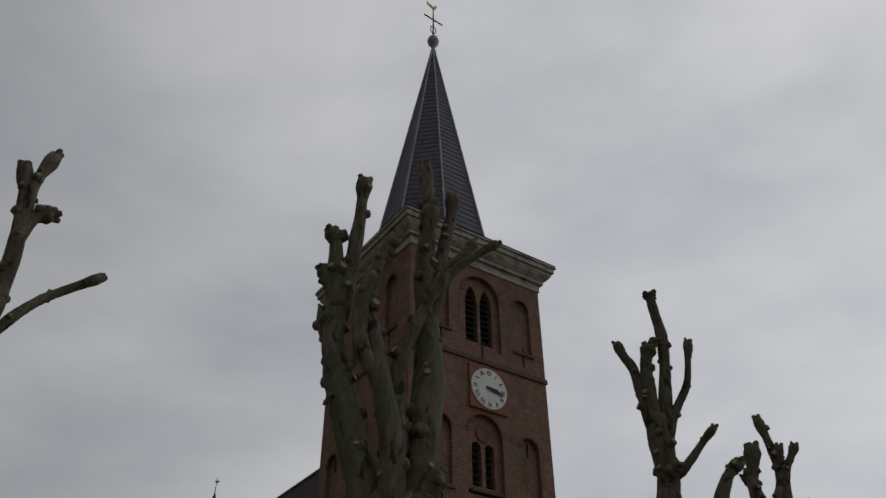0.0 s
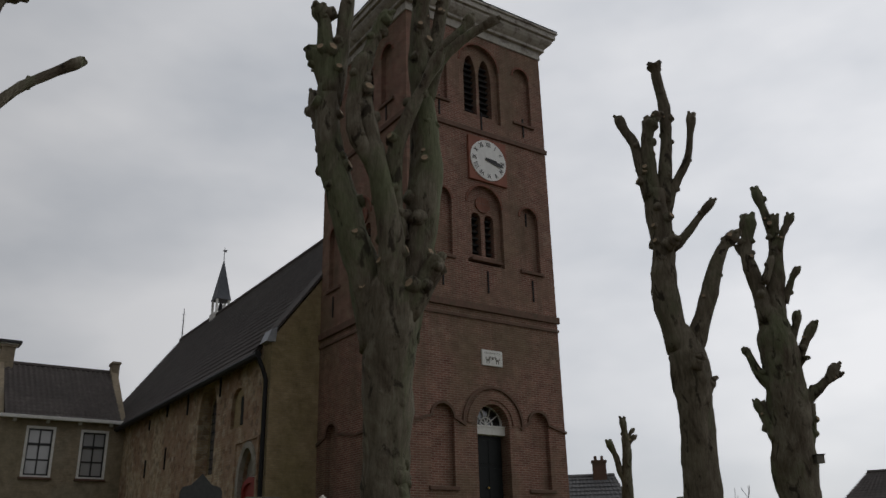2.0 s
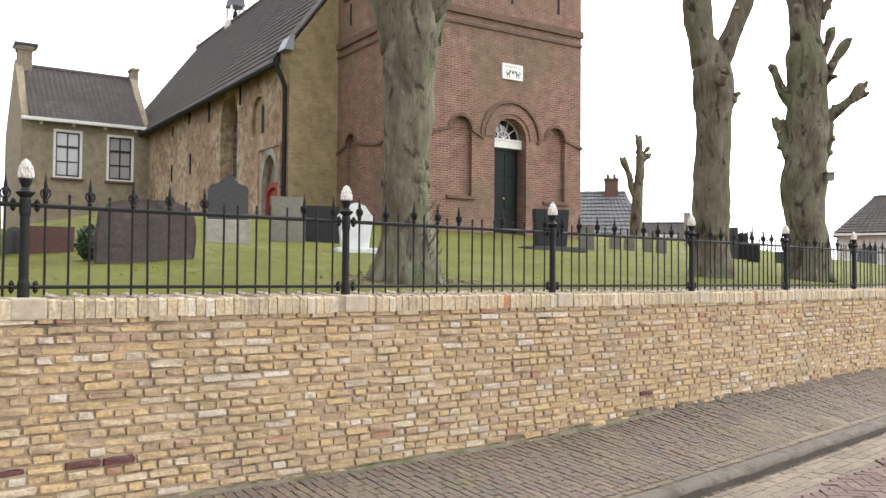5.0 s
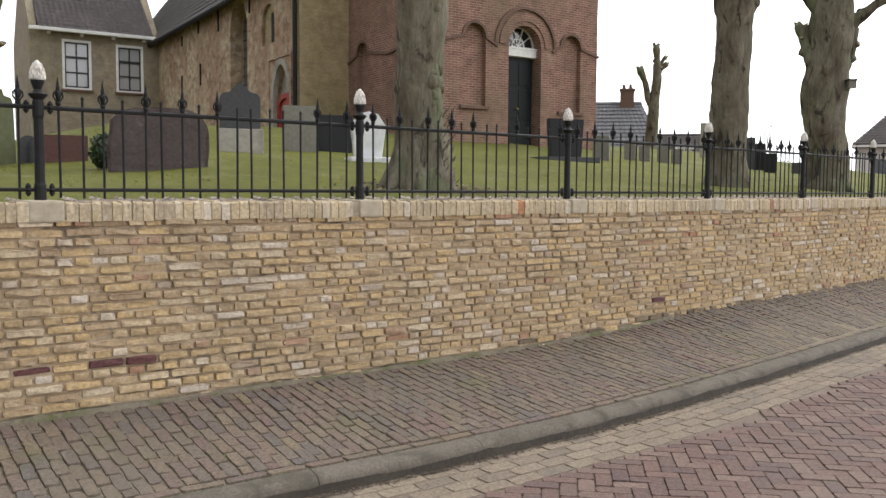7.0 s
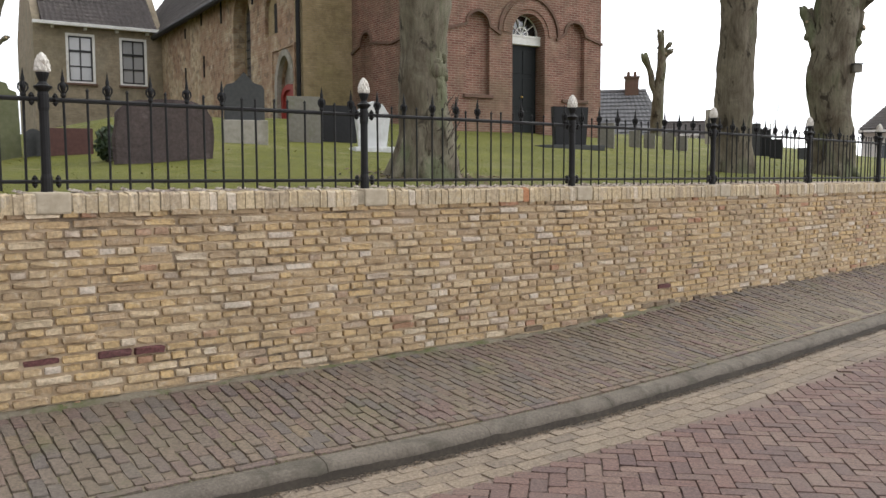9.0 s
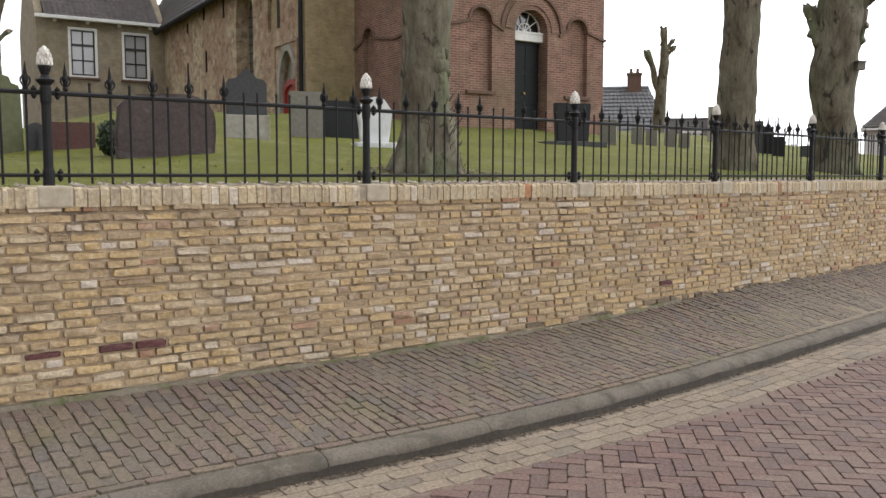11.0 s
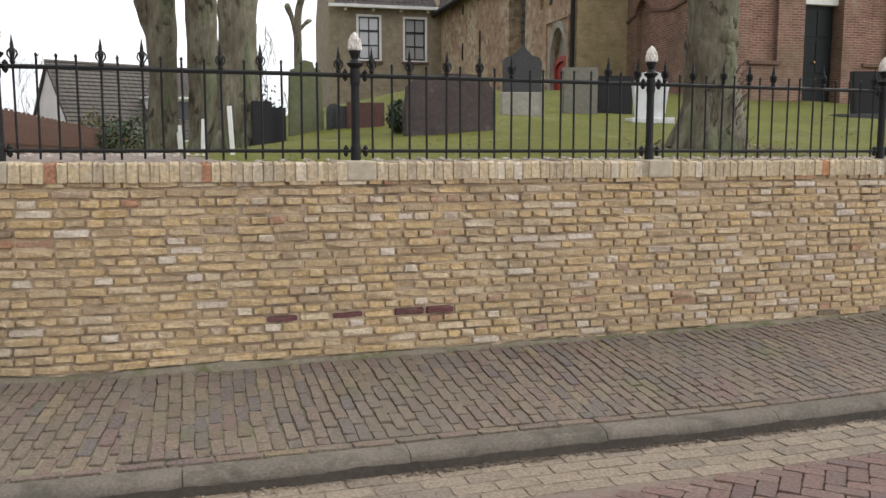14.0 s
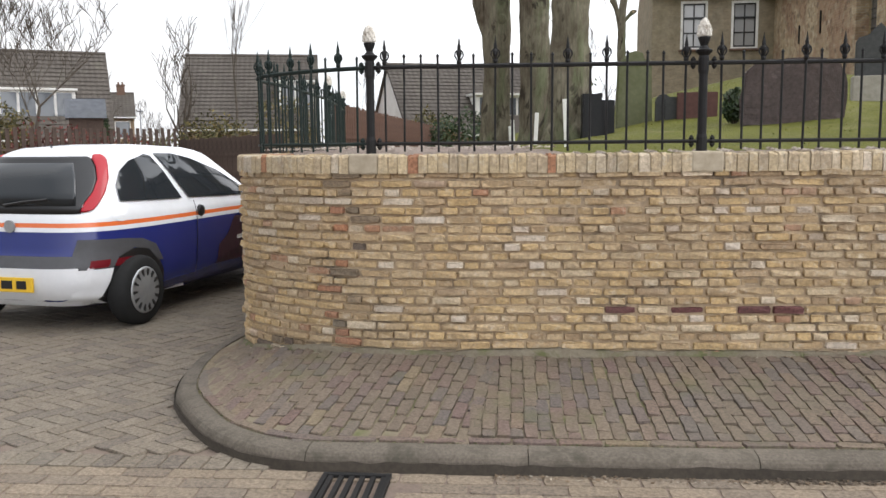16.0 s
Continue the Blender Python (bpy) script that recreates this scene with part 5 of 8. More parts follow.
# ---- pollarded lime trees ----
def limb(name, pts, r0, r1, parent, seed, knob=1.5, mat=None, cuts=0, seg=12, step=0.12):
    """One limb along marks, with a swollen, cut fist at its end and old cut stubs on its sides."""
    mat = mat or M_BARK
    c = [Vector(p) for p in pts]
    c = [2 * c[0] - c[1]] + c + [2 * c[-1] - c[-2]]
    line = []
    for i in range(1, len(c) - 2):
        m_ = max(3, int((c[i + 1] - c[i]).length / step))
        for k in range(m_):
            t = k / m_
            a, b, d, e = c[i - 1], c[i], c[i + 1], c[i + 2]
            line.append(0.5 * ((2 * b) + (d - a) * t + (2 * a - 5 * b + 4 * d - e) * t * t + (3 * b - a - 3 * d + e) * t ** 3))
    line.append(c[-2])
    nl = len(line) - 1
    rad = []
    for i in range(nl + 1):
        e = i / nl
        r_ = r0 + (r1 - r0) * e
        r_ *= 1 + 0.1 * noise.noise(Vector((i * 0.5, seed, 0)))
        rad.append(r_)
    if knob > 1:
        for k, g in ((0, knob * 0.85), (1, knob), (2, 1 + (knob - 1) * 0.55)):
            if nl - k > 0:
                rad[nl - k] *= g
    bm = tube(B(), line, rad, seg, 0.24, seed)
    rr = random.Random(int(seed * 100))
    if knob > 1:
        for k in range(5):
            a = k * 1.3 + seed
            q = line[-1] + Vector((math.cos(a), math.sin(a), 0.5 * math.sin(a * 2.1))) * rad[-1] * 0.6
            tube(bm, [line[-2], q, q + (q - line[-2]).normalized() * rad[-1] * rr.uniform(0.15, 0.7)], [rad[-1] * 0.6, rad[-1] * 0.5, rad[-1] * 0.34], 7, 0.3, seed + k)
    spots = []
    for k in range(cuts * 2 + 1):
        i = rr.randrange(2, max(3, nl - 1))
        a = rr.uniform(0, 6.28)
        out = Vector((math.cos(a), math.sin(a), 0.35)).normalized()
        q = line[min(i, nl)] + out * rad[min(i, nl)] * 0.75
        r_ = rr.uniform(0.018, 0.046) * min(1.6, rad[min(i, nl)] / 0.08 + 0.3)
        tube(bm, [q - out * r_, q + out * r_ * 1.2], [r_ * 1.4, r_], 7, 0.2, k)
        if rr.random() < 0.5:
            spots.append((q + out * r_ * 1.2, out, r_ * 0.66))
    ob = part(name, bm, mat, parent, smooth=True)
    for q, out, r_ in spots:
        o2 = part("pruning_cut", lathe(B(), [(r_, -0.005), (r_, 0.006)], 8), M_CUT, ob, at=Matrix.Translation(q) @ out.to_track_quat("Z", "Y").to_matrix().to_4x4())
    return ob


def roots(bm, r, count, seed):
    for k in range(count):
        a = k * 2 * math.pi / count + seed
        c, s_ = math.cos(a), math.sin(a)
        tube(bm, [(r * 0.5 * c, r * 0.5 * s_, 0.55), (r * 0.95 * c, r * 0.95 * s_, 0.22), (r * 1.6 * c, r * 1.6 * s_, 0.02), (r * 2.2 * c, r * 2.2 * s_, -0.1)], [r * 0.4, r * 0.42, r * 0.3, r * 0.12], 8, 0.25, seed + k)
    return bm


def pollard(x, y, trunk, limbs, label, mat=None, root=0.0, seed=1.0, group="pollarded limes", slim=1.0, burrs=6):
    """trunk: marks (dx, dy, z) with radii; limbs: (marks, r0, r1, knob, cuts), all from the trunk's foot."""
    z = mound(x, y)
    th = thing("lime_tree", pose(x, y, z), label, "tree", group)
    pts, rad = trunk
    line, rr = [], []
    for (a, ra), (b, rb) in zip(zip(pts, rad), zip(pts[1:], rad[1:])):
        a, b = Vector(a), Vector(b)
        m_ = max(2, int((b - a).length / 0.06))
        for k in range(m_):
            line.append(a.lerp(b, k / m_))
            rr.append(ra + (rb - ra) * k / m_)
    line.append(Vector(pts[-1]))
    rr.append(rad[-1])
    up_, last = (line[-1] - line[-2]).normalized(), rr[-1]
    for k in (0.92, 0.76, 0.52, 0.2):
        line.append(line[-1] + up_ * 0.07)
        rr.append(last * k)
    bm = tube(B(), line, rr, 36, 0.17, seed)
    rb = random.Random(int(seed * 10))
    for k in range(burrs):
        i = rb.randrange(2, len(line) - 5)
        a = rb.gauss(-0.5, 0.7)
        out = Vector((math.cos(a), math.sin(a), 0))
        q = line[i] + out * rr[i] * 0.9
        s_ = rb.uniform(0.025, 0.06)
        tube(bm, [q - out * s_, q - out * s_ * 0.1 + Vector((0, 0, s_ * 0.4)), q + out * s_ * 0.55 + Vector((0, 0, s_ * 0.7))], [s_ * 1.7, s_ * 1.35, s_ * 0.45], 10, 0.9, k)
    if root:
        roots(bm, root, 7, seed)
    part("trunk", bm, mat or M_BARK, th, smooth=True)
    for i, (p, r0, r1, knob, cuts) in enumerate(limbs):
        limb("limb", p, r0 * slim, r1 * slim, th, seed * 3 + i * 1.7, knob, mat, cuts)
    return th

TREE_ONE = pollard(-0.55, 7.96, ([(0.04, 0, -0.15), (0.04, 0, 0.15), (0.02, 0, 0.6), (0.02, 0.01, 1.3), (0.03, 0.01, 1.85), (0.06, 0.01, 2.3), (0.08, 0.01, 2.75)], [0.34, 0.3, 0.245, 0.22, 0.235, 0.28, 0.28]), [
    ([(-0.05, 0.0, 2.2), (-0.16, 0.0, 2.85), (-0.3, -0.04, 3.3), (-0.46, -0.05, 3.85), (-0.58, -0.05, 4.35), (-0.61, -0.06, 5.1)], 0.21, 0.12, 1.0, 9),
    ([(-0.6, -0.06, 5.0), (-0.66, -0.06, 5.6), (-0.68, -0.06, 5.95), (-0.74, -0.07, 6.13)], 0.12, 0.07, 1.6, 3),
    ([(-0.58, -0.05, 4.9), (-0.5, -0.04, 5.5), (-0.44, -0.02, 6.05), (-0.4, -0.02, 6.65), (-0.38, -0.02, 6.95)], 0.105, 0.06, 1.7, 4),
    ([(-0.6, -0.05, 4.9), (-0.72, -0.1, 5.35), (-0.8, -0.12, 5.55)], 0.08, 0.06, 1.5, 1),
    ([(-0.62, -0.04, 4.5), (-0.73, 0.02, 4.75), (-0.78, 0.04, 5.1)], 0.09, 0.05, 1.4, 2),
    ([(0.0, -0.05, 2.3), (0.08, -0.16, 3.1), (0.02, -0.2, 3.65), (-0.06, -0.2, 4.1), (-0.16, -0.16, 4.55), (-0.23, -0.14, 5.2), (-0.08, -0.12, 5.75), (0.04, -0.1, 6.0)], 0.16, 0.055, 1.6, 12),
    ([(-0.06, -0.18, 4.0), (-0.3, -0.25, 4.5), (-0.27, -0.25, 5.1), (-0.18, -0.25, 5.36)], 0.1, 0.06, 1.6, 3),
    ([(0.1, 0.06, 2.35), (0.28, 0.08, 3.0), (0.37, 0.08, 3.6), (0.43, 0.08, 4.15), (0.42, 0.08, 4.75), (0.38, 0.08, 5.4), (0.4, 0.08, 5.9)], 0.21, 0.12, 1.0, 9),
    ([(0.39, 0.08, 5.3), (0.38, 0.1, 5.9), (0.41, 0.1, 6.75), (0.36, 0.1, 7.34)], 0.12, 0.06, 1.7, 5),
    ([(0.4, 0.06, 5.2), (0.38, 0.0, 5.7), (0.42, -0.02, 6.2), (0.46, -0.03, 6.5)], 0.1, 0.07, 1.7, 2),
    ([(0.42, 0.08, 5.1), (0.52, 0.1, 5.6), (0.62, 0.1, 6.1), (0.7, 0.1, 6.5), (0.72, 0.1, 6.8)], 0.085, 0.055, 1.6, 3),
    ([(0.44, 0.05, 4.9), (0.6, 0.04, 5.45), (0.85, 0.03, 5.72), (1.1, 0.02, 5.9), (1.25, 0.0, 5.98)], 0.075, 0.04, 1.5, 2),
    ([(0.5, 0.08, 5.55), (0.76, 0.1, 5.8), (0.9, 0.12, 5.98), (0.97, 0.12, 6.1)], 0.06, 0.045, 1.5, 1),
    ([(0.2, -0.08, 2.5), (0.42, -0.12, 2.85), (0.52, -0.13, 3.08)], 0.13, 0.08, 1.3, 3),
    ([(0.15, -0.05, 3.3), (0.1, -0.12, 3.9), (0.14, -0.16, 4.35), (0.32, -0.18, 4.8), (0.6, -0.2, 5.4)], 0.11, 0.05, 1.5, 6),
], "tall pollarded lime with cut knuckled limbs before the tower", root=0.2, seed=1.3, burrs=22)

# thin shoots round the foot of the first lime
bm = B()
rs = random.Random(44)
for k in range(130):
    a, r_, z = rs.gauss(-0.5, 0.75), rs.uniform(0.2, 0.3), 0.75 * rs.random() ** 1.4
    c, s_ = math.cos(a), math.sin(a)
    ln = 0.03 + 0.09 * rs.random() ** 2
    q = Vector((0.04 + r_ * c, r_ * s_, z))
    d = Vector((c * 0.7 + rs.gauss(0, 0.35), s_ * 0.7 + rs.gauss(0, 0.35), rs.uniform(0.2, 1.2))).normalized()
    tube(bm, [q, q + d * ln * 0.5 + Vector((0, 0, 0.01)), q + d * ln + Vector((0, 0, 0.03))], [0.006, 0.005, 0.002], 4)
part("shoots", bm, M_TWIG, TREE_ONE, "dark tangle of thin shoots at the tree's foot")["kind"] = "stuff"

pollard(3.58, 12.49, ([(0.09, 0.00, -0.15), (0.09, 0.00, 0.10), (0.09, 0.00, 0.40), (0.09, 0.00, 0.87), (0.11, 0.00, 1.62), (0.15, 0.00, 2.39), (0.14, 0.00, 2.76), (0.12, 0.00, 3.06), (0.10, 0.00, 3.30)], [0.321, 0.294, 0.267, 0.261, 0.243, 0.259, 0.296, 0.286, 0.2]), [
    ([(0.0, 0.0, 3.13), (-0.08, 0.0, 3.68), (-0.13, 0.0, 4.03), (-0.12, 0.0, 4.24), (-0.05, 0.0, 4.82), (-0.06, 0.0, 5.19), (-0.08, 0.0, 5.49), (-0.08, 0.0, 5.79)], 0.247, 0.189, 1.0, 6),
    ([(-0.15, 0.0, 5.64), (-0.22, 0.04, 6.19), (-0.31, 0.07, 6.69), (-0.44, 0.11, 6.99), (-0.51, 0.15, 7.23)], 0.159, 0.069, 1.4, 2),
    ([(-0.11, 0.0, 5.71), (-0.15, -0.03, 6.24), (-0.14, -0.05, 6.62), (-0.09, -0.08, 6.86), (-0.02, -0.10, 7.00)], 0.145, 0.105, 1.5, 2),
    ([(-0.09, -0.10, 6.87), (0.02, -0.10, 7.06), (0.10, -0.10, 7.14)], 0.090, 0.083, 1.3, 0),
    ([(0.04, 0.00, 5.56), (0.13, 0.00, 6.13), (0.21, 0.00, 6.64), (0.25, 0.00, 7.20), (0.21, 0.00, 7.69), (0.18, 0.00, 8.04), (0.17, 0.00, 8.14)], 0.145, 0.079, 1.9, 3),
    ([(0.02, 0.00, 5.19), (0.20, -0.04, 5.77), (0.38, -0.08, 6.09), (0.50, -0.12, 6.34), (0.58, -0.16, 6.78), (0.62, -0.20, 7.06)], 0.100, 0.061, 1.6, 3),
    ([(0.01, 0.00, 4.75), (0.16, -0.06, 4.83), (0.35, -0.12, 5.03), (0.56, -0.19, 5.28), (0.75, -0.25, 5.49)], 0.099, 0.051, 1.6, 1),
    ([(-0.07, -0.20, 4.74), (0.02, -0.27, 4.80), (0.07, -0.35, 4.81)], 0.126, 0.097, 1.1, 1),
    ([(-0.06, 0.0, 5.11), (0.01, -0.05, 5.24), (0.04, -0.10, 5.23)], 0.114, 0.071, 1.2, 0),
    ([(0.16, 0.00, 2.96), (0.29, -0.03, 3.32), (0.41, -0.07, 3.65), (0.54, -0.10, 4.02), (0.71, -0.13, 4.47), (0.87, -0.16, 4.76), (1.05, -0.20, 4.94)], 0.206, 0.086, 1.6, 4),
    ([(0.14, -0.25, 2.80), (0.18, -0.32, 2.95), (0.19, -0.36, 2.96)], 0.11, 0.075, 1.1, 1),
    ([(0.26, 0.00, 2.46), (0.36, -0.02, 2.61), (0.42, -0.05, 2.67)], 0.150, 0.096, 1.1, 1),
], "pollarded lime with two forked limbs beside the fence", M_BARK_BROWN, root=0.14, seed=2.1, slim=0.86)

pollard(5.67, 13.91, ([(0.00, 0.00, -0.15), (0.00, 0.00, 0.02), (0.0, 0.0, 0.18), (-0.02, 0.0, 0.63), (-0.06, 0.0, 1.03), (-0.06, 0.0, 1.52), (-0.03, 0.0, 1.94), (0.00, 0.00, 2.36), (-0.01, 0.0, 2.80), (0.01, 0.00, 3.32), (-0.03, 0.0, 3.70), (0.0, 0.0, 4.08)], [0.42, 0.38, 0.345, 0.325, 0.322, 0.33, 0.335, 0.335, 0.315, 0.31, 0.28, 0.19]), [
    ([(-0.12, 0.0, 3.93), (-0.16, 0.02, 4.40), (-0.22, 0.04, 4.84), (-0.27, 0.06, 5.22), (-0.21, 0.08, 5.55), (-0.14, 0.10, 5.95)], 0.206, 0.133, 1.6, 4),
    ([(-0.24, 0.10, 5.07), (-0.31, 0.15, 5.27), (-0.38, 0.20, 5.45)], 0.114, 0.074, 1.3, 1),
    ([(0.0, 0.0, 3.93), (0.09, 0.00, 4.39), (0.16, 0.00, 4.87), (0.23, 0.00, 5.35), (0.20, 0.00, 5.69), (0.11, 0.00, 6.09), (0.02, 0.00, 6.46)], 0.271, 0.075, 1.6, 3),
    ([(0.23, 0.00, 5.27), (0.22, -0.05, 5.57), (0.26, -0.10, 5.86)], 0.098, 0.083, 1.5, 1),
    ([(0.24, -0.05, 5.21), (0.34, -0.08, 5.52), (0.43, -0.12, 5.69), (0.52, -0.15, 5.87)], 0.098, 0.075, 1.6, 1),
    ([(-0.16, -0.20, 4.61), (-0.05, -0.20, 4.84), (0.04, -0.20, 5.07)], 0.095, 0.072, 1.2, 0),
    ([(0.20, 0.00, 4.31), (0.29, -0.07, 4.52), (0.36, -0.13, 4.70), (0.46, -0.20, 4.87)], 0.113, 0.065, 1.5, 1),
    ([(0.15, 0.00, 3.47), (0.22, -0.07, 3.68), (0.29, -0.13, 3.89), (0.32, -0.20, 4.08)], 0.111, 0.064, 1.5, 1),
    ([(0.14, 0.00, 3.17), (0.28, -0.08, 3.37), (0.39, -0.17, 3.61), (0.56, -0.25, 3.88)], 0.142, 0.064, 1.6, 1),
    ([(0.16, 0.00, 3.09), (0.31, -0.15, 3.28), (0.33, -0.30, 3.27)], 0.095, 0.039, 1.3, 0),
    ([(0.12, 0.00, 2.22), (0.24, -0.07, 2.56), (0.39, -0.15, 2.73), (0.60, -0.22, 2.91), (0.77, -0.30, 3.14)], 0.203, 0.071, 1.7, 3),
    ([(0.57, -0.25, 2.87), (0.71, -0.27, 2.94), (0.82, -0.30, 3.00)], 0.063, 0.055, 1.3, 0),
    ([(0.34, 0.00, 2.65), (0.40, -0.05, 2.79), (0.41, -0.10, 2.83)], 0.079, 0.055, 1.3, 0),
    ([(-0.17, 0.0, 2.80), (-0.32, 0.05, 3.00), (-0.42, 0.10, 3.22), (-0.48, 0.15, 3.44), (-0.52, 0.20, 3.56)], 0.156, 0.071, 1.5, 2),
    ([(-0.27, 0.0, 2.01), (-0.35, 0.07, 2.25), (-0.40, 0.13, 2.47), (-0.46, 0.20, 2.67)], 0.170, 0.071, 1.4, 1),
    ([(-0.37, 0.10, 2.37), (-0.33, 0.17, 2.53), (-0.32, 0.25, 2.66)], 0.070, 0.055, 1.3, 0),
    ([(0.18, 0.00, 1.86), (0.28, -0.05, 2.14), (0.33, -0.10, 2.56)], 0.156, 0.094, 1.0, 3),
], "thick pollarded lime with many short stubs and a nest box", root=0.22, seed=3.7, slim=0.7)
nb = thing("nest_box", pose(5.87, 13.58, mound(5.67, 13.91) + 1.58), "small weathered wooden nest box on the lime trunk", "nest box")
part("body", box(B(), -0.06, 0.06, -0.06, 0.06, 0, 0.12, 0.004), M_STONE_GR, nb)
part("lid", box(B(), -0.075, 0.075, -0.08, 0.075, 0.122, 0.138), M_STONE_DK, nb)

pollard(6.01, 29.4, ([(-0.02, 0.0, -0.4), (0.05, 0.00, 1.02), (0.10, 0.00, 1.75), (0.15, 0.00, 2.34), (0.15, 0.00, 2.78)], [0.216, 0.201, 0.170, 0.155, 0.140]), [
    ([(0.14, 0.00, 2.63), (0.14, 0.00, 3.09), (0.11, 0.00, 3.48)], 0.140, 0.109, 1.6, 0),
    ([(0.01, 0.00, 1.38), (-0.14, 0.0, 1.75), (-0.22, 0.0, 2.19), (-0.45, 0.0, 2.73)], 0.139, 0.108, 1.6, 0),
    ([(0.15, 0.00, 2.34), (0.30, 0.00, 2.71), (0.49, 0.00, 2.88)], 0.109, 0.078, 1.5, 0),
    ([(0.17, 0.00, 2.63), (0.32, 0.00, 2.96), (0.45, 0.00, 3.11)], 0.093, 0.062, 1.5, 0),
], "small pollarded lime far behind the churchyard", seed=5.2, slim=0.8)

pollard(-5.98, 8.66, ([(0.04, -0.05, -0.15), (0.04, -0.05, 0.2), (0.06, -0.05, 1.2), (0.08, -0.03, 2.2), (0.15, 0, 3.6), (0.2, 0.04, 4.8)], [0.34, 0.29, 0.225, 0.22, 0.24, 0.2]), [
    ([(0.22, 0.04, 4.48), (0.40, 0.1, 5.30), (0.42, 0.12, 6.15), (0.38, 0.1, 7.07), (0.38, 0.1, 7.69), (0.48, 0.17, 8.24)], 0.14, 0.075, 1.6, 5),
    ([(0.37, 0.1, 6.80), (0.29, 0.05, 7.50), (0.20, -0.02, 7.90)], 0.085, 0.07, 1.6, 2),
    ([(0.38, 0.1, 6.60), (0.48, 0.17, 7.10), (0.65, 0.27, 7.24)], 0.09, 0.075, 1.7, 2),
    ([(0.26, 0.05, 4.84), (0.58, 0.23, 5.50), (0.83, 0.38, 5.92), (1.13, 0.55, 6.22), (1.40, 0.68, 6.47)], 0.08, 0.055, 1.4, 3),
    ([(0.12, 0.0, 4.30), (-0.16, -0.1, 5.11), (-0.40, -0.2, 6.00)], 0.13, 0.07, 1.6, 4),
], "tall pollarded lime on the gravel near the side street", root=0.24, seed=6.4)
pollard(-7.2, 9.68, ([(0.04, -0.05, -0.15), (0.03, 0, 0.3), (0.0, 0, 1.5), (0.0, 0, 2.6), (0.05, 0, 4.5)], [0.27, 0.23, 0.2, 0.2, 0.2]), [
    ([(0.05, 0, 4.2), (0.3, 0.1, 5.4), (0.3, 0.1, 6.6)], 0.14, 0.07, 1.6, 4),
    ([(0.05, 0, 4.2), (-0.3, 0.0, 5.2), (-0.45, 0.1, 6.2)], 0.13, 0.07, 1.6, 4),
], "slim pollarded lime on the gravel near the side street", seed=7.3)
pollard(-7.95, 9.72, ([(0.09, -0.05, -0.15), (0.09, -0.05, 0.3), (0.1, -0.05, 1.0), (0.1, -0.05, 1.7), (0.09, -0.05, 2.2)], [0.25, 0.22, 0.19, 0.21, 0.19]), [
    ([(0.1, -0.05, 2.0), (0.2, 0.0, 3.2), (0.1, 0, 4.6)], 0.15, 0.07, 1.6, 4),
    ([(0.06, -0.08, 1.45), (-0.08, -0.17, 1.95), (-0.12, -0.2, 2.5), (-0.3, -0.2, 3.6)], 0.12, 0.07, 1.6, 4),
], "forked pollarded lime on the gravel near the side street", seed=8.9)
pollard(-12.08, 20.76, ([(0.02, 0, -0.3), (0.02, 0, 0.8), (0.0, 0, 1.8), (0, 0, 2.2)], [0.16, 0.13, 0.11, 0.11]), [
    ([(0, 0, 2.1), (0.03, 0.02, 2.8), (0.13, 0.07, 3.25), (0.2, 0.1, 3.7)], 0.1, 0.08, 1.6, 0),
    ([(0, 0, 2.0), (-0.13, -0.08, 2.65), (-0.24, -0.13, 2.95)], 0.08, 0.06, 1.6, 0),
    ([(0, 0, 2.2), (0.17, 0.09, 2.45), (0.3, 0.15, 2.56)], 0.05, 0.05, 1.3, 0),
], "young pollarded lime behind the gravestones", seed=9.4)

# ---- parked hatchback in the side street ----
LEVELS = [(0.19, 0.16, 3.7, 0.70), (0.27, 0.04, 3.8, 0.79), (0.4, 0.0, 3.82, 0.82), (0.52, 0.0, 3.82, 0.825), (0.62, 0.05, 3.8, 0.83), (0.78, 0.07, 3.74, 0.83), (0.9, 0.09, 3.35, 0.815),
          (0.96, 0.12, 2.95, 0.79), (1.1, 0.19, 2.76, 0.735), (1.25, 0.28, 2.52, 0.675), (1.38, 0.38, 2.32, 0.61), (1.44, 0.5, 2.14, 0.53), (1.468, 0.7, 1.8, 0.42), (1.48, 1.0, 1.5, 0.2)]
SQ = 5.0


def level(z):
    z = max(LEVELS[0][0], min(LEVELS[-1][0], z))
    for a, b in zip(LEVELS, LEVELS[1:]):
        if a[0] <= z <= b[0]:
            k = (z - a[0]) / (b[0] - a[0])
            return tuple(a[i] + (b[i] - a[i]) * k for i in (1, 2, 3))
    return LEVELS[-1][1:]


def square(z):
    """How square the body's plan is at a height: rounder towards the roof."""
    return SQ if z < 0.9 else SQ - 1.7 * min(1.0, (z - 0.9) / 0.5)


def side_y(x, z):
    x0, x1, w = level(z)
    e, q = min(0.999, abs((2 * x - x0 - x1) / (x1 - x0))), square(z)
    return w * (1 - e ** q) ** (1 / q)


def rear_x(y, z):
    x0, x1, w = level(z)
    e, q = min(0.999, abs(y / w)), square(z)
    return (x0 + x1) / 2 - (x1 - x0) / 2 * (1 - e ** q) ** (1 / q)


def skin(z, angle, lift):
    x0, x1, w = level(z)
    c, s_, q = math.cos(angle), math.sin(angle), square(z)
    return ((x0 + x1) / 2 + ((x1 - x0) / 2 + lift) * math.copysign(abs(c) ** (2 / q), c), (w + lift) * math.copysign(abs(s_) ** (2 / q), s_), z)


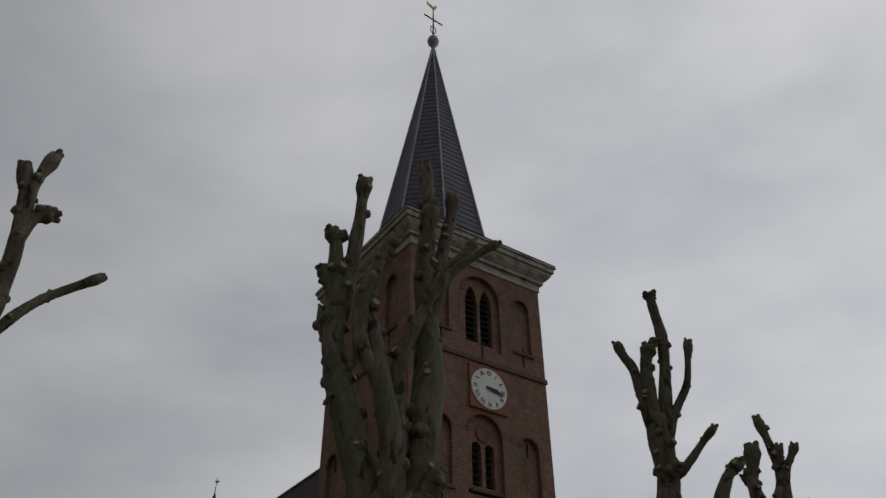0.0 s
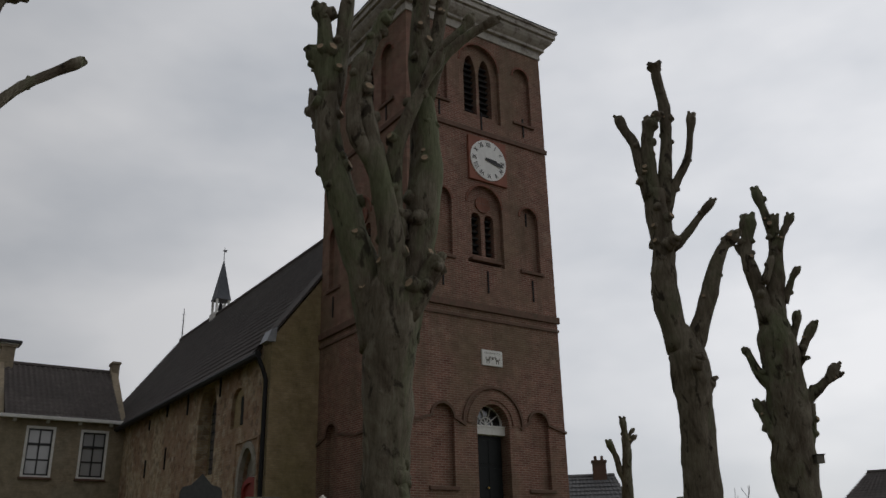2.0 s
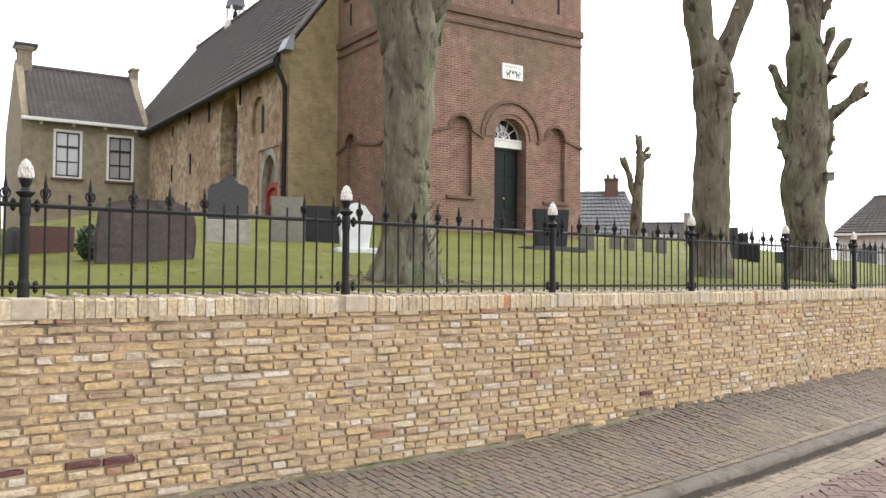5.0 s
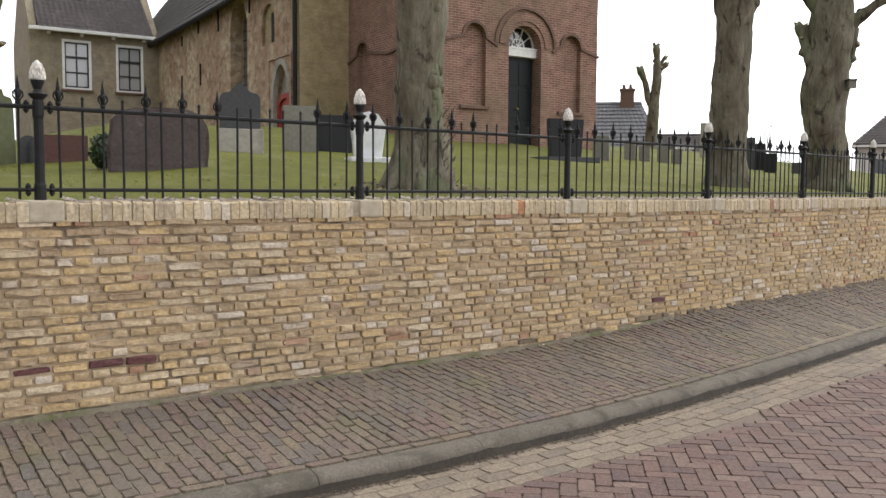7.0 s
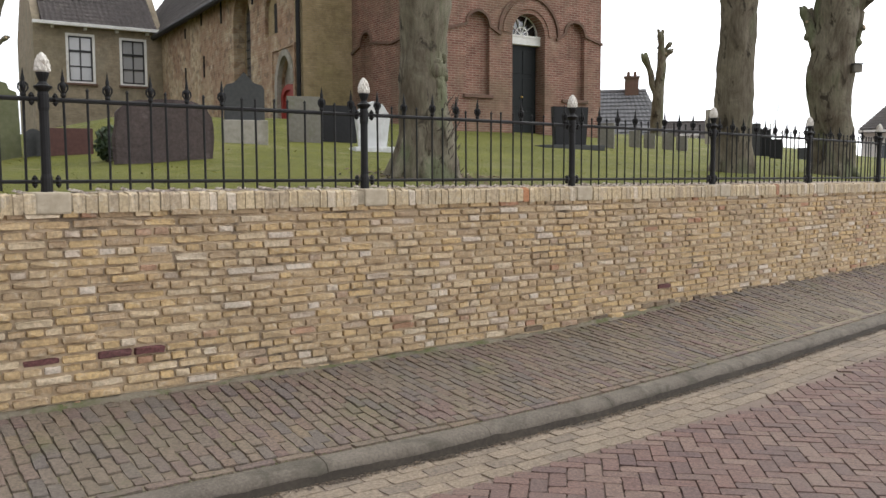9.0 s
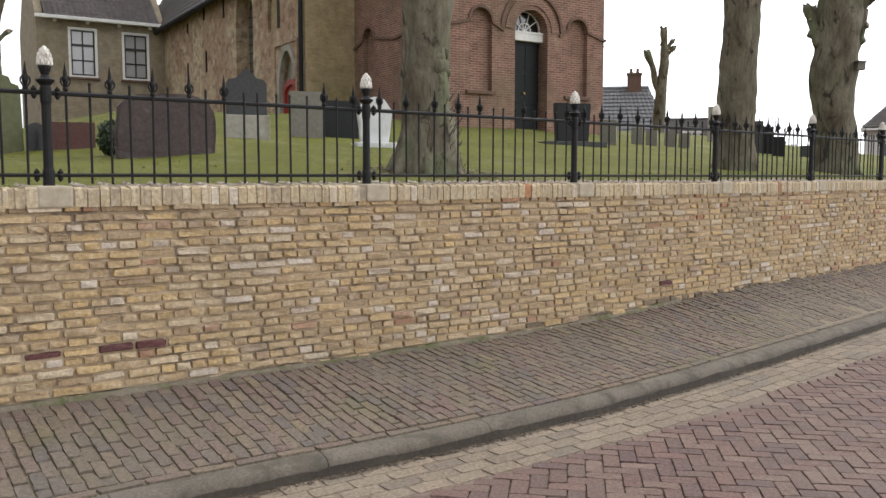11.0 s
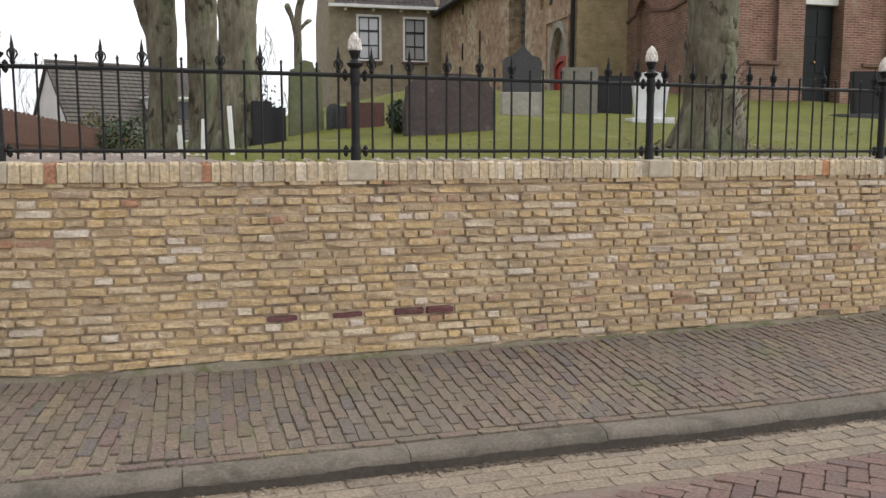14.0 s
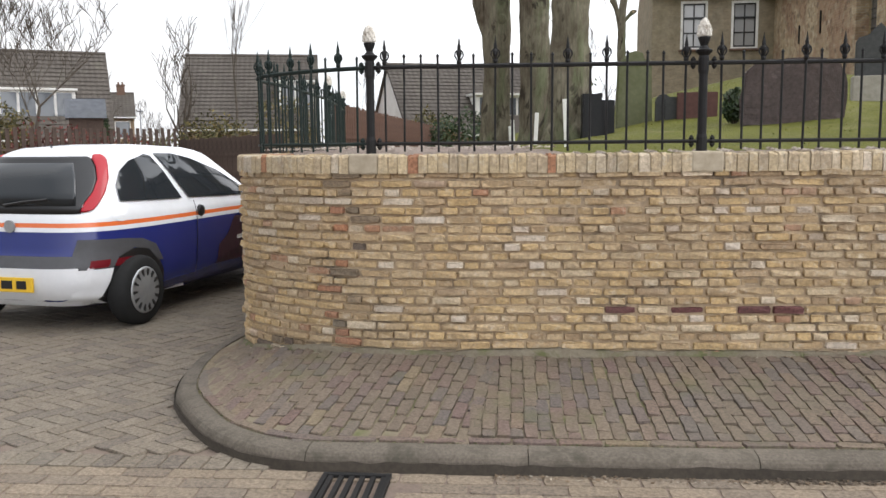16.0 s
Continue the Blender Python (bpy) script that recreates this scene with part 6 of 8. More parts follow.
def corner_strip(rows_, lift, cols=6):
    """A strip round the body's rear corner: rows of height and the two angles between which it runs."""
    bm = B()
    grid = [[bm.verts.new(skin(z, radians(a + (b - a) * k / cols), lift)) for k in range(cols + 1)] for z, a, b in rows_]
    for p, q in zip(grid, grid[1:]):
        for k in range(cols):
            bm.faces.new((p[k], p[k + 1], q[k + 1], q[k]))
    ex = bmesh.ops.extrude_face_region(bm, geom=bm.faces[:])
    for g in ex["geom"]:
        if isinstance(g, bmesh.types.BMVert):
            g.co.x, g.co.y = g.co.x + 0.02, g.co.y * 0.97
    bmesh.ops.recalc_face_normals(bm, faces=bm.faces[:])
    return bm


def car_band(z0, z1, lift=0.0, n=44, rows=8, keep=None):
    """The body's skin between two heights."""
    bm = B()
    rings = []
    for j in range(rows + 1):
        z = z0 + (z1 - z0) * j / rows
        x0, x1, w = level(z)
        ring = []
        for k in range(n):
            a = 2 * math.pi * k / n
            c, s_ = math.cos(a), math.sin(a)
            ring.append(bm.verts.new(skin(z, a, lift)))
        rings.append(ring)
    for a, b in zip(rings, rings[1:]):
        for k in range(n):
            bm.faces.new((a[k], a[(k + 1) % n], b[(k + 1) % n], b[k]))
    return bm, rings


def car_panel(poly, where, lift=0.006, thick=0.012):
    """A panel of the skin: where 'right' takes (x, z), 'rear' takes (y, z)."""
    bm = B()
    loop = []
    for (a, b), (c, d) in zip(poly, poly[1:] + poly[:1]):
        for k in range(4):
            loop.append((a + (c - a) * k / 4, b + (d - b) * k / 4))
    vs = [bm.verts.new((u, 0, v)) for u, v in loop]
    es = [bm.edges.new((vs[i], vs[(i + 1) % len(vs)])) for i in range(len(vs))]
    bmesh.ops.triangle_fill(bm, edges=es, use_beauty=True, normal=(0, -1, 0))
    bmesh.ops.subdivide_edges(bm, edges=bm.edges[:], cuts=2, use_grid_fill=True)
    for v in bm.verts:
        u, z = v.co.x, v.co.z
        v.co = Vector((u, -side_y(u, z) - lift, z)) if where == "right" else Vector((u, side_y(u, z) + lift, z)) if where == "left" else Vector((rear_x(u, z) - lift, u, z))
    bmesh.ops.recalc_face_normals(bm, faces=bm.faces[:])
    return bm


def gloss(name, c, rough=0.25, spec=0.5):
    m, n, l, b = nodes_of(name, rough, 0, spec)
    b.inputs["Base Color"].default_value = (*c, 1)
    b.inputs["Coat Weight"].default_value, b.inputs["Coat Roughness"].default_value = 0.5, 0.06
    v = coords(n, l)
    k = noise_of(n, l, v, 3.0, 5.0, 0.7)
    l.new(ramp_of(n, l, k, [(0.3, tuple(x * 0.88 for x in c)), (0.7, c)]), b.inputs["Base Color"])
    return m


M_CARWHITE, M_CARBLUE, M_CARORANGE = gloss("car_white", (0.74, 0.75, 0.77)), gloss("car_blue", (0.012, 0.022, 0.16)), gloss("car_orange", (0.75, 0.16, 0.04))
M_CARGREY, M_CARGLASS, M_LAMP = plain("car_grey_plastic", (0.06, 0.06, 0.065), 0.6), glass_of("car_glass", (0.018, 0.021, 0.024), 0.05, 0.0, 0.45), gloss("lamp_red", (0.36, 0.006, 0.016), 0.45, 0.15)
M_TYRE, M_HUB, M_PLATE = plain("tyre_rubber", (0.018, 0.018, 0.018), 0.85, 0, 0.2), plain("wheel_trim_silver", (0.36, 0.37, 0.38), 0.4, 0.6), plain("plate_yellow", (0.72, 0.45, 0.03), 0.5)
M_REFLECTOR = gloss("reflector_red", (0.13, 0.004, 0.01), 0.4, 0.2)
h = Vector((-0.44, 0.898))
car = thing("hatchback_car", pose(-7.15, 2.46, 0.028, 0, 0, math.degrees(math.atan2(h.y, h.x))), "parked white and blue hatchback car with an orange stripe", "car")
bm, rings = car_band(0.865, 1.48, 0, 72, 20)
bm.faces.new(rings[-1])
part("upper_body", bm, M_CARWHITE, car, "glossy white upper body", smooth=True)
part("stripe", car_band(0.83, 0.865, 0, 72, 2)[0], M_CARORANGE, car, "orange stripe", smooth=True)
part("pinstripe", car_band(0.795, 0.83, 0, 72, 1)[0], M_CARWHITE, car, smooth=True)
part("lower_body", car_band(0.56, 0.795, 0, 72, 6)[0], M_CARBLUE, car, "dark blue lower body", smooth=True)
bm, rings = car_band(0.19, 0.56, 0, 72, 6)
bm.faces.new(rings[0][::-1])
part("sill_panel", bm, M_CARBLUE, car, smooth=True)
bonnet = part("bonnet_fill", box(B(), 2.2, 3.3, -0.7, 0.7, 0.8, 0.9, 0.03), M_CARWHITE, car)
# rear: window, bumper, moulding, lamps, plate
tail = part("tailgate", corner_strip([(0.935, 154, 206), (1.0, 152, 208), (1.05, 147, 213), (1.1, 142, 218), (1.2, 138, 222), (1.3, 139, 221), (1.36, 143, 217), (1.38, 147, 213)], 0.004, 24), M_BLACK, car, smooth=True)
part("rear_window", corner_strip([(1.0, 157, 203), (1.1, 156, 204), (1.2, 156, 204), (1.33, 158, 202)], 0.01, 20), M_CARGLASS, tail, smooth=True)
part("wiper", tube(B(), [(0.12, 0.1, 1.0), (0.1, -0.1, 1.03), (0.12, -0.32, 1.05)], [0.012, 0.01, 0.008], 6), M_BLACK, tail)
part("moulding", car_panel([(-0.8, 0.52), (0.8, 0.52), (0.8, 0.61), (-0.8, 0.61)], "rear", 0.012), M_CARGREY, car, "dark grey bumper strip", smooth=True)
part("bumper", car_panel([(-0.74, 0.2), (0.74, 0.2), (0.81, 0.52), (-0.81, 0.52)], "rear", 0.02), M_CARWHITE, car, "white rear bumper", smooth=True)
part("bumper_corner", car_panel([(0.1, 0.2), (0.21, 0.2), (0.3, 0.5), (0.02, 0.5)], "right", 0.012), M_CARWHITE, car, smooth=True)
part("moulding_corner", car_panel([(0.06, 0.5), (0.3, 0.5), (0.36, 0.58), (0.52, 0.64), (0.68, 0.61), (0.8, 0.5), (0.87, 0.5), (0.78, 0.64), (0.62, 0.705), (0.42, 0.725), (0.12, 0.735)], "right", 0.008), M_CARGREY, car, smooth=True)
for sgn in (-1, 1):
    strip_rows = [(0.95, 206, 211), (0.97, 207, 217), (1.02, 210, 222), (1.1, 217, 227), (1.2, 221, 230), (1.3, 220, 230), (1.36, 217, 229), (1.39, 217, 226), (1.4, 219, 223)]
    part("tail_lamp", corner_strip([(z, a if sgn < 0 else 360 - b, b if sgn < 0 else 360 - a) for z, a, b in strip_rows], 0.014), M_LAMP, car, "tall red tail lamp", smooth=True)
part("reflector", car_panel([(-0.8, 0.51), (-0.66, 0.51), (-0.66, 0.57), (-0.8, 0.57)], "rear", 0.02), M_REFLECTOR, car, "dark red reflector")
plate = part("number_plate", box(B(), -0.035, -0.02, -0.26, 0.26, 0.335, 0.45, 0.004), M_PLATE, car, "yellow plate with black bars")
for y0, y1 in ((-0.2, -0.11), (-0.07, 0.03), (0.07, 0.2)):
    part("plate_bar", box(B(), -0.039, -0.034, y0, y1, 0.36, 0.425), M_BLACK, plate)
badge = part("badge", lathe(B(), [(0.05, -0.004), (0.05, 0.008)], 16), M_HUB, car, "round silver badge", at=pose(0.06, 0, 0.84, 0, -90, 0))
# right side windows, door, handle, wheel arch
part("quarter_window", car_panel([(0.46, 1.02), (1.25, 1.0), (1.12, 1.26), (1.04, 1.38), (0.98, 1.395), (0.75, 1.34), (0.6, 1.26), (0.5, 1.15)], "right", 0.016), M_CARGLASS, car, "dark rear side window", smooth=True)
part("door_window", car_panel([(1.37, 1.0), (2.46, 0.97), (2.44, 1.06), (2.05, 1.23), (1.65, 1.345), (1.38, 1.395), (1.12, 1.4)], "right", 0.016), M_CARGLASS, car, "dark door window", smooth=True)
part("door_window", car_panel([(1.37, 1.0), (2.46, 0.97), (2.44, 1.06), (2.05, 1.23), (1.65, 1.345), (1.38, 1.395), (1.12, 1.4)], "left", 0.016), M_CARGLASS, car, smooth=True)
part("quarter_window", car_panel([(0.46, 1.02), (1.25, 1.0), (1.12, 1.26), (1.04, 1.38), (0.98, 1.395), (0.75, 1.34), (0.6, 1.26), (0.5, 1.15)], "left", 0.016), M_CARGLASS, car, smooth=True)
part("door_seam", car_panel([(1.385, 0.3), (1.395, 0.3), (1.44, 0.97), (1.43, 0.97)], "right", 0.003), M_BLACK, car)
part("door_handle", lathe(B(), [(0.055, -0.006), (0.05, 0.02), (0.03, 0.028)], 12), M_BLACK, car, "round black door handle", at=pose(1.5, -side_y(1.5, 0.87), 0.87, 90))
part("fuel_cap", car_panel([(0.42 + 0.085 * math.cos(k * math.pi / 8), 0.935 + 0.075 * math.sin(k * math.pi / 8)) for k in range(16)], "right", 0.005), M_CARWHITE, car)
M_LIVERY = plain("livery_print", (0.05, 0.02, 0.035), 0.4)
part("livery_picture", car_panel([(1.75, 0.34), (2.75, 0.34), (2.75, 0.77), (2.1, 0.77), (1.95, 0.6), (1.8, 0.52)], "right", 0.004), M_LIVERY, car, "dark plum printed picture")
for z_, x_, ln in ((0.7, 2.2, 0.34), (0.62, 2.32, 0.26), (0.54, 2.14, 0.4)):
    part("livery_bar", car_panel([(x_, z_), (x_ + ln, z_), (x_ + ln, z_ + 0.04), (x_, z_ + 0.04)], "right", 0.006), M_CARWHITE, car)
part("mirror", box(B(), 2.42, 2.55, -0.98, -0.84, 0.98, 1.1, 0.03), M_BLACK, car, "black wing mirror")
part("aerial", tube(B(), [(0.62, 0, 1.42), (0.58, 0, 1.46)], [0.012, 0.008], 6), M_BLACK, car)


def slot(bm, a):
    """A long slot in the wheel trim, running outwards."""
    vs = [bm.verts.new((r_ * math.cos(a + d), r_ * math.sin(a + d), z_)) for z_ in (0.0, 0.017) for r_, d in ((0.118, -0.05), (0.175, -0.075), (0.175, 0.075), (0.118, 0.05))]
    for f in ((4, 5, 6, 7), (0, 1, 5, 4), (1, 2, 6, 5), (2, 3, 7, 6), (3, 0, 4, 7)):
        bm.faces.new([vs[i] for i in f])
    return bm


WHEEL_ARCH = [(0.55 + 0.35 * math.cos(math.pi * k / 14), 0.285 + 0.35 * math.sin(math.pi * k / 14)) for k in range(15)]
for x, y in ((0.55, -1), (0.55, 1), (3.11, -1), (3.11, 1)):
    arch_pts = [(p + x - 0.55, z) for p, z in WHEEL_ARCH]
    part("wheel_arch", car_panel([(x - 0.35, 0.2)] + arch_pts[::-1] + [(x + 0.35, 0.2)], "right" if y < 0 else "left", 0.004), M_BLACK, car)
    w_ = part("wheel", lathe(B(), [(0.17, -0.085), (0.26, -0.09), (0.285, -0.06), (0.29, 0.0), (0.285, 0.06), (0.26, 0.09), (0.17, 0.085)], 28), M_TYRE, car, "black tyre with a silver wheel trim", smooth=True, at=pose(x, y * 0.765, 0.285, 90))
    bm = lathe(B(), [(0.19, -0.02), (0.195, 0.0), (0.18, 0.012), (0.15, 0.006), (0.1, 0.02), (0.04, 0.024), (0.02, 0.026)], 28)
    rim = part("wheel_trim", bm, M_HUB, w_, smooth=True, at=Matrix.Translation((0, 0, 0.085 if y < 0 else -0.085)) @ (pose(0, 0, 0) if y < 0 else pose(0, 0, 0, 180)))
    for k in range(14):
        part("trim_slot", slot(B(), 2 * math.pi * k / 14), M_BLACK, w_, at=rim.matrix_basis.copy())

# drain grate in the gutter
gx, gy = -2.79, 2.06
drain = thing("drain_grate", pose(gx, gy, 0.026, 0, 0, 36) @ Matrix.Diagonal((0.76, 0.95, 1, 1)), "cast iron street drain grate in the gutter", "drain")
bm = B()
for x0, x1, y0, y1 in ((-0.2, 0.2, -0.2, -0.17), (-0.2, 0.2, 0.17, 0.2), (-0.2, -0.17, -0.17, 0.17), (0.17, 0.2, -0.17, 0.17)):
    box(bm, x0, x1, y0, y1, -0.04, 0.012, 0.004)
part("frame", bm, M_IRON, drain)
for k in range(6):
    part("grate_bar", box(B(), -0.165 + 0.062 * k, -0.135 + 0.062 * k, -0.17, 0.17, -0.03, 0.008, 0.004), M_IRON, drain)
# near-black plate in place of the unlit depth below the grate
part("sump", box(B(), -0.17, 0.17, -0.17, 0.17, -0.017, -0.012), M_VOID, drain)


# ---- houses beyond ----
M_BRICKFAR = brickwork("far_brick", (0.26, 0.18, 0.11), (0.33, 0.23, 0.15), (0.3, 0.26, 0.2), 0.22, 0.065)
M_BOARD = surface("dark_board", (0.05, 0.035, 0.028), (0.1, 0.07, 0.055), 9, 1, 0.85)
M_FENCE = surface("brown_board", (0.085, 0.042, 0.03), (0.15, 0.078, 0.055), 9, 1, 0.85)


def spot(azimuth, dist, z=0.0):
    a = radians(azimuth)
    return dist * math.sin(a), dist * math.cos(a), z


def house_far(x, y, turn, length, depth, eave, ridge, tile, label, wall=None, windows=(), dormers=(), gable_mat=None, hip=0.0, base=0.0, chimney=None):
    """Ridge along its own x; its front looks to -y. windows: (x, z, w, h); dormers: (x, w, z0, z1)."""
    th = thing("house", pose(x, y, base, 0, 0, turn), label, "house")
    wall = wall or M_BRICKFAR
    L2, D2 = length / 2, depth / 2
    holes = [rect(a - w / 2, a + w / 2, b, b + hh) for a, b, w, hh in windows]
    part("front_wall", panel(B(), rect(-L2, L2, -0.3, eave), holes, -D2, -D2 + 0.25), wall, th)
    part("back_wall", box(B(), -L2, L2, D2 - 0.25, D2, -0.3, eave), wall, th)
    for x0 in (-L2, L2 - 0.25):
        top = [(D2 - 0.25, eave), (0, ridge - 0.1), (-D2 + 0.25, eave)] if not hip else [(D2 - 0.25, eave), (-D2 + 0.25, eave)]
        part("gable", turned_left(prism(B(), [(-D2 + 0.25, -0.3), (D2 - 0.25, -0.3)] + top, x0, x0 + 0.25)), gable_mat or wall, th)
    sl = (ridge - eave) / D2
    o = 0.4
    rl = L2 + 0.15 - hip
    bm = B()
    a = [bm.verts.new(p) for p in ((-L2 - 0.15, -D2 - o, eave - o * sl), (L2 + 0.15, -D2 - o, eave - o * sl), (rl, 0, ridge), (-rl, 0, ridge))]
    b = [bm.verts.new(p) for p in ((L2 + 0.15, D2 + o, eave - o * sl), (-L2 - 0.15, D2 + o, eave - o * sl))]
    bm.faces.new(a)
    bm.faces.new((b[0], b[1], a[3], a[2]))
    if hip:
        bm.faces.new((a[1], b[0], a[2]))
        bm.faces.new((b[1], a[0], a[3]))
    bmesh.ops.recalc_face_normals(bm, faces=bm.faces[:])
    ex = bmesh.ops.extrude_face_region(bm, geom=bm.faces[:])
    bmesh.ops.translate(bm, vec=(0, 0, -0.16), verts=[g for g in ex["geom"] if isinstance(g, bmesh.types.BMVert)])
    rf_ = part("roof", bm, tile, th)
    part("tile_cover", tiled(B(), (-L2 - 0.15, -D2 - o, eave - o * sl + 0.02), (L2 + 0.15, -D2 - o, eave - o * sl + 0.02), (rl, 0, ridge + 0.02), (-rl, 0, ridge + 0.02), 0.3, 0.34, 0.025, 0.045), tile, rf_)["kind"] = "stuff"
    part("ridge_capping", tube(B(), [(-rl, 0, ridge + 0.02), (rl, 0, ridge + 0.02)], [0.13, 0.13], 6), tile, rf_)
    part("gutter", box(B(), -L2 - 0.15, L2 + 0.15, -D2 - o - 0.1, -D2 - o, eave - o * sl - 0.12, eave - o * sl), M_WHITE, th)
    for (a_, b_, w, hh), hole in zip(windows, holes):
        win = part("window", panel(B(), hole, [rect(a_ - w / 2 + 0.08, a_ + w / 2 - 0.08, b_ + 0.08, b_ + hh - 0.08)], -D2 + 0.02, -D2 + 0.12), M_WHITE, th, "white framed window")
        part("pane", box(B(), a_ - w / 2 + 0.05, a_ + w / 2 - 0.05, -D2 + 0.07, -D2 + 0.09, b_ + 0.05, b_ + hh - 0.05), M_GLASS, win)
    for a_, w, z0, z1 in dormers:
        yb = -D2 + (z0 - eave) / sl
        d_ = part("dormer", box(B(), a_ - w / 2, a_ + w / 2, yb + 0.1, yb + 1.8, z0 - 0.1, z1, 0.02), M_WHITE, th, "white dormer with a row of windows")
        part("dormer_roof", box(B(), a_ - w / 2 - 0.12, a_ + w / 2 + 0.12, yb - 0.08, yb + 1.9, z1, z1 + 0.12), M_WHITE, d_)
        cnt = max(2, round(w / 1.1))
        for k in range(cnt):
            xa = a_ - w / 2 + 0.12 + (w - 0.24) * k / cnt
            xb = a_ - w / 2 + 0.12 + (w - 0.24) * (k + 1) / cnt
            part("pane", box(B(), xa + 0.07, xb - 0.07, yb + 0.07, yb + 0.095, z0 + 0.15, z1 - 0.12), M_GLASS, d_)
    if chimney is not None:
        bm = box(box(B(), chimney - 0.35, chimney + 0.35, -0.3, 0.3, ridge - 0.6, ridge + 0.7), chimney - 0.4, chimney + 0.4, -0.35, 0.35, ridge + 0.7, ridge + 0.8)
        for k in (-0.17, 0.17):
            lathe(bm, [(0.09, ridge + 0.8), (0.07, ridge + 1.05)], 8, chimney + k, 0)
        part("chimney", bm, M_DARKTRIM, th)
    return th


x, y, _ = spot(-67.4, 55)
house_far(x, y, 66.4, 8.6, 8, 2.5, 7.05, M_TILEBROWN, "brown tiled bungalow with a white dormer beyond the car", dormers=[(0.6, 3.9, 3.15, 4.7)], windows=[(-2.0, 0.8, 1.6, 1.2), (1.5, 0.8, 1.6, 1.2)])
x, y, _ = spot(-53.9, 54)
house_far(x, y, 50, 7.6, 9, 2.9, 7.02, M_TILEBROWN, "brown tiled house with a broad roof beyond the side street", windows=[(0.5, 0.6, 2.2, 1.4)], dormers=[(2.6, 2.0, 3.6, 5.2)], gable_mat=M_FENCE)
x, y, _ = spot(-40.2, 50)
house_far(x, y, 58, 8.8, 9, 2.4, 6.05, M_TILEBROWN, "low house with a white gable and dark tiled roof", dormers=[(1.4, 3.6, 3.0, 4.2)], gable_mat=M_WHITE)
x, y, _ = spot(-61.9, 82)
house_far(x, y, 62, 1.9, 6, 4.5, 6.4, M_TILEBROWN, "small far house with a white window", windows=[(0.0, 2.4, 1.3, 1.5)], chimney=0.0)
x, y, _ = spot(8.6, 46)
house_far(x, y, -8, 6.0, 7, 3.0, 6.0, M_GREYTILE, "slate-grey hipped house beside the church tower", hip=1.3, chimney=1.1, windows=[(1.0, 1.2, 1.0, 1.4)])
x, y, _ = spot(13.3, 60)
house_far(x, y, -12, 3.6, 7, 2.9, 5.2, M_TILE, "low dark tiled house behind the churchyard", windows=[(0.5, 1.0, 1.0, 1.2)], dormers=[(0.3, 1.0, 3.3, 4.2)])
x, y, _ = spot(27.0, 52)
house_far(x, y, -30, 5.2, 7, 4.1, 6.0, M_TILE, "white rendered house with a dark roof behind the trees", wall=M_WHITE, hip=1.6, chimney=0.5, windows=[(-1.2, 1.4, 1.1, 1.8), (1.0, 1.4, 1.1, 1.8)])


# ---- garden fences and hedges ----
def board_fence(name, a, b, top0, top1, mat, label, board=0.16, gap=0.02, posts=True):
    a, b = Vector(a), Vector(b)
    f_ = thing(name, pose(0, 0, 0), label, "fence")
    count = min(170, int((b - a).length / (board + gap)))
    t = (b - a).normalized()
    for k in range(count):
        e = k / count
        q = a.lerp(b, e)
        zt = top0 + (top1 - top0) * e + 0.02 * math.sin(k * 2.7)
        bm = box(B(), -board / 2, board / 2, -0.012, 0.012, -0.06, zt)
        part("board", bm, mat, f_, at=pose(q.x, q.y, 0, 0, 0, math.degrees(math.atan2(t.y, t.x))))
    for e in (0.25, 0.75):
        p0, p1 = Vector((a.x, a.y, top0 * e)), Vector((b.x, b.y, top1 * e))
        part("rail", tube(B(), [p0, p1], [0.04, 0.04], 4), mat, f_)
    return f_


board_fence("garden_fence", spot(-49.6, 14.5)[:2], spot(-40.0, 38)[:2], 2.2, 2.0, M_FENCE, "reddish brown board fence along the side street")
board_fence("garden_fence", spot(-74, 21)[:2], spot(-59, 24)[:2], 1.95, 2.0, M_BOARD, "dark slatted garden fence behind the car", 0.09, 0.09)
board_fence("garden_fence", spot(-59, 24)[:2], spot(-52.5, 20)[:2], 1.7, 1.8, M_BOARD, "black board fence between gardens", 0.2, 0.01)
M_REDBLOOM = pieces_mat("reddish_shrub", [(0, (0.12, 0.03, 0.03)), (0.6, (0.2, 0.06, 0.05)), (0.95, (0.1, 0.08, 0.05))], grain=6, amount=0.2)
M_OLIVE = pieces_mat("olive_shrub", [(0, (0.06, 0.06, 0.025)), (0.6, (0.12, 0.11, 0.05)), (0.95, (0.2, 0.15, 0.05))], grain=6, amount=0.2)
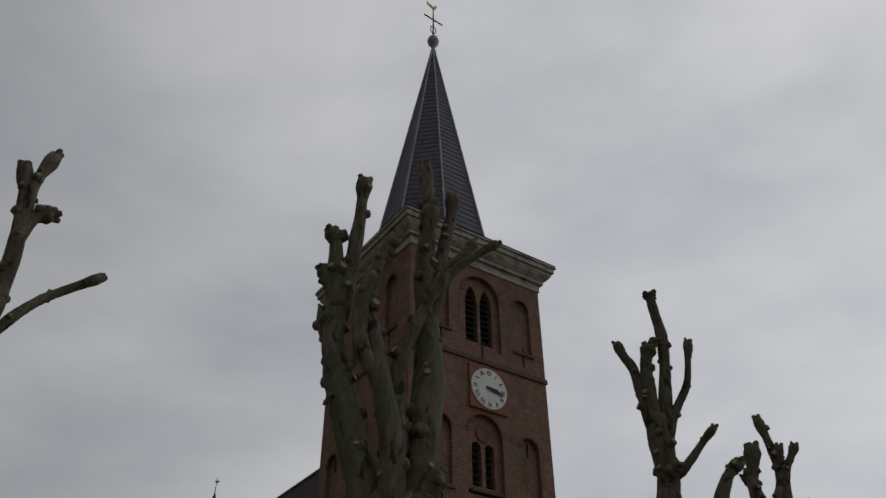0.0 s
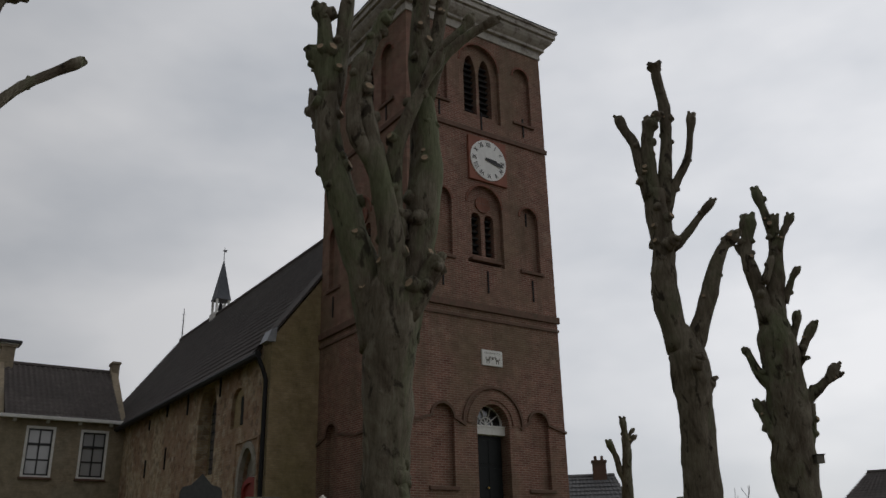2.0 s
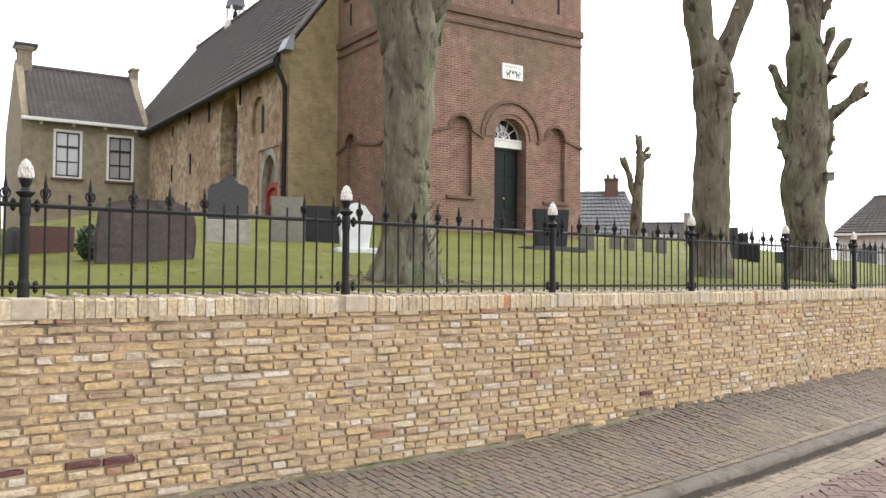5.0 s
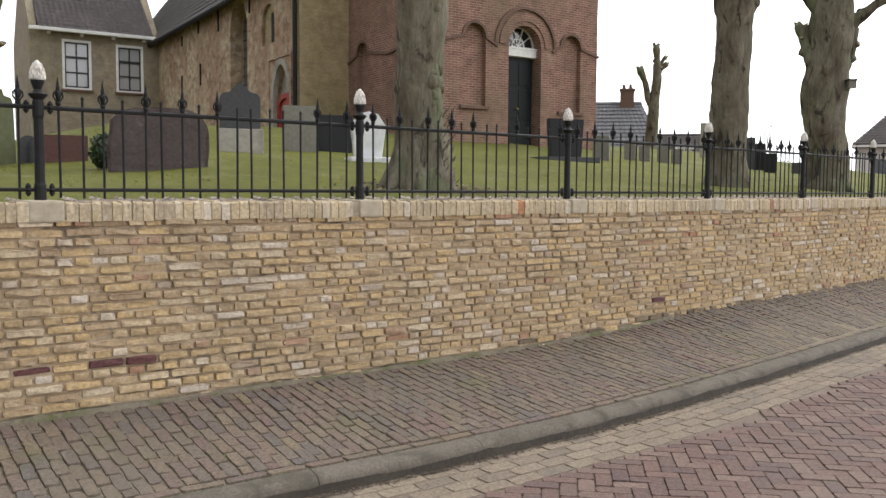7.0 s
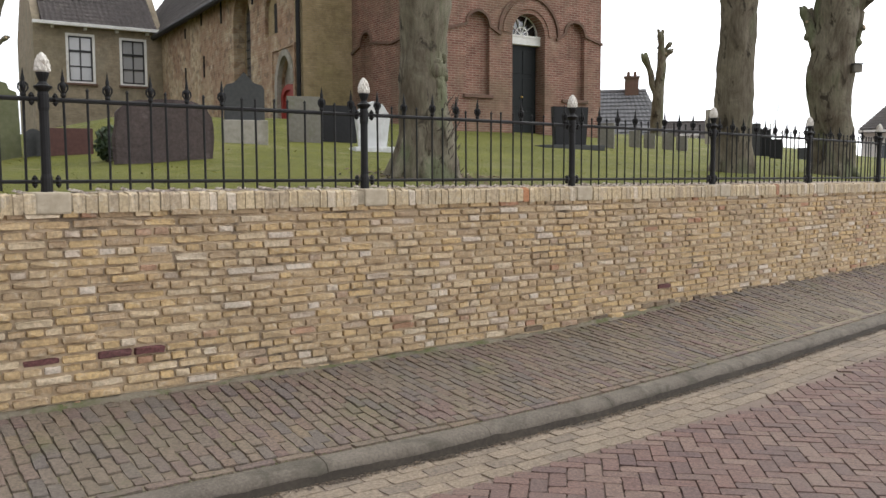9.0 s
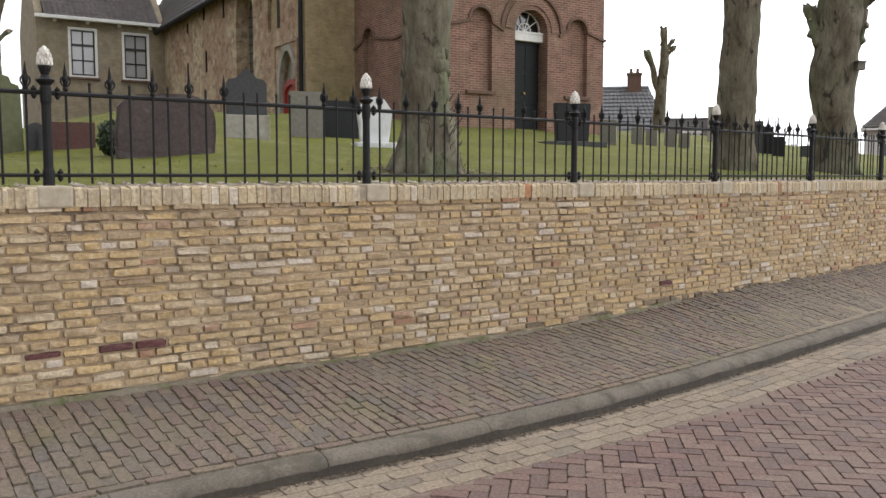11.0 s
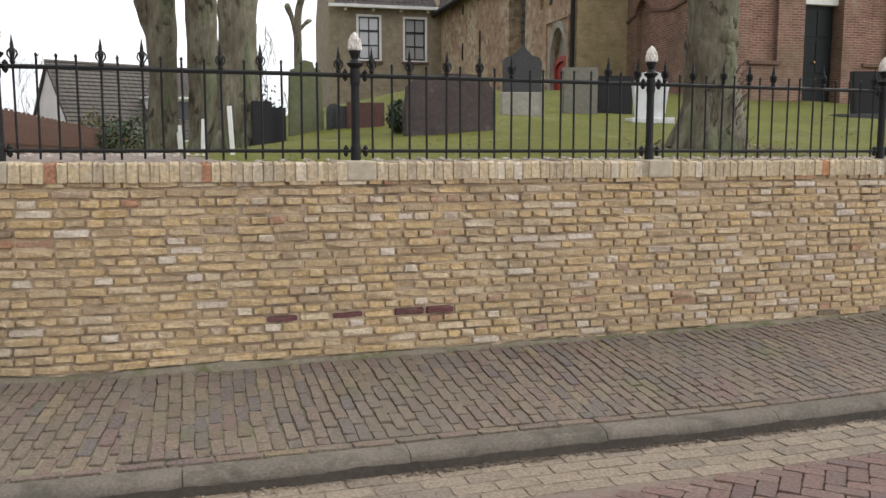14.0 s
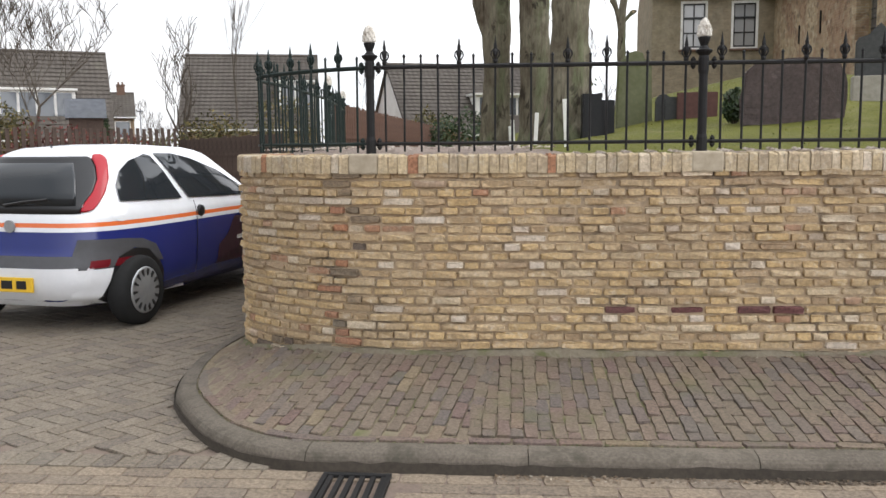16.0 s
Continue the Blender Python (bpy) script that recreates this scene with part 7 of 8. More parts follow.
for a_, d_, w, hh, mat, lab, lf in ((-66.5, 23.5, 2.6, 2.15, M_REDBLOOM, "reddish bare shrub behind the garden fence", 0.05), (-63.0, 24.5, 2.4, 2.0, M_REDBLOOM, "reddish bare shrub behind the garden fence", 0.05), (-56.8, 26, 2.4, 2.5, M_OLIVE, "olive green garden shrub", 0.06),
                                 (-52.0, 30, 2.6, 3.4, M_OLIVE, "tall olive garden shrub beside the fence", 0.06), (-40.7, 26, 2.6, 2.6, M_LEAF, "dark evergreen hedge shrub", 0.06), (-42.6, 28, 2.2, 2.7, M_OLIVE, "winter brown hedge shrub", 0.06), (-60.6, 27, 2.6, 1.9, M_OLIVE, "low olive garden hedge", 0.06), (-69, 26, 1.6, 2.7, M_OLIVE, "yellowish garden shrub behind the slatted fence", 0.06),
                                 (-33.5, 30, 2.6, 4.0, M_LEAF, "dark conifer behind the lime trunks", 0.08), (-63.4, 46, 1.0, 3.7, M_LEAF, "small dark conifer before the far house", 0.08)):
    x, y, _ = spot(a_, d_)
    shrub("garden_shrub", x, y, -0.05, w, hh, 2600, mat, lab, lf, int(a_ * -7))


def bare_tree(x, y, z, height, spread, seed, label, lean=0.0, levels=4, r=0.12):
    """A leafless tree: limbs that fork again and again."""
    rr = random.Random(seed)
    th = thing("bare_tree", pose(x, y, z), label, "tree")
    bm, tw = B(), B()

    def grow(p, d, ln, rad, lev):
        pts, rs = [p], [rad]
        q = p.copy()
        for k in range(3):
            d = (d + Vector((rr.gauss(0, 0.12), rr.gauss(0, 0.12), 0.06))).normalized()
            q = q + d * ln / 3
            pts.append(q.copy())
            rs.append(rad * (1 - 0.2 * (k + 1)))
        tube(bm if lev > levels - 2 else tw, pts, [max(0.01, v) for v in rs], 6 if lev > levels - 2 else 3)
        if lev:
            for k in range(rr.choice((3, 4)) if lev > 1 else 3):
                a = rr.uniform(0, 6.28)
                out = Vector((math.cos(a) * spread, math.sin(a) * spread, rr.uniform(0.4, 1.0)))
                grow(pts[rr.choice((1, 2, 3, 3))], (d * 0.8 + out).normalized(), ln * rr.uniform(0.55, 0.75), rs[-1] * 0.7, lev - 1)

    grow(Vector((0, 0, -0.1)), Vector((lean, 0, 1)).normalized(), height * 0.38, r, levels)
    part("trunk", bm, M_TWIG, th)
    part("crown", tw, M_TWIG, th)
    return th


for a_, d_, hh, sp, sd_, lev, r_, lab in ((-67.5, 34, 6.2, 0.75, 4, 5, 0.11, "bare garden tree beyond the car"), (-58.2, 30, 4.6, 0.6, 6, 4, 0.16, "bare twisted garden tree beside the house"), (-55.3, 48, 11.0, 0.16, 7, 4, 0.09, "slim bare tree behind the roof"),
                                     (-46.9, 60, 6.5, 0.6, 9, 4, 0.1, "bare tree behind the iron fence"), (-31.8, 40, 6.0, 0.6, 10, 4, 0.1, "bare tree behind the gravestones"), (13.0, 52, 4.6, 0.6, 11, 4, 0.08, "bare shrub tree behind the churchyard"), (18.6, 30, 3.6, 0.5, 12, 4, 0.05, "thin bare shrub between the limes"),
                                     (-60.3, 70, 4.5, 0.6, 14, 4, 0.09, "far bare tree at the end of the street"), (-59.6, 66, 4.0, 0.6, 15, 4, 0.09, "far bare tree at the end of the street"), (-64, 60, 6.5, 0.6, 16, 4, 0.1, "bare tree between the houses")):
    x, y, _ = spot(a_, d_)
    bare_tree(x, y, -0.05, hh * 1.35, sp * 1.25, sd_, lab, 0.1, lev, r_ * 1.2)
x, y, _ = spot(-60.9, 60)
lamp_post = thing("street_lamp", pose(x, y, 0), "distant grey street lamp", "street lamp")
part("pole", tube(B(), [(0, 0, -0.05), (0, 0, 3.9)], [0.06, 0.04], 6), M_LEAD, lamp_post)
part("head", box(B(), -0.25, 0.25, -0.1, 0.1, 3.9, 4.0, 0.02), M_LEAD, lamp_post)

x, y, _ = spot(-64.2, 42)
shed = thing("garden_shed", pose(x, y, 0, 0, 0, 64), "dark garden shed with a grey felt roof", "shed")
part("wall", box(B(), -0.7, 0.7, -1.0, 1.0, -0.1, 2.9), M_BOARD, shed)
part("roof", turned_left(prism(B(), [(-1.15, 2.85), (1.15, 2.85), (0.0, 3.75)], -0.85, 0.85)), M_SLATE, shed, "grey felt roof")

# ---- kerb, bricks and setts ----
class Pieces:
    """Blocks with softened faces: near ones are objects of their own on shared meshes, the rest one mesh."""

    def __init__(self, name, parent, seed, soft=0.012, jit=(0.025, 0.06), worn=False, wave=0.08, shoulder=0.32):
        self.name, self.parent, self.rnd = name, parent, random.Random(seed)
        self.shapes, self.far, self.meshes = [], {}, {}
        ring = ((-1, -1), (1, -1), (1, 1), (-1, 1))
        if worn:
            ring = ((-1, -0.55), (-0.94, -1), (-0.35, -1), (0.3, -1), (0.94, -1), (1, -0.55), (1, 0.55), (0.94, 1), (0.35, 1), (-0.3, 1), (-0.94, 1), (-1, 0.55))
        n = len(ring)
        for k in range(24 if worn else 8):
            g = lambda a: self.rnd.uniform(-a, a)
            vs = [(x * 0.5, y * 0.5, -0.5) for x, y in ring]
            j = [(g(jit[0]), g(jit[1])) for _ in range(n)]
            vs += [(x * 0.5 + j[i][0] - abs(j[i][0]) * x, y * 0.5 + j[i][1] - abs(j[i][1]) * y, shoulder + g(wave * 0.75)) for i, (x, y) in enumerate(ring)]
            vs += [(x * (0.5 - soft * 2) + j[i][0], y * (0.5 - soft * 6) + j[i][1], 0.5 + g(wave)) for i, (x, y) in enumerate(ring)]
            self.shapes.append(np.array(vs))
        self.count = 3 * n
        self.faces = [(i, (i + 1) % n, n + (i + 1) % n, n + i) for i in range(n)] + [(n + i, n + (i + 1) % n, 2 * n + (i + 1) % n, 2 * n + i) for i in range(n)] + [tuple(range(2 * n, 3 * n))]

    def add(self, centre, ax, ay, az, size, mat, near=False):
        k = self.rnd.randrange(len(self.shapes))
        if near:
            key = (k, mat.name)
            if key not in self.meshes:
                me = bpy.data.meshes.new(self.name)
                me.from_pydata([tuple(v) for v in self.shapes[k]], [], self.faces)
                me.materials.append(mat)
                self.meshes[key] = me
            ob = new(self.name, self.meshes[key])
            m = Matrix((ax, ay, az)).transposed().to_4x4()
            m.translation = centre
            ob.matrix_basis = m @ Matrix.Diagonal((*size, 1))
            ob.parent = self.parent
        else:
            m = np.array([[c for c in v] for v in (ax, ay, az)])
            self.far.setdefault(mat.name, (mat, []))[1].append((self.shapes[k] * np.array(size)) @ m + np.array(centre))

    def close(self, label=""):
        for mat, blocks in self.far.values():
            verts = np.concatenate(blocks)
            faces = [tuple(i + self.count * k for i in f) for k in range(len(blocks)) for f in self.faces]
            ob = raw(self.name + "s", verts.tolist(), faces, mat, self.parent, label)
            ob["kind"] = "stuff"


UP_ = Vector((0, 0, 1))

# kerbstones, one metre each, with a rounded nose
kerb = tagged(new("kerb"), "worn grey concrete kerb curving round the corner", "kerb", kind="structure")
total = STEP * (len(KERB) - 1)
joint0 = STEP * min(range(len(KERB)), key=lambda m: (KERB[m] - Vector((-0.75, 3.9))).length)
s = joint0 % 1.0
starts = [0.0] + [s + k for k in range(int(total - s) + 1)]
for a, b in zip(starts, starts[1:]):
    if b - a < 0.05:
        continue
    prof = [(0.0, -0.05), (0.0, 0.05), (0.004, 0.069), (0.012, 0.085), (0.024, 0.098), (0.04, 0.106), (0.058, 0.11), (0.118, 0.114), (0.118, -0.05)]
    verts, faces = [], []
    m_ = max(2, int((b - a) / 0.08))
    for k in range(m_ + 1):
        p, t = on_line(KERB, KERB_T, STEP, a + 0.002 + (b - a - 0.004) * k / m_)
        n_ = Vector((-t.y, t.x))
        for d, z in prof:
            q = p + n_ * (d - 0.005 + 0.003 * noise.noise(Vector((p.x * 9, p.y * 9, z * 9))))
            verts.append((q.x, q.y, z + 0.002 * noise.noise(Vector((p.x * 13, p.y * 13, d * 20)))))
    L_ = len(prof)
    for k in range(m_):
        for i in range(L_ - 1):
            faces.append((k * L_ + i, k * L_ + L_ + i, k * L_ + L_ + i + 1, k * L_ + i + 1))
    faces += [tuple(range(L_)), tuple(m_ * L_ + i for i in range(L_))[::-1]]
    raw("kerbstone", verts, faces, M_KERB, kerb, smooth=False)

# dark strip of uneven height on the lower face of the kerb
M_KERBDARK = surface("kerb_dark", (0.035, 0.029, 0.023), (0.075, 0.062, 0.048), 40, 3, 0.9, bump=0.6, dist=0.004)
verts, faces = [], []
for k in range(int((total - 4.0) / 0.04)):
    s = 0.9 + 0.04 * k
    p, t = on_line(KERB, KERB_T, STEP, s)
    n_ = Vector((-t.y, t.x))
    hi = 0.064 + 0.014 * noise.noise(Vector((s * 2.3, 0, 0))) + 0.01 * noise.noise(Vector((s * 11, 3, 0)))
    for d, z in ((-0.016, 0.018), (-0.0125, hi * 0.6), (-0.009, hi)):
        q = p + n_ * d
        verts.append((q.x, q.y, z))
for a in range(len(verts) // 3 - 1):
    for b in range(2):
        faces.append((3 * a + b, 3 * a + 3 + b, 3 * a + 4 + b, 3 * a + b + 1))
tagged(raw("kerb_mud", verts, faces, M_KERBDARK, smooth=True), "dark dried mud along the foot of the kerb", "mud", kind="stuff")

# dirt and moss heaped where the pavement meets the wall
M_FOOTDIRT = surface("foot_dirt", (0.12, 0.1, 0.07), (0.22, 0.19, 0.14), 35, 2.0, 0.95, bump=0.9, dist=0.01, stain=(0.1, 0.105, 0.045), stain_at=(0.5, 0.62))
verts, faces = [], []
for k in range(330):
    s = 3.4 + 0.035 * k
    p, t = on_line(WALL, WALL_T, STEP, s)
    n_ = Vector((t.y, -t.x))
    big = 0.5 + 0.9 * noise.noise(Vector((s * 1.1, 5, 0))) + 0.5 * noise.noise(Vector((s * 6, 2, 0)))
    wide, hi = 0.03 + 0.03 * max(0.0, big), 0.012 + 0.02 * max(0.0, big)
    for d, z in ((-0.02, hi * 1.1), (0.012, hi), (wide * 0.6, hi * 0.45), (wide, -0.012)):
        q = p + n_ * d
        verts.append((q.x, q.y, foot(p) + z + 0.004 * noise.noise(Vector((s * 21, d * 60, 0)))))
for a in range(len(verts) // 4 - 1):
    for b in range(3):
        faces.append((4 * a + b, 4 * a + b + 1, 4 * a + 5 + b, 4 * a + 4 + b))
tagged(raw("foot_dirt", verts, faces, M_FOOTDIRT, smooth=True), "grey-green dirt along the foot of the brick wall", "dirt", kind="stuff")

# clinker pavement in columns across the walk
pv = Pieces("paver", pavement, 11, 0.01, (0.018, 0.06), True, 0.05, 0.36)
col, length = 0.068, 0.185
rnd = random.Random(21)
WALL_C = [(i, WALL[i]) for i in range(0, len(WALL), 2)]


def across(s):
    p, t = on_line(KERB, KERB_T, STEP, s)
    n_ = Vector((-t.y, t.x))
    best, w = 9.0, None
    for i, q in WALL_C:
        r_ = q - p
        off = abs(r_.dot(t))
        d = r_.dot(n_)
        if off < 0.07 and 0 < d < best:
            best, w = d, q
    return p, t, n_, (best if w else None), w


S_TURN = STEP * min(range(len(KERB)), key=lambda m: (KERB[m] - Vector((-2.6, 2.62))).length)
s = S_TURN
ci = 0
while s < total - 6.0:
    p, t, n_, d1, w = across(s)
    if d1 and d1 > 0.3:
        zf = foot(w)
        d = 0.125 + 0.068
        e = d - (length / 2 if ci % 2 else 0.0) - rnd.uniform(0, 0.02)
        # columns close up towards the wall where the kerb turns
        t2 = on_line(KERB, KERB_T, STEP, s + 0.2)[1]
        turn_ = (t2 - t).dot(n_) / 0.2
        while e < d1:
            a, b = max(e, d), min(e + length - 0.006, d1 + 0.01)
            if b - a > 0.03:
                m_ = (a + b) / 2
                wd = col * max(0.3, 1 - turn_ * m_) - 0.003
                c = p + n_ * m_ + t * (rnd.uniform(-0.004, 0.004) + 0.022 * noise.noise(Vector((p.x * 0.9 + n_.x * m_, p.y * 0.9 + n_.y * m_, 7)) * 1.6))
                k = (m_ - 0.14) / max(0.2, d1 - 0.14)
                z = 0.112 + (zf - 0.112) * k - 0.02 + 0.008 * noise.noise(Vector((c.x * 1.7, c.y * 1.7, 0))) + rnd.uniform(-0.002, 0.003)
                rise = Vector((n_.x, n_.y, (zf - 0.112) / max(0.2, d1 - 0.14))).normalized()
                tt = Vector((t.x, t.y, 0))
                tt.rotate(Euler((0, 0, rnd.uniform(-0.07, 0.07))))
                up = tt.cross(rise).normalized()
                near = S_TURN < s < S_TURN + 2.2
                pv.add(Vector((c.x, c.y, z)), rise, -tt, up, (b - a, wd, 0.05), M_CLINKER, near and pv.rnd.random() < 0.8)
            e += length
    s += col
    ci += 1
# round the corner the columns stay parallel, cut off by the kerb and the wall


def inside_corner(c):
    i = min(range(0, len(KERB), 2), key=lambda m: (KERB[m] - c).length_squared)
    j = min(range(0, len(WALL), 2), key=lambda m: (WALL[m] - c).length_squared)
    dk = (c - KERB[i]).dot(Vector((-KERB_T[i].y, KERB_T[i].x)))
    dw = -(c - WALL[j]).dot(Vector((-WALL_T[j].y, WALL_T[j].x)))
    return dk, dw, WALL[j]


p0, t0 = on_line(KERB, KERB_T, STEP, S_TURN)
t0.rotate(Matrix.Rotation(radians(-7), 2))
n0 = Vector((-t0.y, t0.x))
for ci in range(1, 42):
    for k in range(-6, 14):
        c = p0 - t0 * (ci * col) + n0 * ((k + 0.5 * (ci % 2)) * length + 0.1)
        c = c + t0 * 0.02 * noise.noise(Vector((c.x * 1.4, c.y * 1.4, 7)))
        dk, dw, w = inside_corner(c)
        if dk < 0.175 or dw < 0.0 or c.x > p0.x + 0.75:
            continue
        if c.x > p0.x - 0.1 and (c - p0).dot(on_line(KERB, KERB_T, STEP, S_TURN)[1]) > -0.03:
            continue
        f_ = (dk - 0.14) / max(0.05, dk + dw - 0.14)
        zf = foot(w)
        tt = Vector((t0.x, t0.y, 0))
        tt.rotate(Euler((0, 0, rnd.uniform(-0.07, 0.07))))
        rise = Vector((-tt.y, tt.x, (zf - 0.112) / max(0.3, dk + dw))).normalized()
        pv.add(Vector((c.x, c.y, 0.112 + (zf - 0.112) * f_ - 0.02 + rnd.uniform(-0.002, 0.003))), rise, -tt, tt.cross(rise).normalized(), (length - 0.006, col - 0.004, 0.05), M_CLINKER, False)
# a border course along the kerb
s = 0.2
while s < total - 6:
    p, t, n_, d1, w = across(s + 0.1)
    if d1 and d1 > 0.3:
        c = p + n_ * 0.153
        tt = Vector((t.x, t.y, 0))
        pv.add(Vector((c.x, c.y, 0.096)), tt, Vector((n_.x, n_.y, 0.02)).normalized(), UP_, (0.2, 0.06, 0.05), M_CLINKER)
    s += 0.207
pv.close("clinker bricks further along the pavement")

# gutter band of yellow setts
road_thing = bpy.data.objects["road"]
gt = Pieces("sett", road_thing, 12, 0.007, (0.012, 0.025), True, 0.035, 0.4)
for row in range(4):
    s = S_TURN - 5.2 + 0.1 * (row % 2)
    while s < total - 5:
        p, t = on_line(KERB, KERB_T, STEP, max(s, S_TURN))
        if s < S_TURN:
            p = p + t * (s - S_TURN)
        n_ = Vector((-t.y, t.x))
        c = p - n_ * (0.065 + 0.105 * row)
        if (c - Vector((gx, gy))).length < 0.2:
            s += 0.208
            continue
        near = row < 3 and S_TURN - 0.5 < s < S_TURN + 4.5
        tilt = Vector((n_.x, n_.y, 0.0))
        gt.add(Vector((c.x, c.y, -0.004 + 0.004 * noise.noise(Vector((c.x * 3, c.y * 3, 0))))), Vector((t.x, t.y, 0)), tilt, UP_, (0.205 + gt.rnd.uniform(-0.006, 0.002), 0.102, 0.05), M_GUTTER, near)
        s += 0.208
gt.close("yellow setts along the kerb")


def kerb_side(x, y):
    """Distance from the kerb's line, minus towards the road, and the length along it."""
    q = Vector((x, y))
    i = min(range(0, len(KERB), 3), key=lambda m: (KERB[m] - q).length_squared)
    t = KERB_T[i]
    return (q - KERB[i]).dot(Vector((-t.y, t.x))), i * STEP


# herringbone carriageway
hb = Pieces("sett", road_thing, 13, 0.006, (0.012, 0.022), True, 0.035, 0.4)
u_ = 0.088
turn_ = Matrix.Rotation(radians(-6), 2)
line_p, line_t = on_line(KERB, KERB_T, STEP, S_TURN)
line_n = Vector((-line_t.y, line_t.x))
for i in range(-84, 108):
    for j in range(-57, 108):
        k = (i - j) % 4
        if k not in (0, 2):
            continue
        if k == 0:
            c, ax = Vector(((i + 1) * u_, (j + 0.5) * u_)), Vector((1, 0))
        else:
            c, ax = Vector(((i + 0.5) * u_, j * u_)), Vector((0, 1))
        c = turn_ @ c
        ax = turn_ @ ax
        # the stretch of road along the kerb
        d = (c - line_p).dot(line_n)
        if d < -5.2 or c.y > 12 or c.x < -7:
            continue
        if (c - line_p).dot(line_t) > 0:
            d = kerb_side(c.x, c.y)[0]
        if d > -0.5:
            continue
        near = d > -2.2 and 0.0 < c.x < 1.9 and c.y > 2.9
        a3 = Vector((ax.x, ax.y, 0))
        hb.add(Vector((c.x, c.y, 0.005 + 0.006 * noise.noise(Vector((c.x * 2, c.y * 2, 5))) + hb.rnd.uniform(-0.002, 0.002))), a3, UP_.cross(a3), UP_, (2 * u_ - 0.003, u_ - 0.003, 0.05), M_ROAD, near)
hb.close("purple-red herringbone setts of the carriageway")

# side street: pavers in rows across it
ss = Pieces("sett", road_thing, 14, 0.007, (0.012, 0.025), True, 0.035, 0.4)
u_ = 0.1
pt, tt_ = on_line(KERB, KERB_T, STEP, S_TURN)
nt_ = Vector((-tt_.y, tt_.x))
turn_ = Matrix.Rotation(radians(8), 2)
for i in range(-115, -5):
    for j in range(-20, 130):
        k = (i - j) % 4
        if k not in (0, 2):
            continue
        if k == 0:
            c, a2 = Vector(((i + 1) * u_, (j + 0.5) * u_)), Vector((1, 0))
        else:
            c, a2 = Vector(((i + 0.5) * u_, j * u_)), Vector((0, 1))
        c, a2 = turn_ @ c, turn_ @ a2
        if c.x > -1.6 or c.x < -11 or c.y > 11:
            continue
        dl = (c - pt).dot(nt_)
        if -0.45 < dl < 0.16 and (c - pt).dot(tt_) > -5.3 or dl < 0:
            continue
        dk, dw, w = inside_corner(c)
        if dw < 0.02 and (c - w).length < 7:
            continue
        if dk > 0.05 and min((KERB[m] - c).length for m in range(0, 60, 3)) < 1.4:
            continue
        if dl < 0 and c.x > -2.2:
            continue
        a3 = Vector((a2.x, a2.y, 0))
        ss.add(Vector((c.x, c.y, 0.003 + 0.006 * noise.noise(Vector((c.x * 1.5, c.y * 1.5, 2))) + ss.rnd.uniform(-0.002, 0.002))), a3, UP_.cross(a3), UP_, (0.1975, 0.0975, 0.05), M_SIDE, -5.0 < c.x < -3.6 and 0.9 < c.y < 2.2)
# a straight row between the side street and the gutter
for k in range(48):
    c = pt - tt_ * (0.55 + 0.104 * k) + nt_ * 0.06
    dk = inside_corner(c)[0]
    if dk > 0.04 and c.x > -4.2:
        continue
    ss.add(Vector((c.x, c.y, 0.001 + ss.rnd.uniform(-0.002, 0.002))), Vector((nt_.x, nt_.y, 0)), Vector((-tt_.x, -tt_.y, 0)), UP_, (0.16, 0.1, 0.05), M_SIDE)
ss.close("grey-brown pavers of the side street")

# wall bricks, course by course
wb = Pieces("brick", wall_thing, 15, 0.014, (0.014, 0.06), True)
COURSE = 0.0527
s_lo, s_hi = 0.5, wall_s(9.3, 15.3)
n_near = 0
for ci in range(26):
    z = 1.297 - ci * COURSE
    s = s_lo + wb.rnd.uniform(0, 0.1)
    while s < s_hi:
        p, t = on_line(WALL, WALL_T, STEP, s)
        # a course of headers, then one of stretchers
        big = wb.rnd.random() < (0.95 if ci % 2 else 0.06 if ci else 0.4)
        ln = wb.rnd.uniform(0.172, 0.195) if big else wb.rnd.uniform(0.078, 0.096)
        p, t = on_line(WALL, WALL_T, STEP, s + ln / 2)
        if z > foot(p) - 0.05:
            n_ = Vector((t.y, -t.x))
            out = wb.rnd.gauss(0.0075, 0.0055)
            zz = z + 0.006 * noise.noise(Vector((s * 0.9, ci * 0.13, 0))) + wb.rnd.uniform(-0.002, 0.002)
            c = Vector((p.x, p.y, zz)) + Vector((n_.x, n_.y, 0)) * (out - 0.03)
            mat = M_YELLOW
            if ci == 15 and any(abs(p.x - q) < 0.5 * (ln + 0.007) * abs(t.x) for q in (-2.68, -2.38, -2.08, -1.95, 1.72)):
                mat = M_PURPLE
            elif abs(p.x + 3.96 - 0.05 * math.sin(z * 9)) < 0.115:
                # the damp seam where the corner was rebuilt
                mat = wb.rnd.choice((M_ORANGE, M_ORANGE, M_SOOT, M_YELLOW, M_YELLOW, M_YELLOW, M_YELLOW))
                out -= 0.006
            elif z < foot(p) + 0.055 and wb.rnd.random() < 0.55:
                mat = M_SOOT
            near = -2.75 < p.x < -1.05 and n_near < 300 and mat is M_YELLOW
            n_near += near
            a3 = Vector((t.x, t.y, wb.rnd.uniform(-0.012, 0.012))).normalized()
            o3 = Vector((n_.x, n_.y, 0))
            wb.add(c, a3, o3.cross(a3), o3, (ln, COURSE - wb.rnd.uniform(0.009, 0.016), 0.06), mat, near)
        s += ln + wb.rnd.uniform(0.007, 0.015)
wb.close("weathered yellow bricks further along the wall")

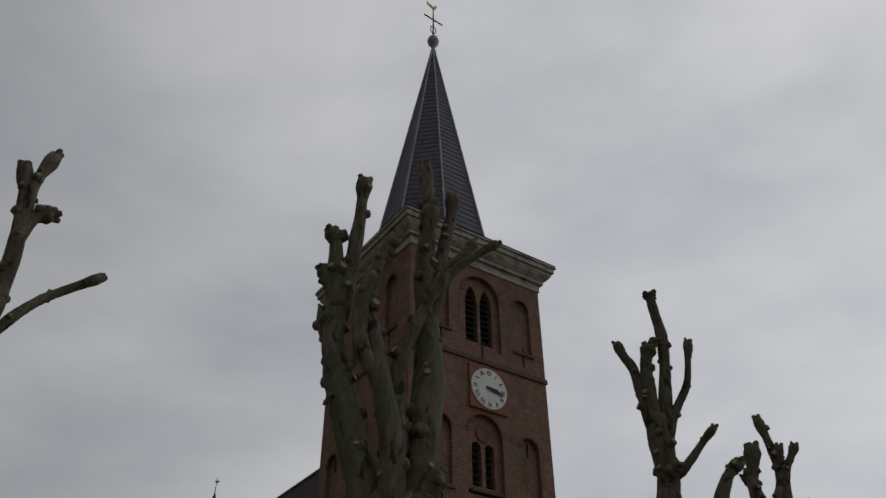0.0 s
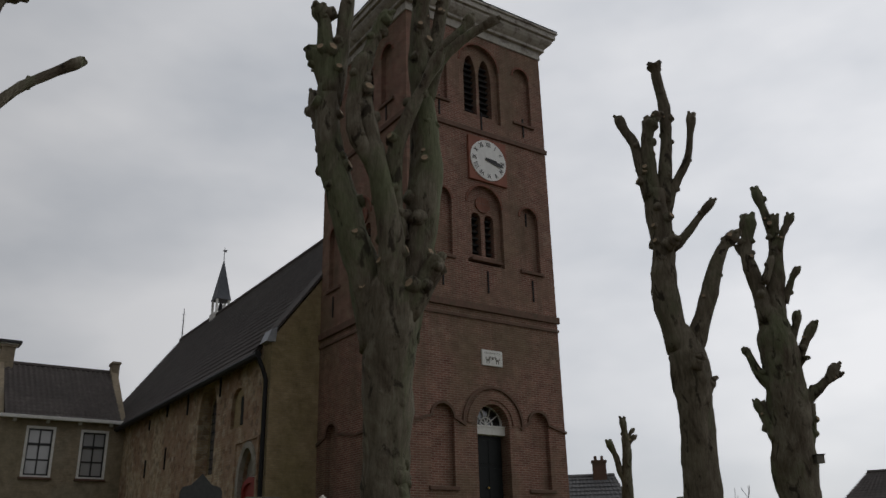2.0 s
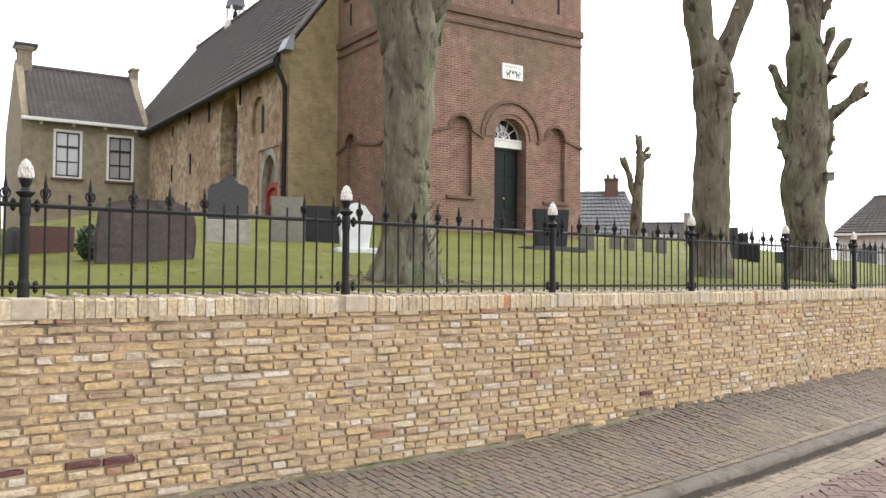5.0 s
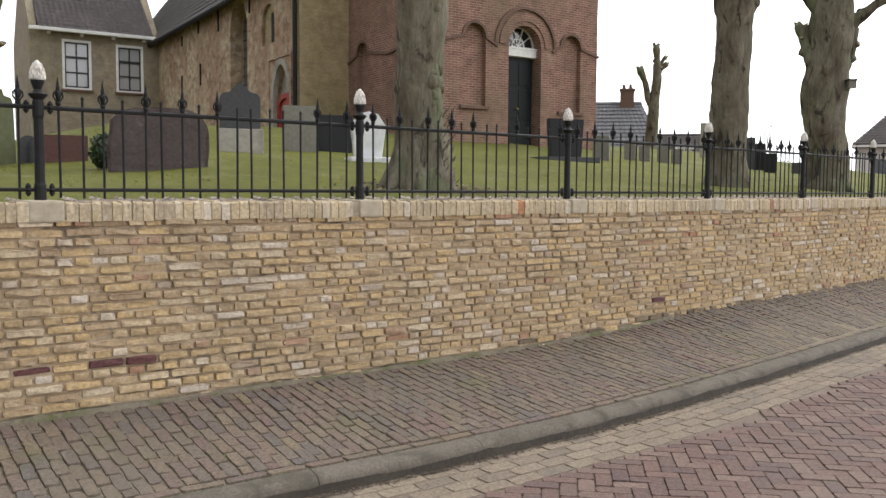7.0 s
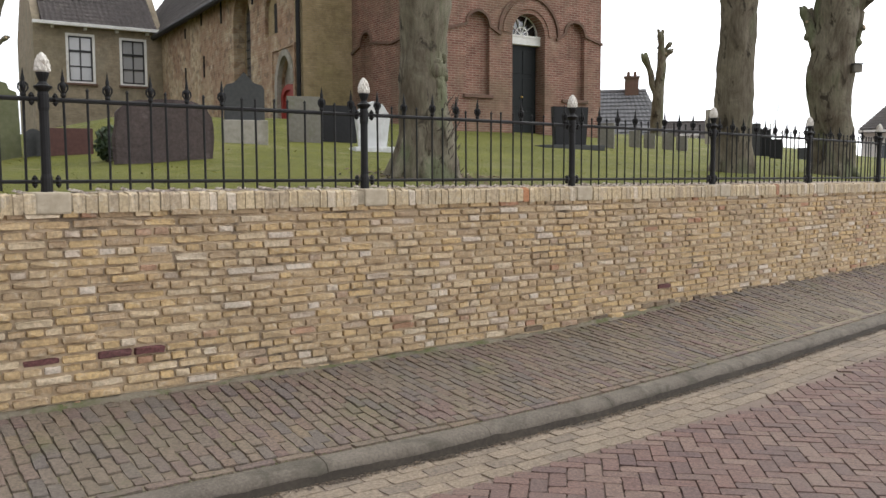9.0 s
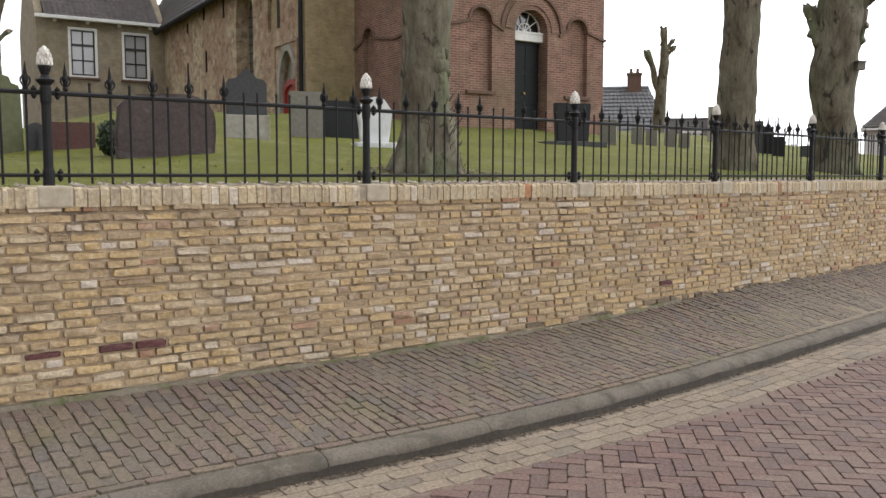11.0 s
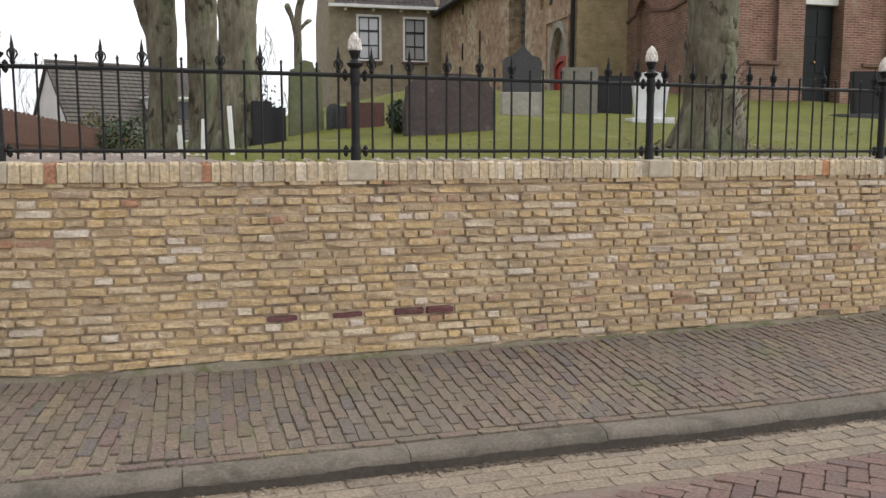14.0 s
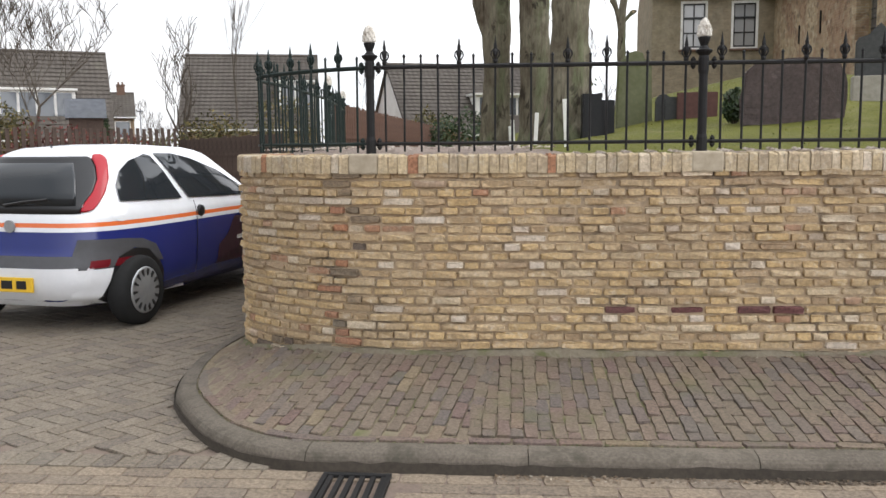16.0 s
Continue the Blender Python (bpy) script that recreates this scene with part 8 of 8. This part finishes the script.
# coping: bricks on edge, with concrete blocks under the posts
coping = tagged(new("coping"), "coping of pale yellow bricks on edge with concrete post blocks", "coping", kind="structure")
cp = Pieces("coping_brick", coping, 16, 0.008, (0.04, 0.015), True, 0.08, 0.4)
s = 0.5
posts_s = sorted(set(MARKS + RET))
while s < s_hi:
    w_ = cp.rnd.uniform(0.048, 0.066)
    if any(abs(s + w_ / 2 - m_) < 0.115 for m_ in posts_s):
        s += 0.03
        continue
    p, t = on_line(WALL, WALL_T, STEP, s + w_ / 2)
    n_ = Vector((t.y, -t.x))
    c = Vector((p.x, p.y, (COPE + TOP) / 2 - 0.003 + cp.rnd.uniform(-0.004, 0.003))) - Vector((n_.x, n_.y, 0)) * (0.1 + cp.rnd.uniform(-0.005, 0.004))
    mat = M_ORANGE if any(abs(p.x - q) < 0.026 for q in (-4.6, -3.595, -2.973, 0.35, 3.1)) else M_COPING
    a3 = Vector((t.x, t.y, 0))
    out = Vector((n_.x, n_.y, 0))
    # the softened face looks up and out
    cp.add(c, a3, -out, UP_, (w_ - 0.001, 0.24, TOP - COPE), mat, 3.2 < s < 16 and mat is M_COPING)
    s += w_ + cp.rnd.uniform(0.0, 0.002)
cp.close("coping bricks further along")
# mortar between and behind the coping bricks
verts, faces = [], []
m_ = int((s_hi - 0.56) / 0.05)
for k in range(m_ + 1):
    p, t = on_line(WALL, WALL_T, STEP, 0.52 + 0.05 * k)
    n_ = Vector((t.y, -t.x))
    for d, z in ((-0.2, COPE + 0.006), (0.0125, COPE + 0.006), (0.0125, TOP - 0.012), (-0.2, TOP - 0.012)):
        q = p + n_ * d
        verts.append((q.x, q.y, z))
for a in range(m_):
    for b in range(4):
        faces.append((4 * a + b, 4 * a + 4 + b, 4 * a + 4 + (b + 1) % 4, 4 * a + (b + 1) % 4))
faces += [(3, 2, 1, 0), tuple(4 * m_ + i for i in range(4))]
raw("mortar_bed", verts, faces, M_COPEMORTAR, coping)
for m_ in posts_s:
    p, t = on_line(WALL, WALL_T, STEP, m_)
    n_ = Vector((t.y, -t.x))
    ob = part("concrete_block", box(B(), -0.09, 0.09, -0.01, 0.28, COPE - 0.008, TOP + 0.006, 0.012), M_BLOCK, coping, at=pose(p.x, p.y, 0, 0, 0, math.degrees(math.atan2(t.y, t.x))) @ Matrix.Translation((0, -0.012, 0)))

# dirt and dead leaves along the wall's foot and in the gutter, moss behind the kerb
def crumbs(name, count, mat, label, where, seed, lo, hi):
    rr = random.Random(seed)
    verts, faces = [], []
    for _ in range(count):
        x, y, z = where(rr)
        r_, a0, tip = rr.uniform(lo, hi) * rr.choice((0.6, 1.0, 1.0, 1.5)), rr.uniform(0, 6.28), rr.uniform(0.1, 0.7)
        b = len(verts)
        for k in range(4):
            q = r_ * rr.uniform(0.5, 1.1) * (1.0 if k % 2 else 0.6)
            verts.append((x + q * math.cos(a0 + k * 1.57), y + q * math.sin(a0 + k * 1.57), z + 0.001 + r_ * tip * rr.random()))
        verts.append((x, y, z + r_ * tip))
        faces += [(b + k, b + (k + 1) % 4, b + 4) for k in range(4)]
    tagged(raw(name, verts, faces, mat), label, name.replace("_", " "), kind="stuff")


def wall_foot(rr):
    p, t = on_line(WALL, WALL_T, STEP, rr.uniform(4.0, 15.0))
    q = p + Vector((t.y, -t.x)) * (0.012 + abs(rr.gauss(0, 0.03)))
    return q.x, q.y, foot(p) - 0.006


def gutter_edge(rr):
    p, t = on_line(KERB, KERB_T, STEP, S_TURN + 0.1 + 7.0 * rr.random() ** 1.3)
    q = p + Vector((t.y, -t.x)) * (0.012 + abs(rr.gauss(0, 0.035)))
    return q.x, q.y, 0.021


def gutter_far(rr):
    p, t = on_line(KERB, KERB_T, STEP, S_TURN + rr.uniform(1.2, 14.0))
    q = p + Vector((t.y, -t.x)) * (0.01 + 0.05 * rr.random())
    return q.x, q.y, 0.021


def tree_foot(rr):
    a, d = rr.uniform(0, 6.28), 0.3 + abs(rr.gauss(0, 0.28))
    x, y = -0.52 + d * math.cos(a), 7.96 + d * math.sin(a)
    return x, y, mound(x, y)


def kerb_back(rr):
    p, t = on_line(KERB, KERB_T, STEP, rr.uniform(0.8, 12.0))
    q = p + Vector((-t.y, t.x)) * rr.choice((rr.gauss(0.12, 0.004), rr.gauss(0.187, 0.005)))
    return q.x, q.y, 0.108 + 0.006 * rr.random()


crumbs("leaf_litter", 1500, M_LITTER, "dry brown leaf crumbs along the gutter", gutter_edge, 31, 0.004, 0.012)
crumbs("wall_debris", 1600, M_LITTER, "dirt and brick crumbs along the foot of the wall", wall_foot, 32, 0.004, 0.014)
# dark crumbs: gutter dirt, and the kerb's shadow band put into their colour
crumbs("gutter_dirt", 5000, M_SOIL, "dark wet dirt washed along the kerb", gutter_far, 34, 0.006, 0.014)
crumbs("dead_leaves", 900, M_LITTER, "dead leaves and chips round the tree's foot", tree_foot, 35, 0.01, 0.03)
crumbs("moss", 2200, M_MOSSGREEN, "moss in the joints behind the kerb", kerb_back, 33, 0.004, 0.01)
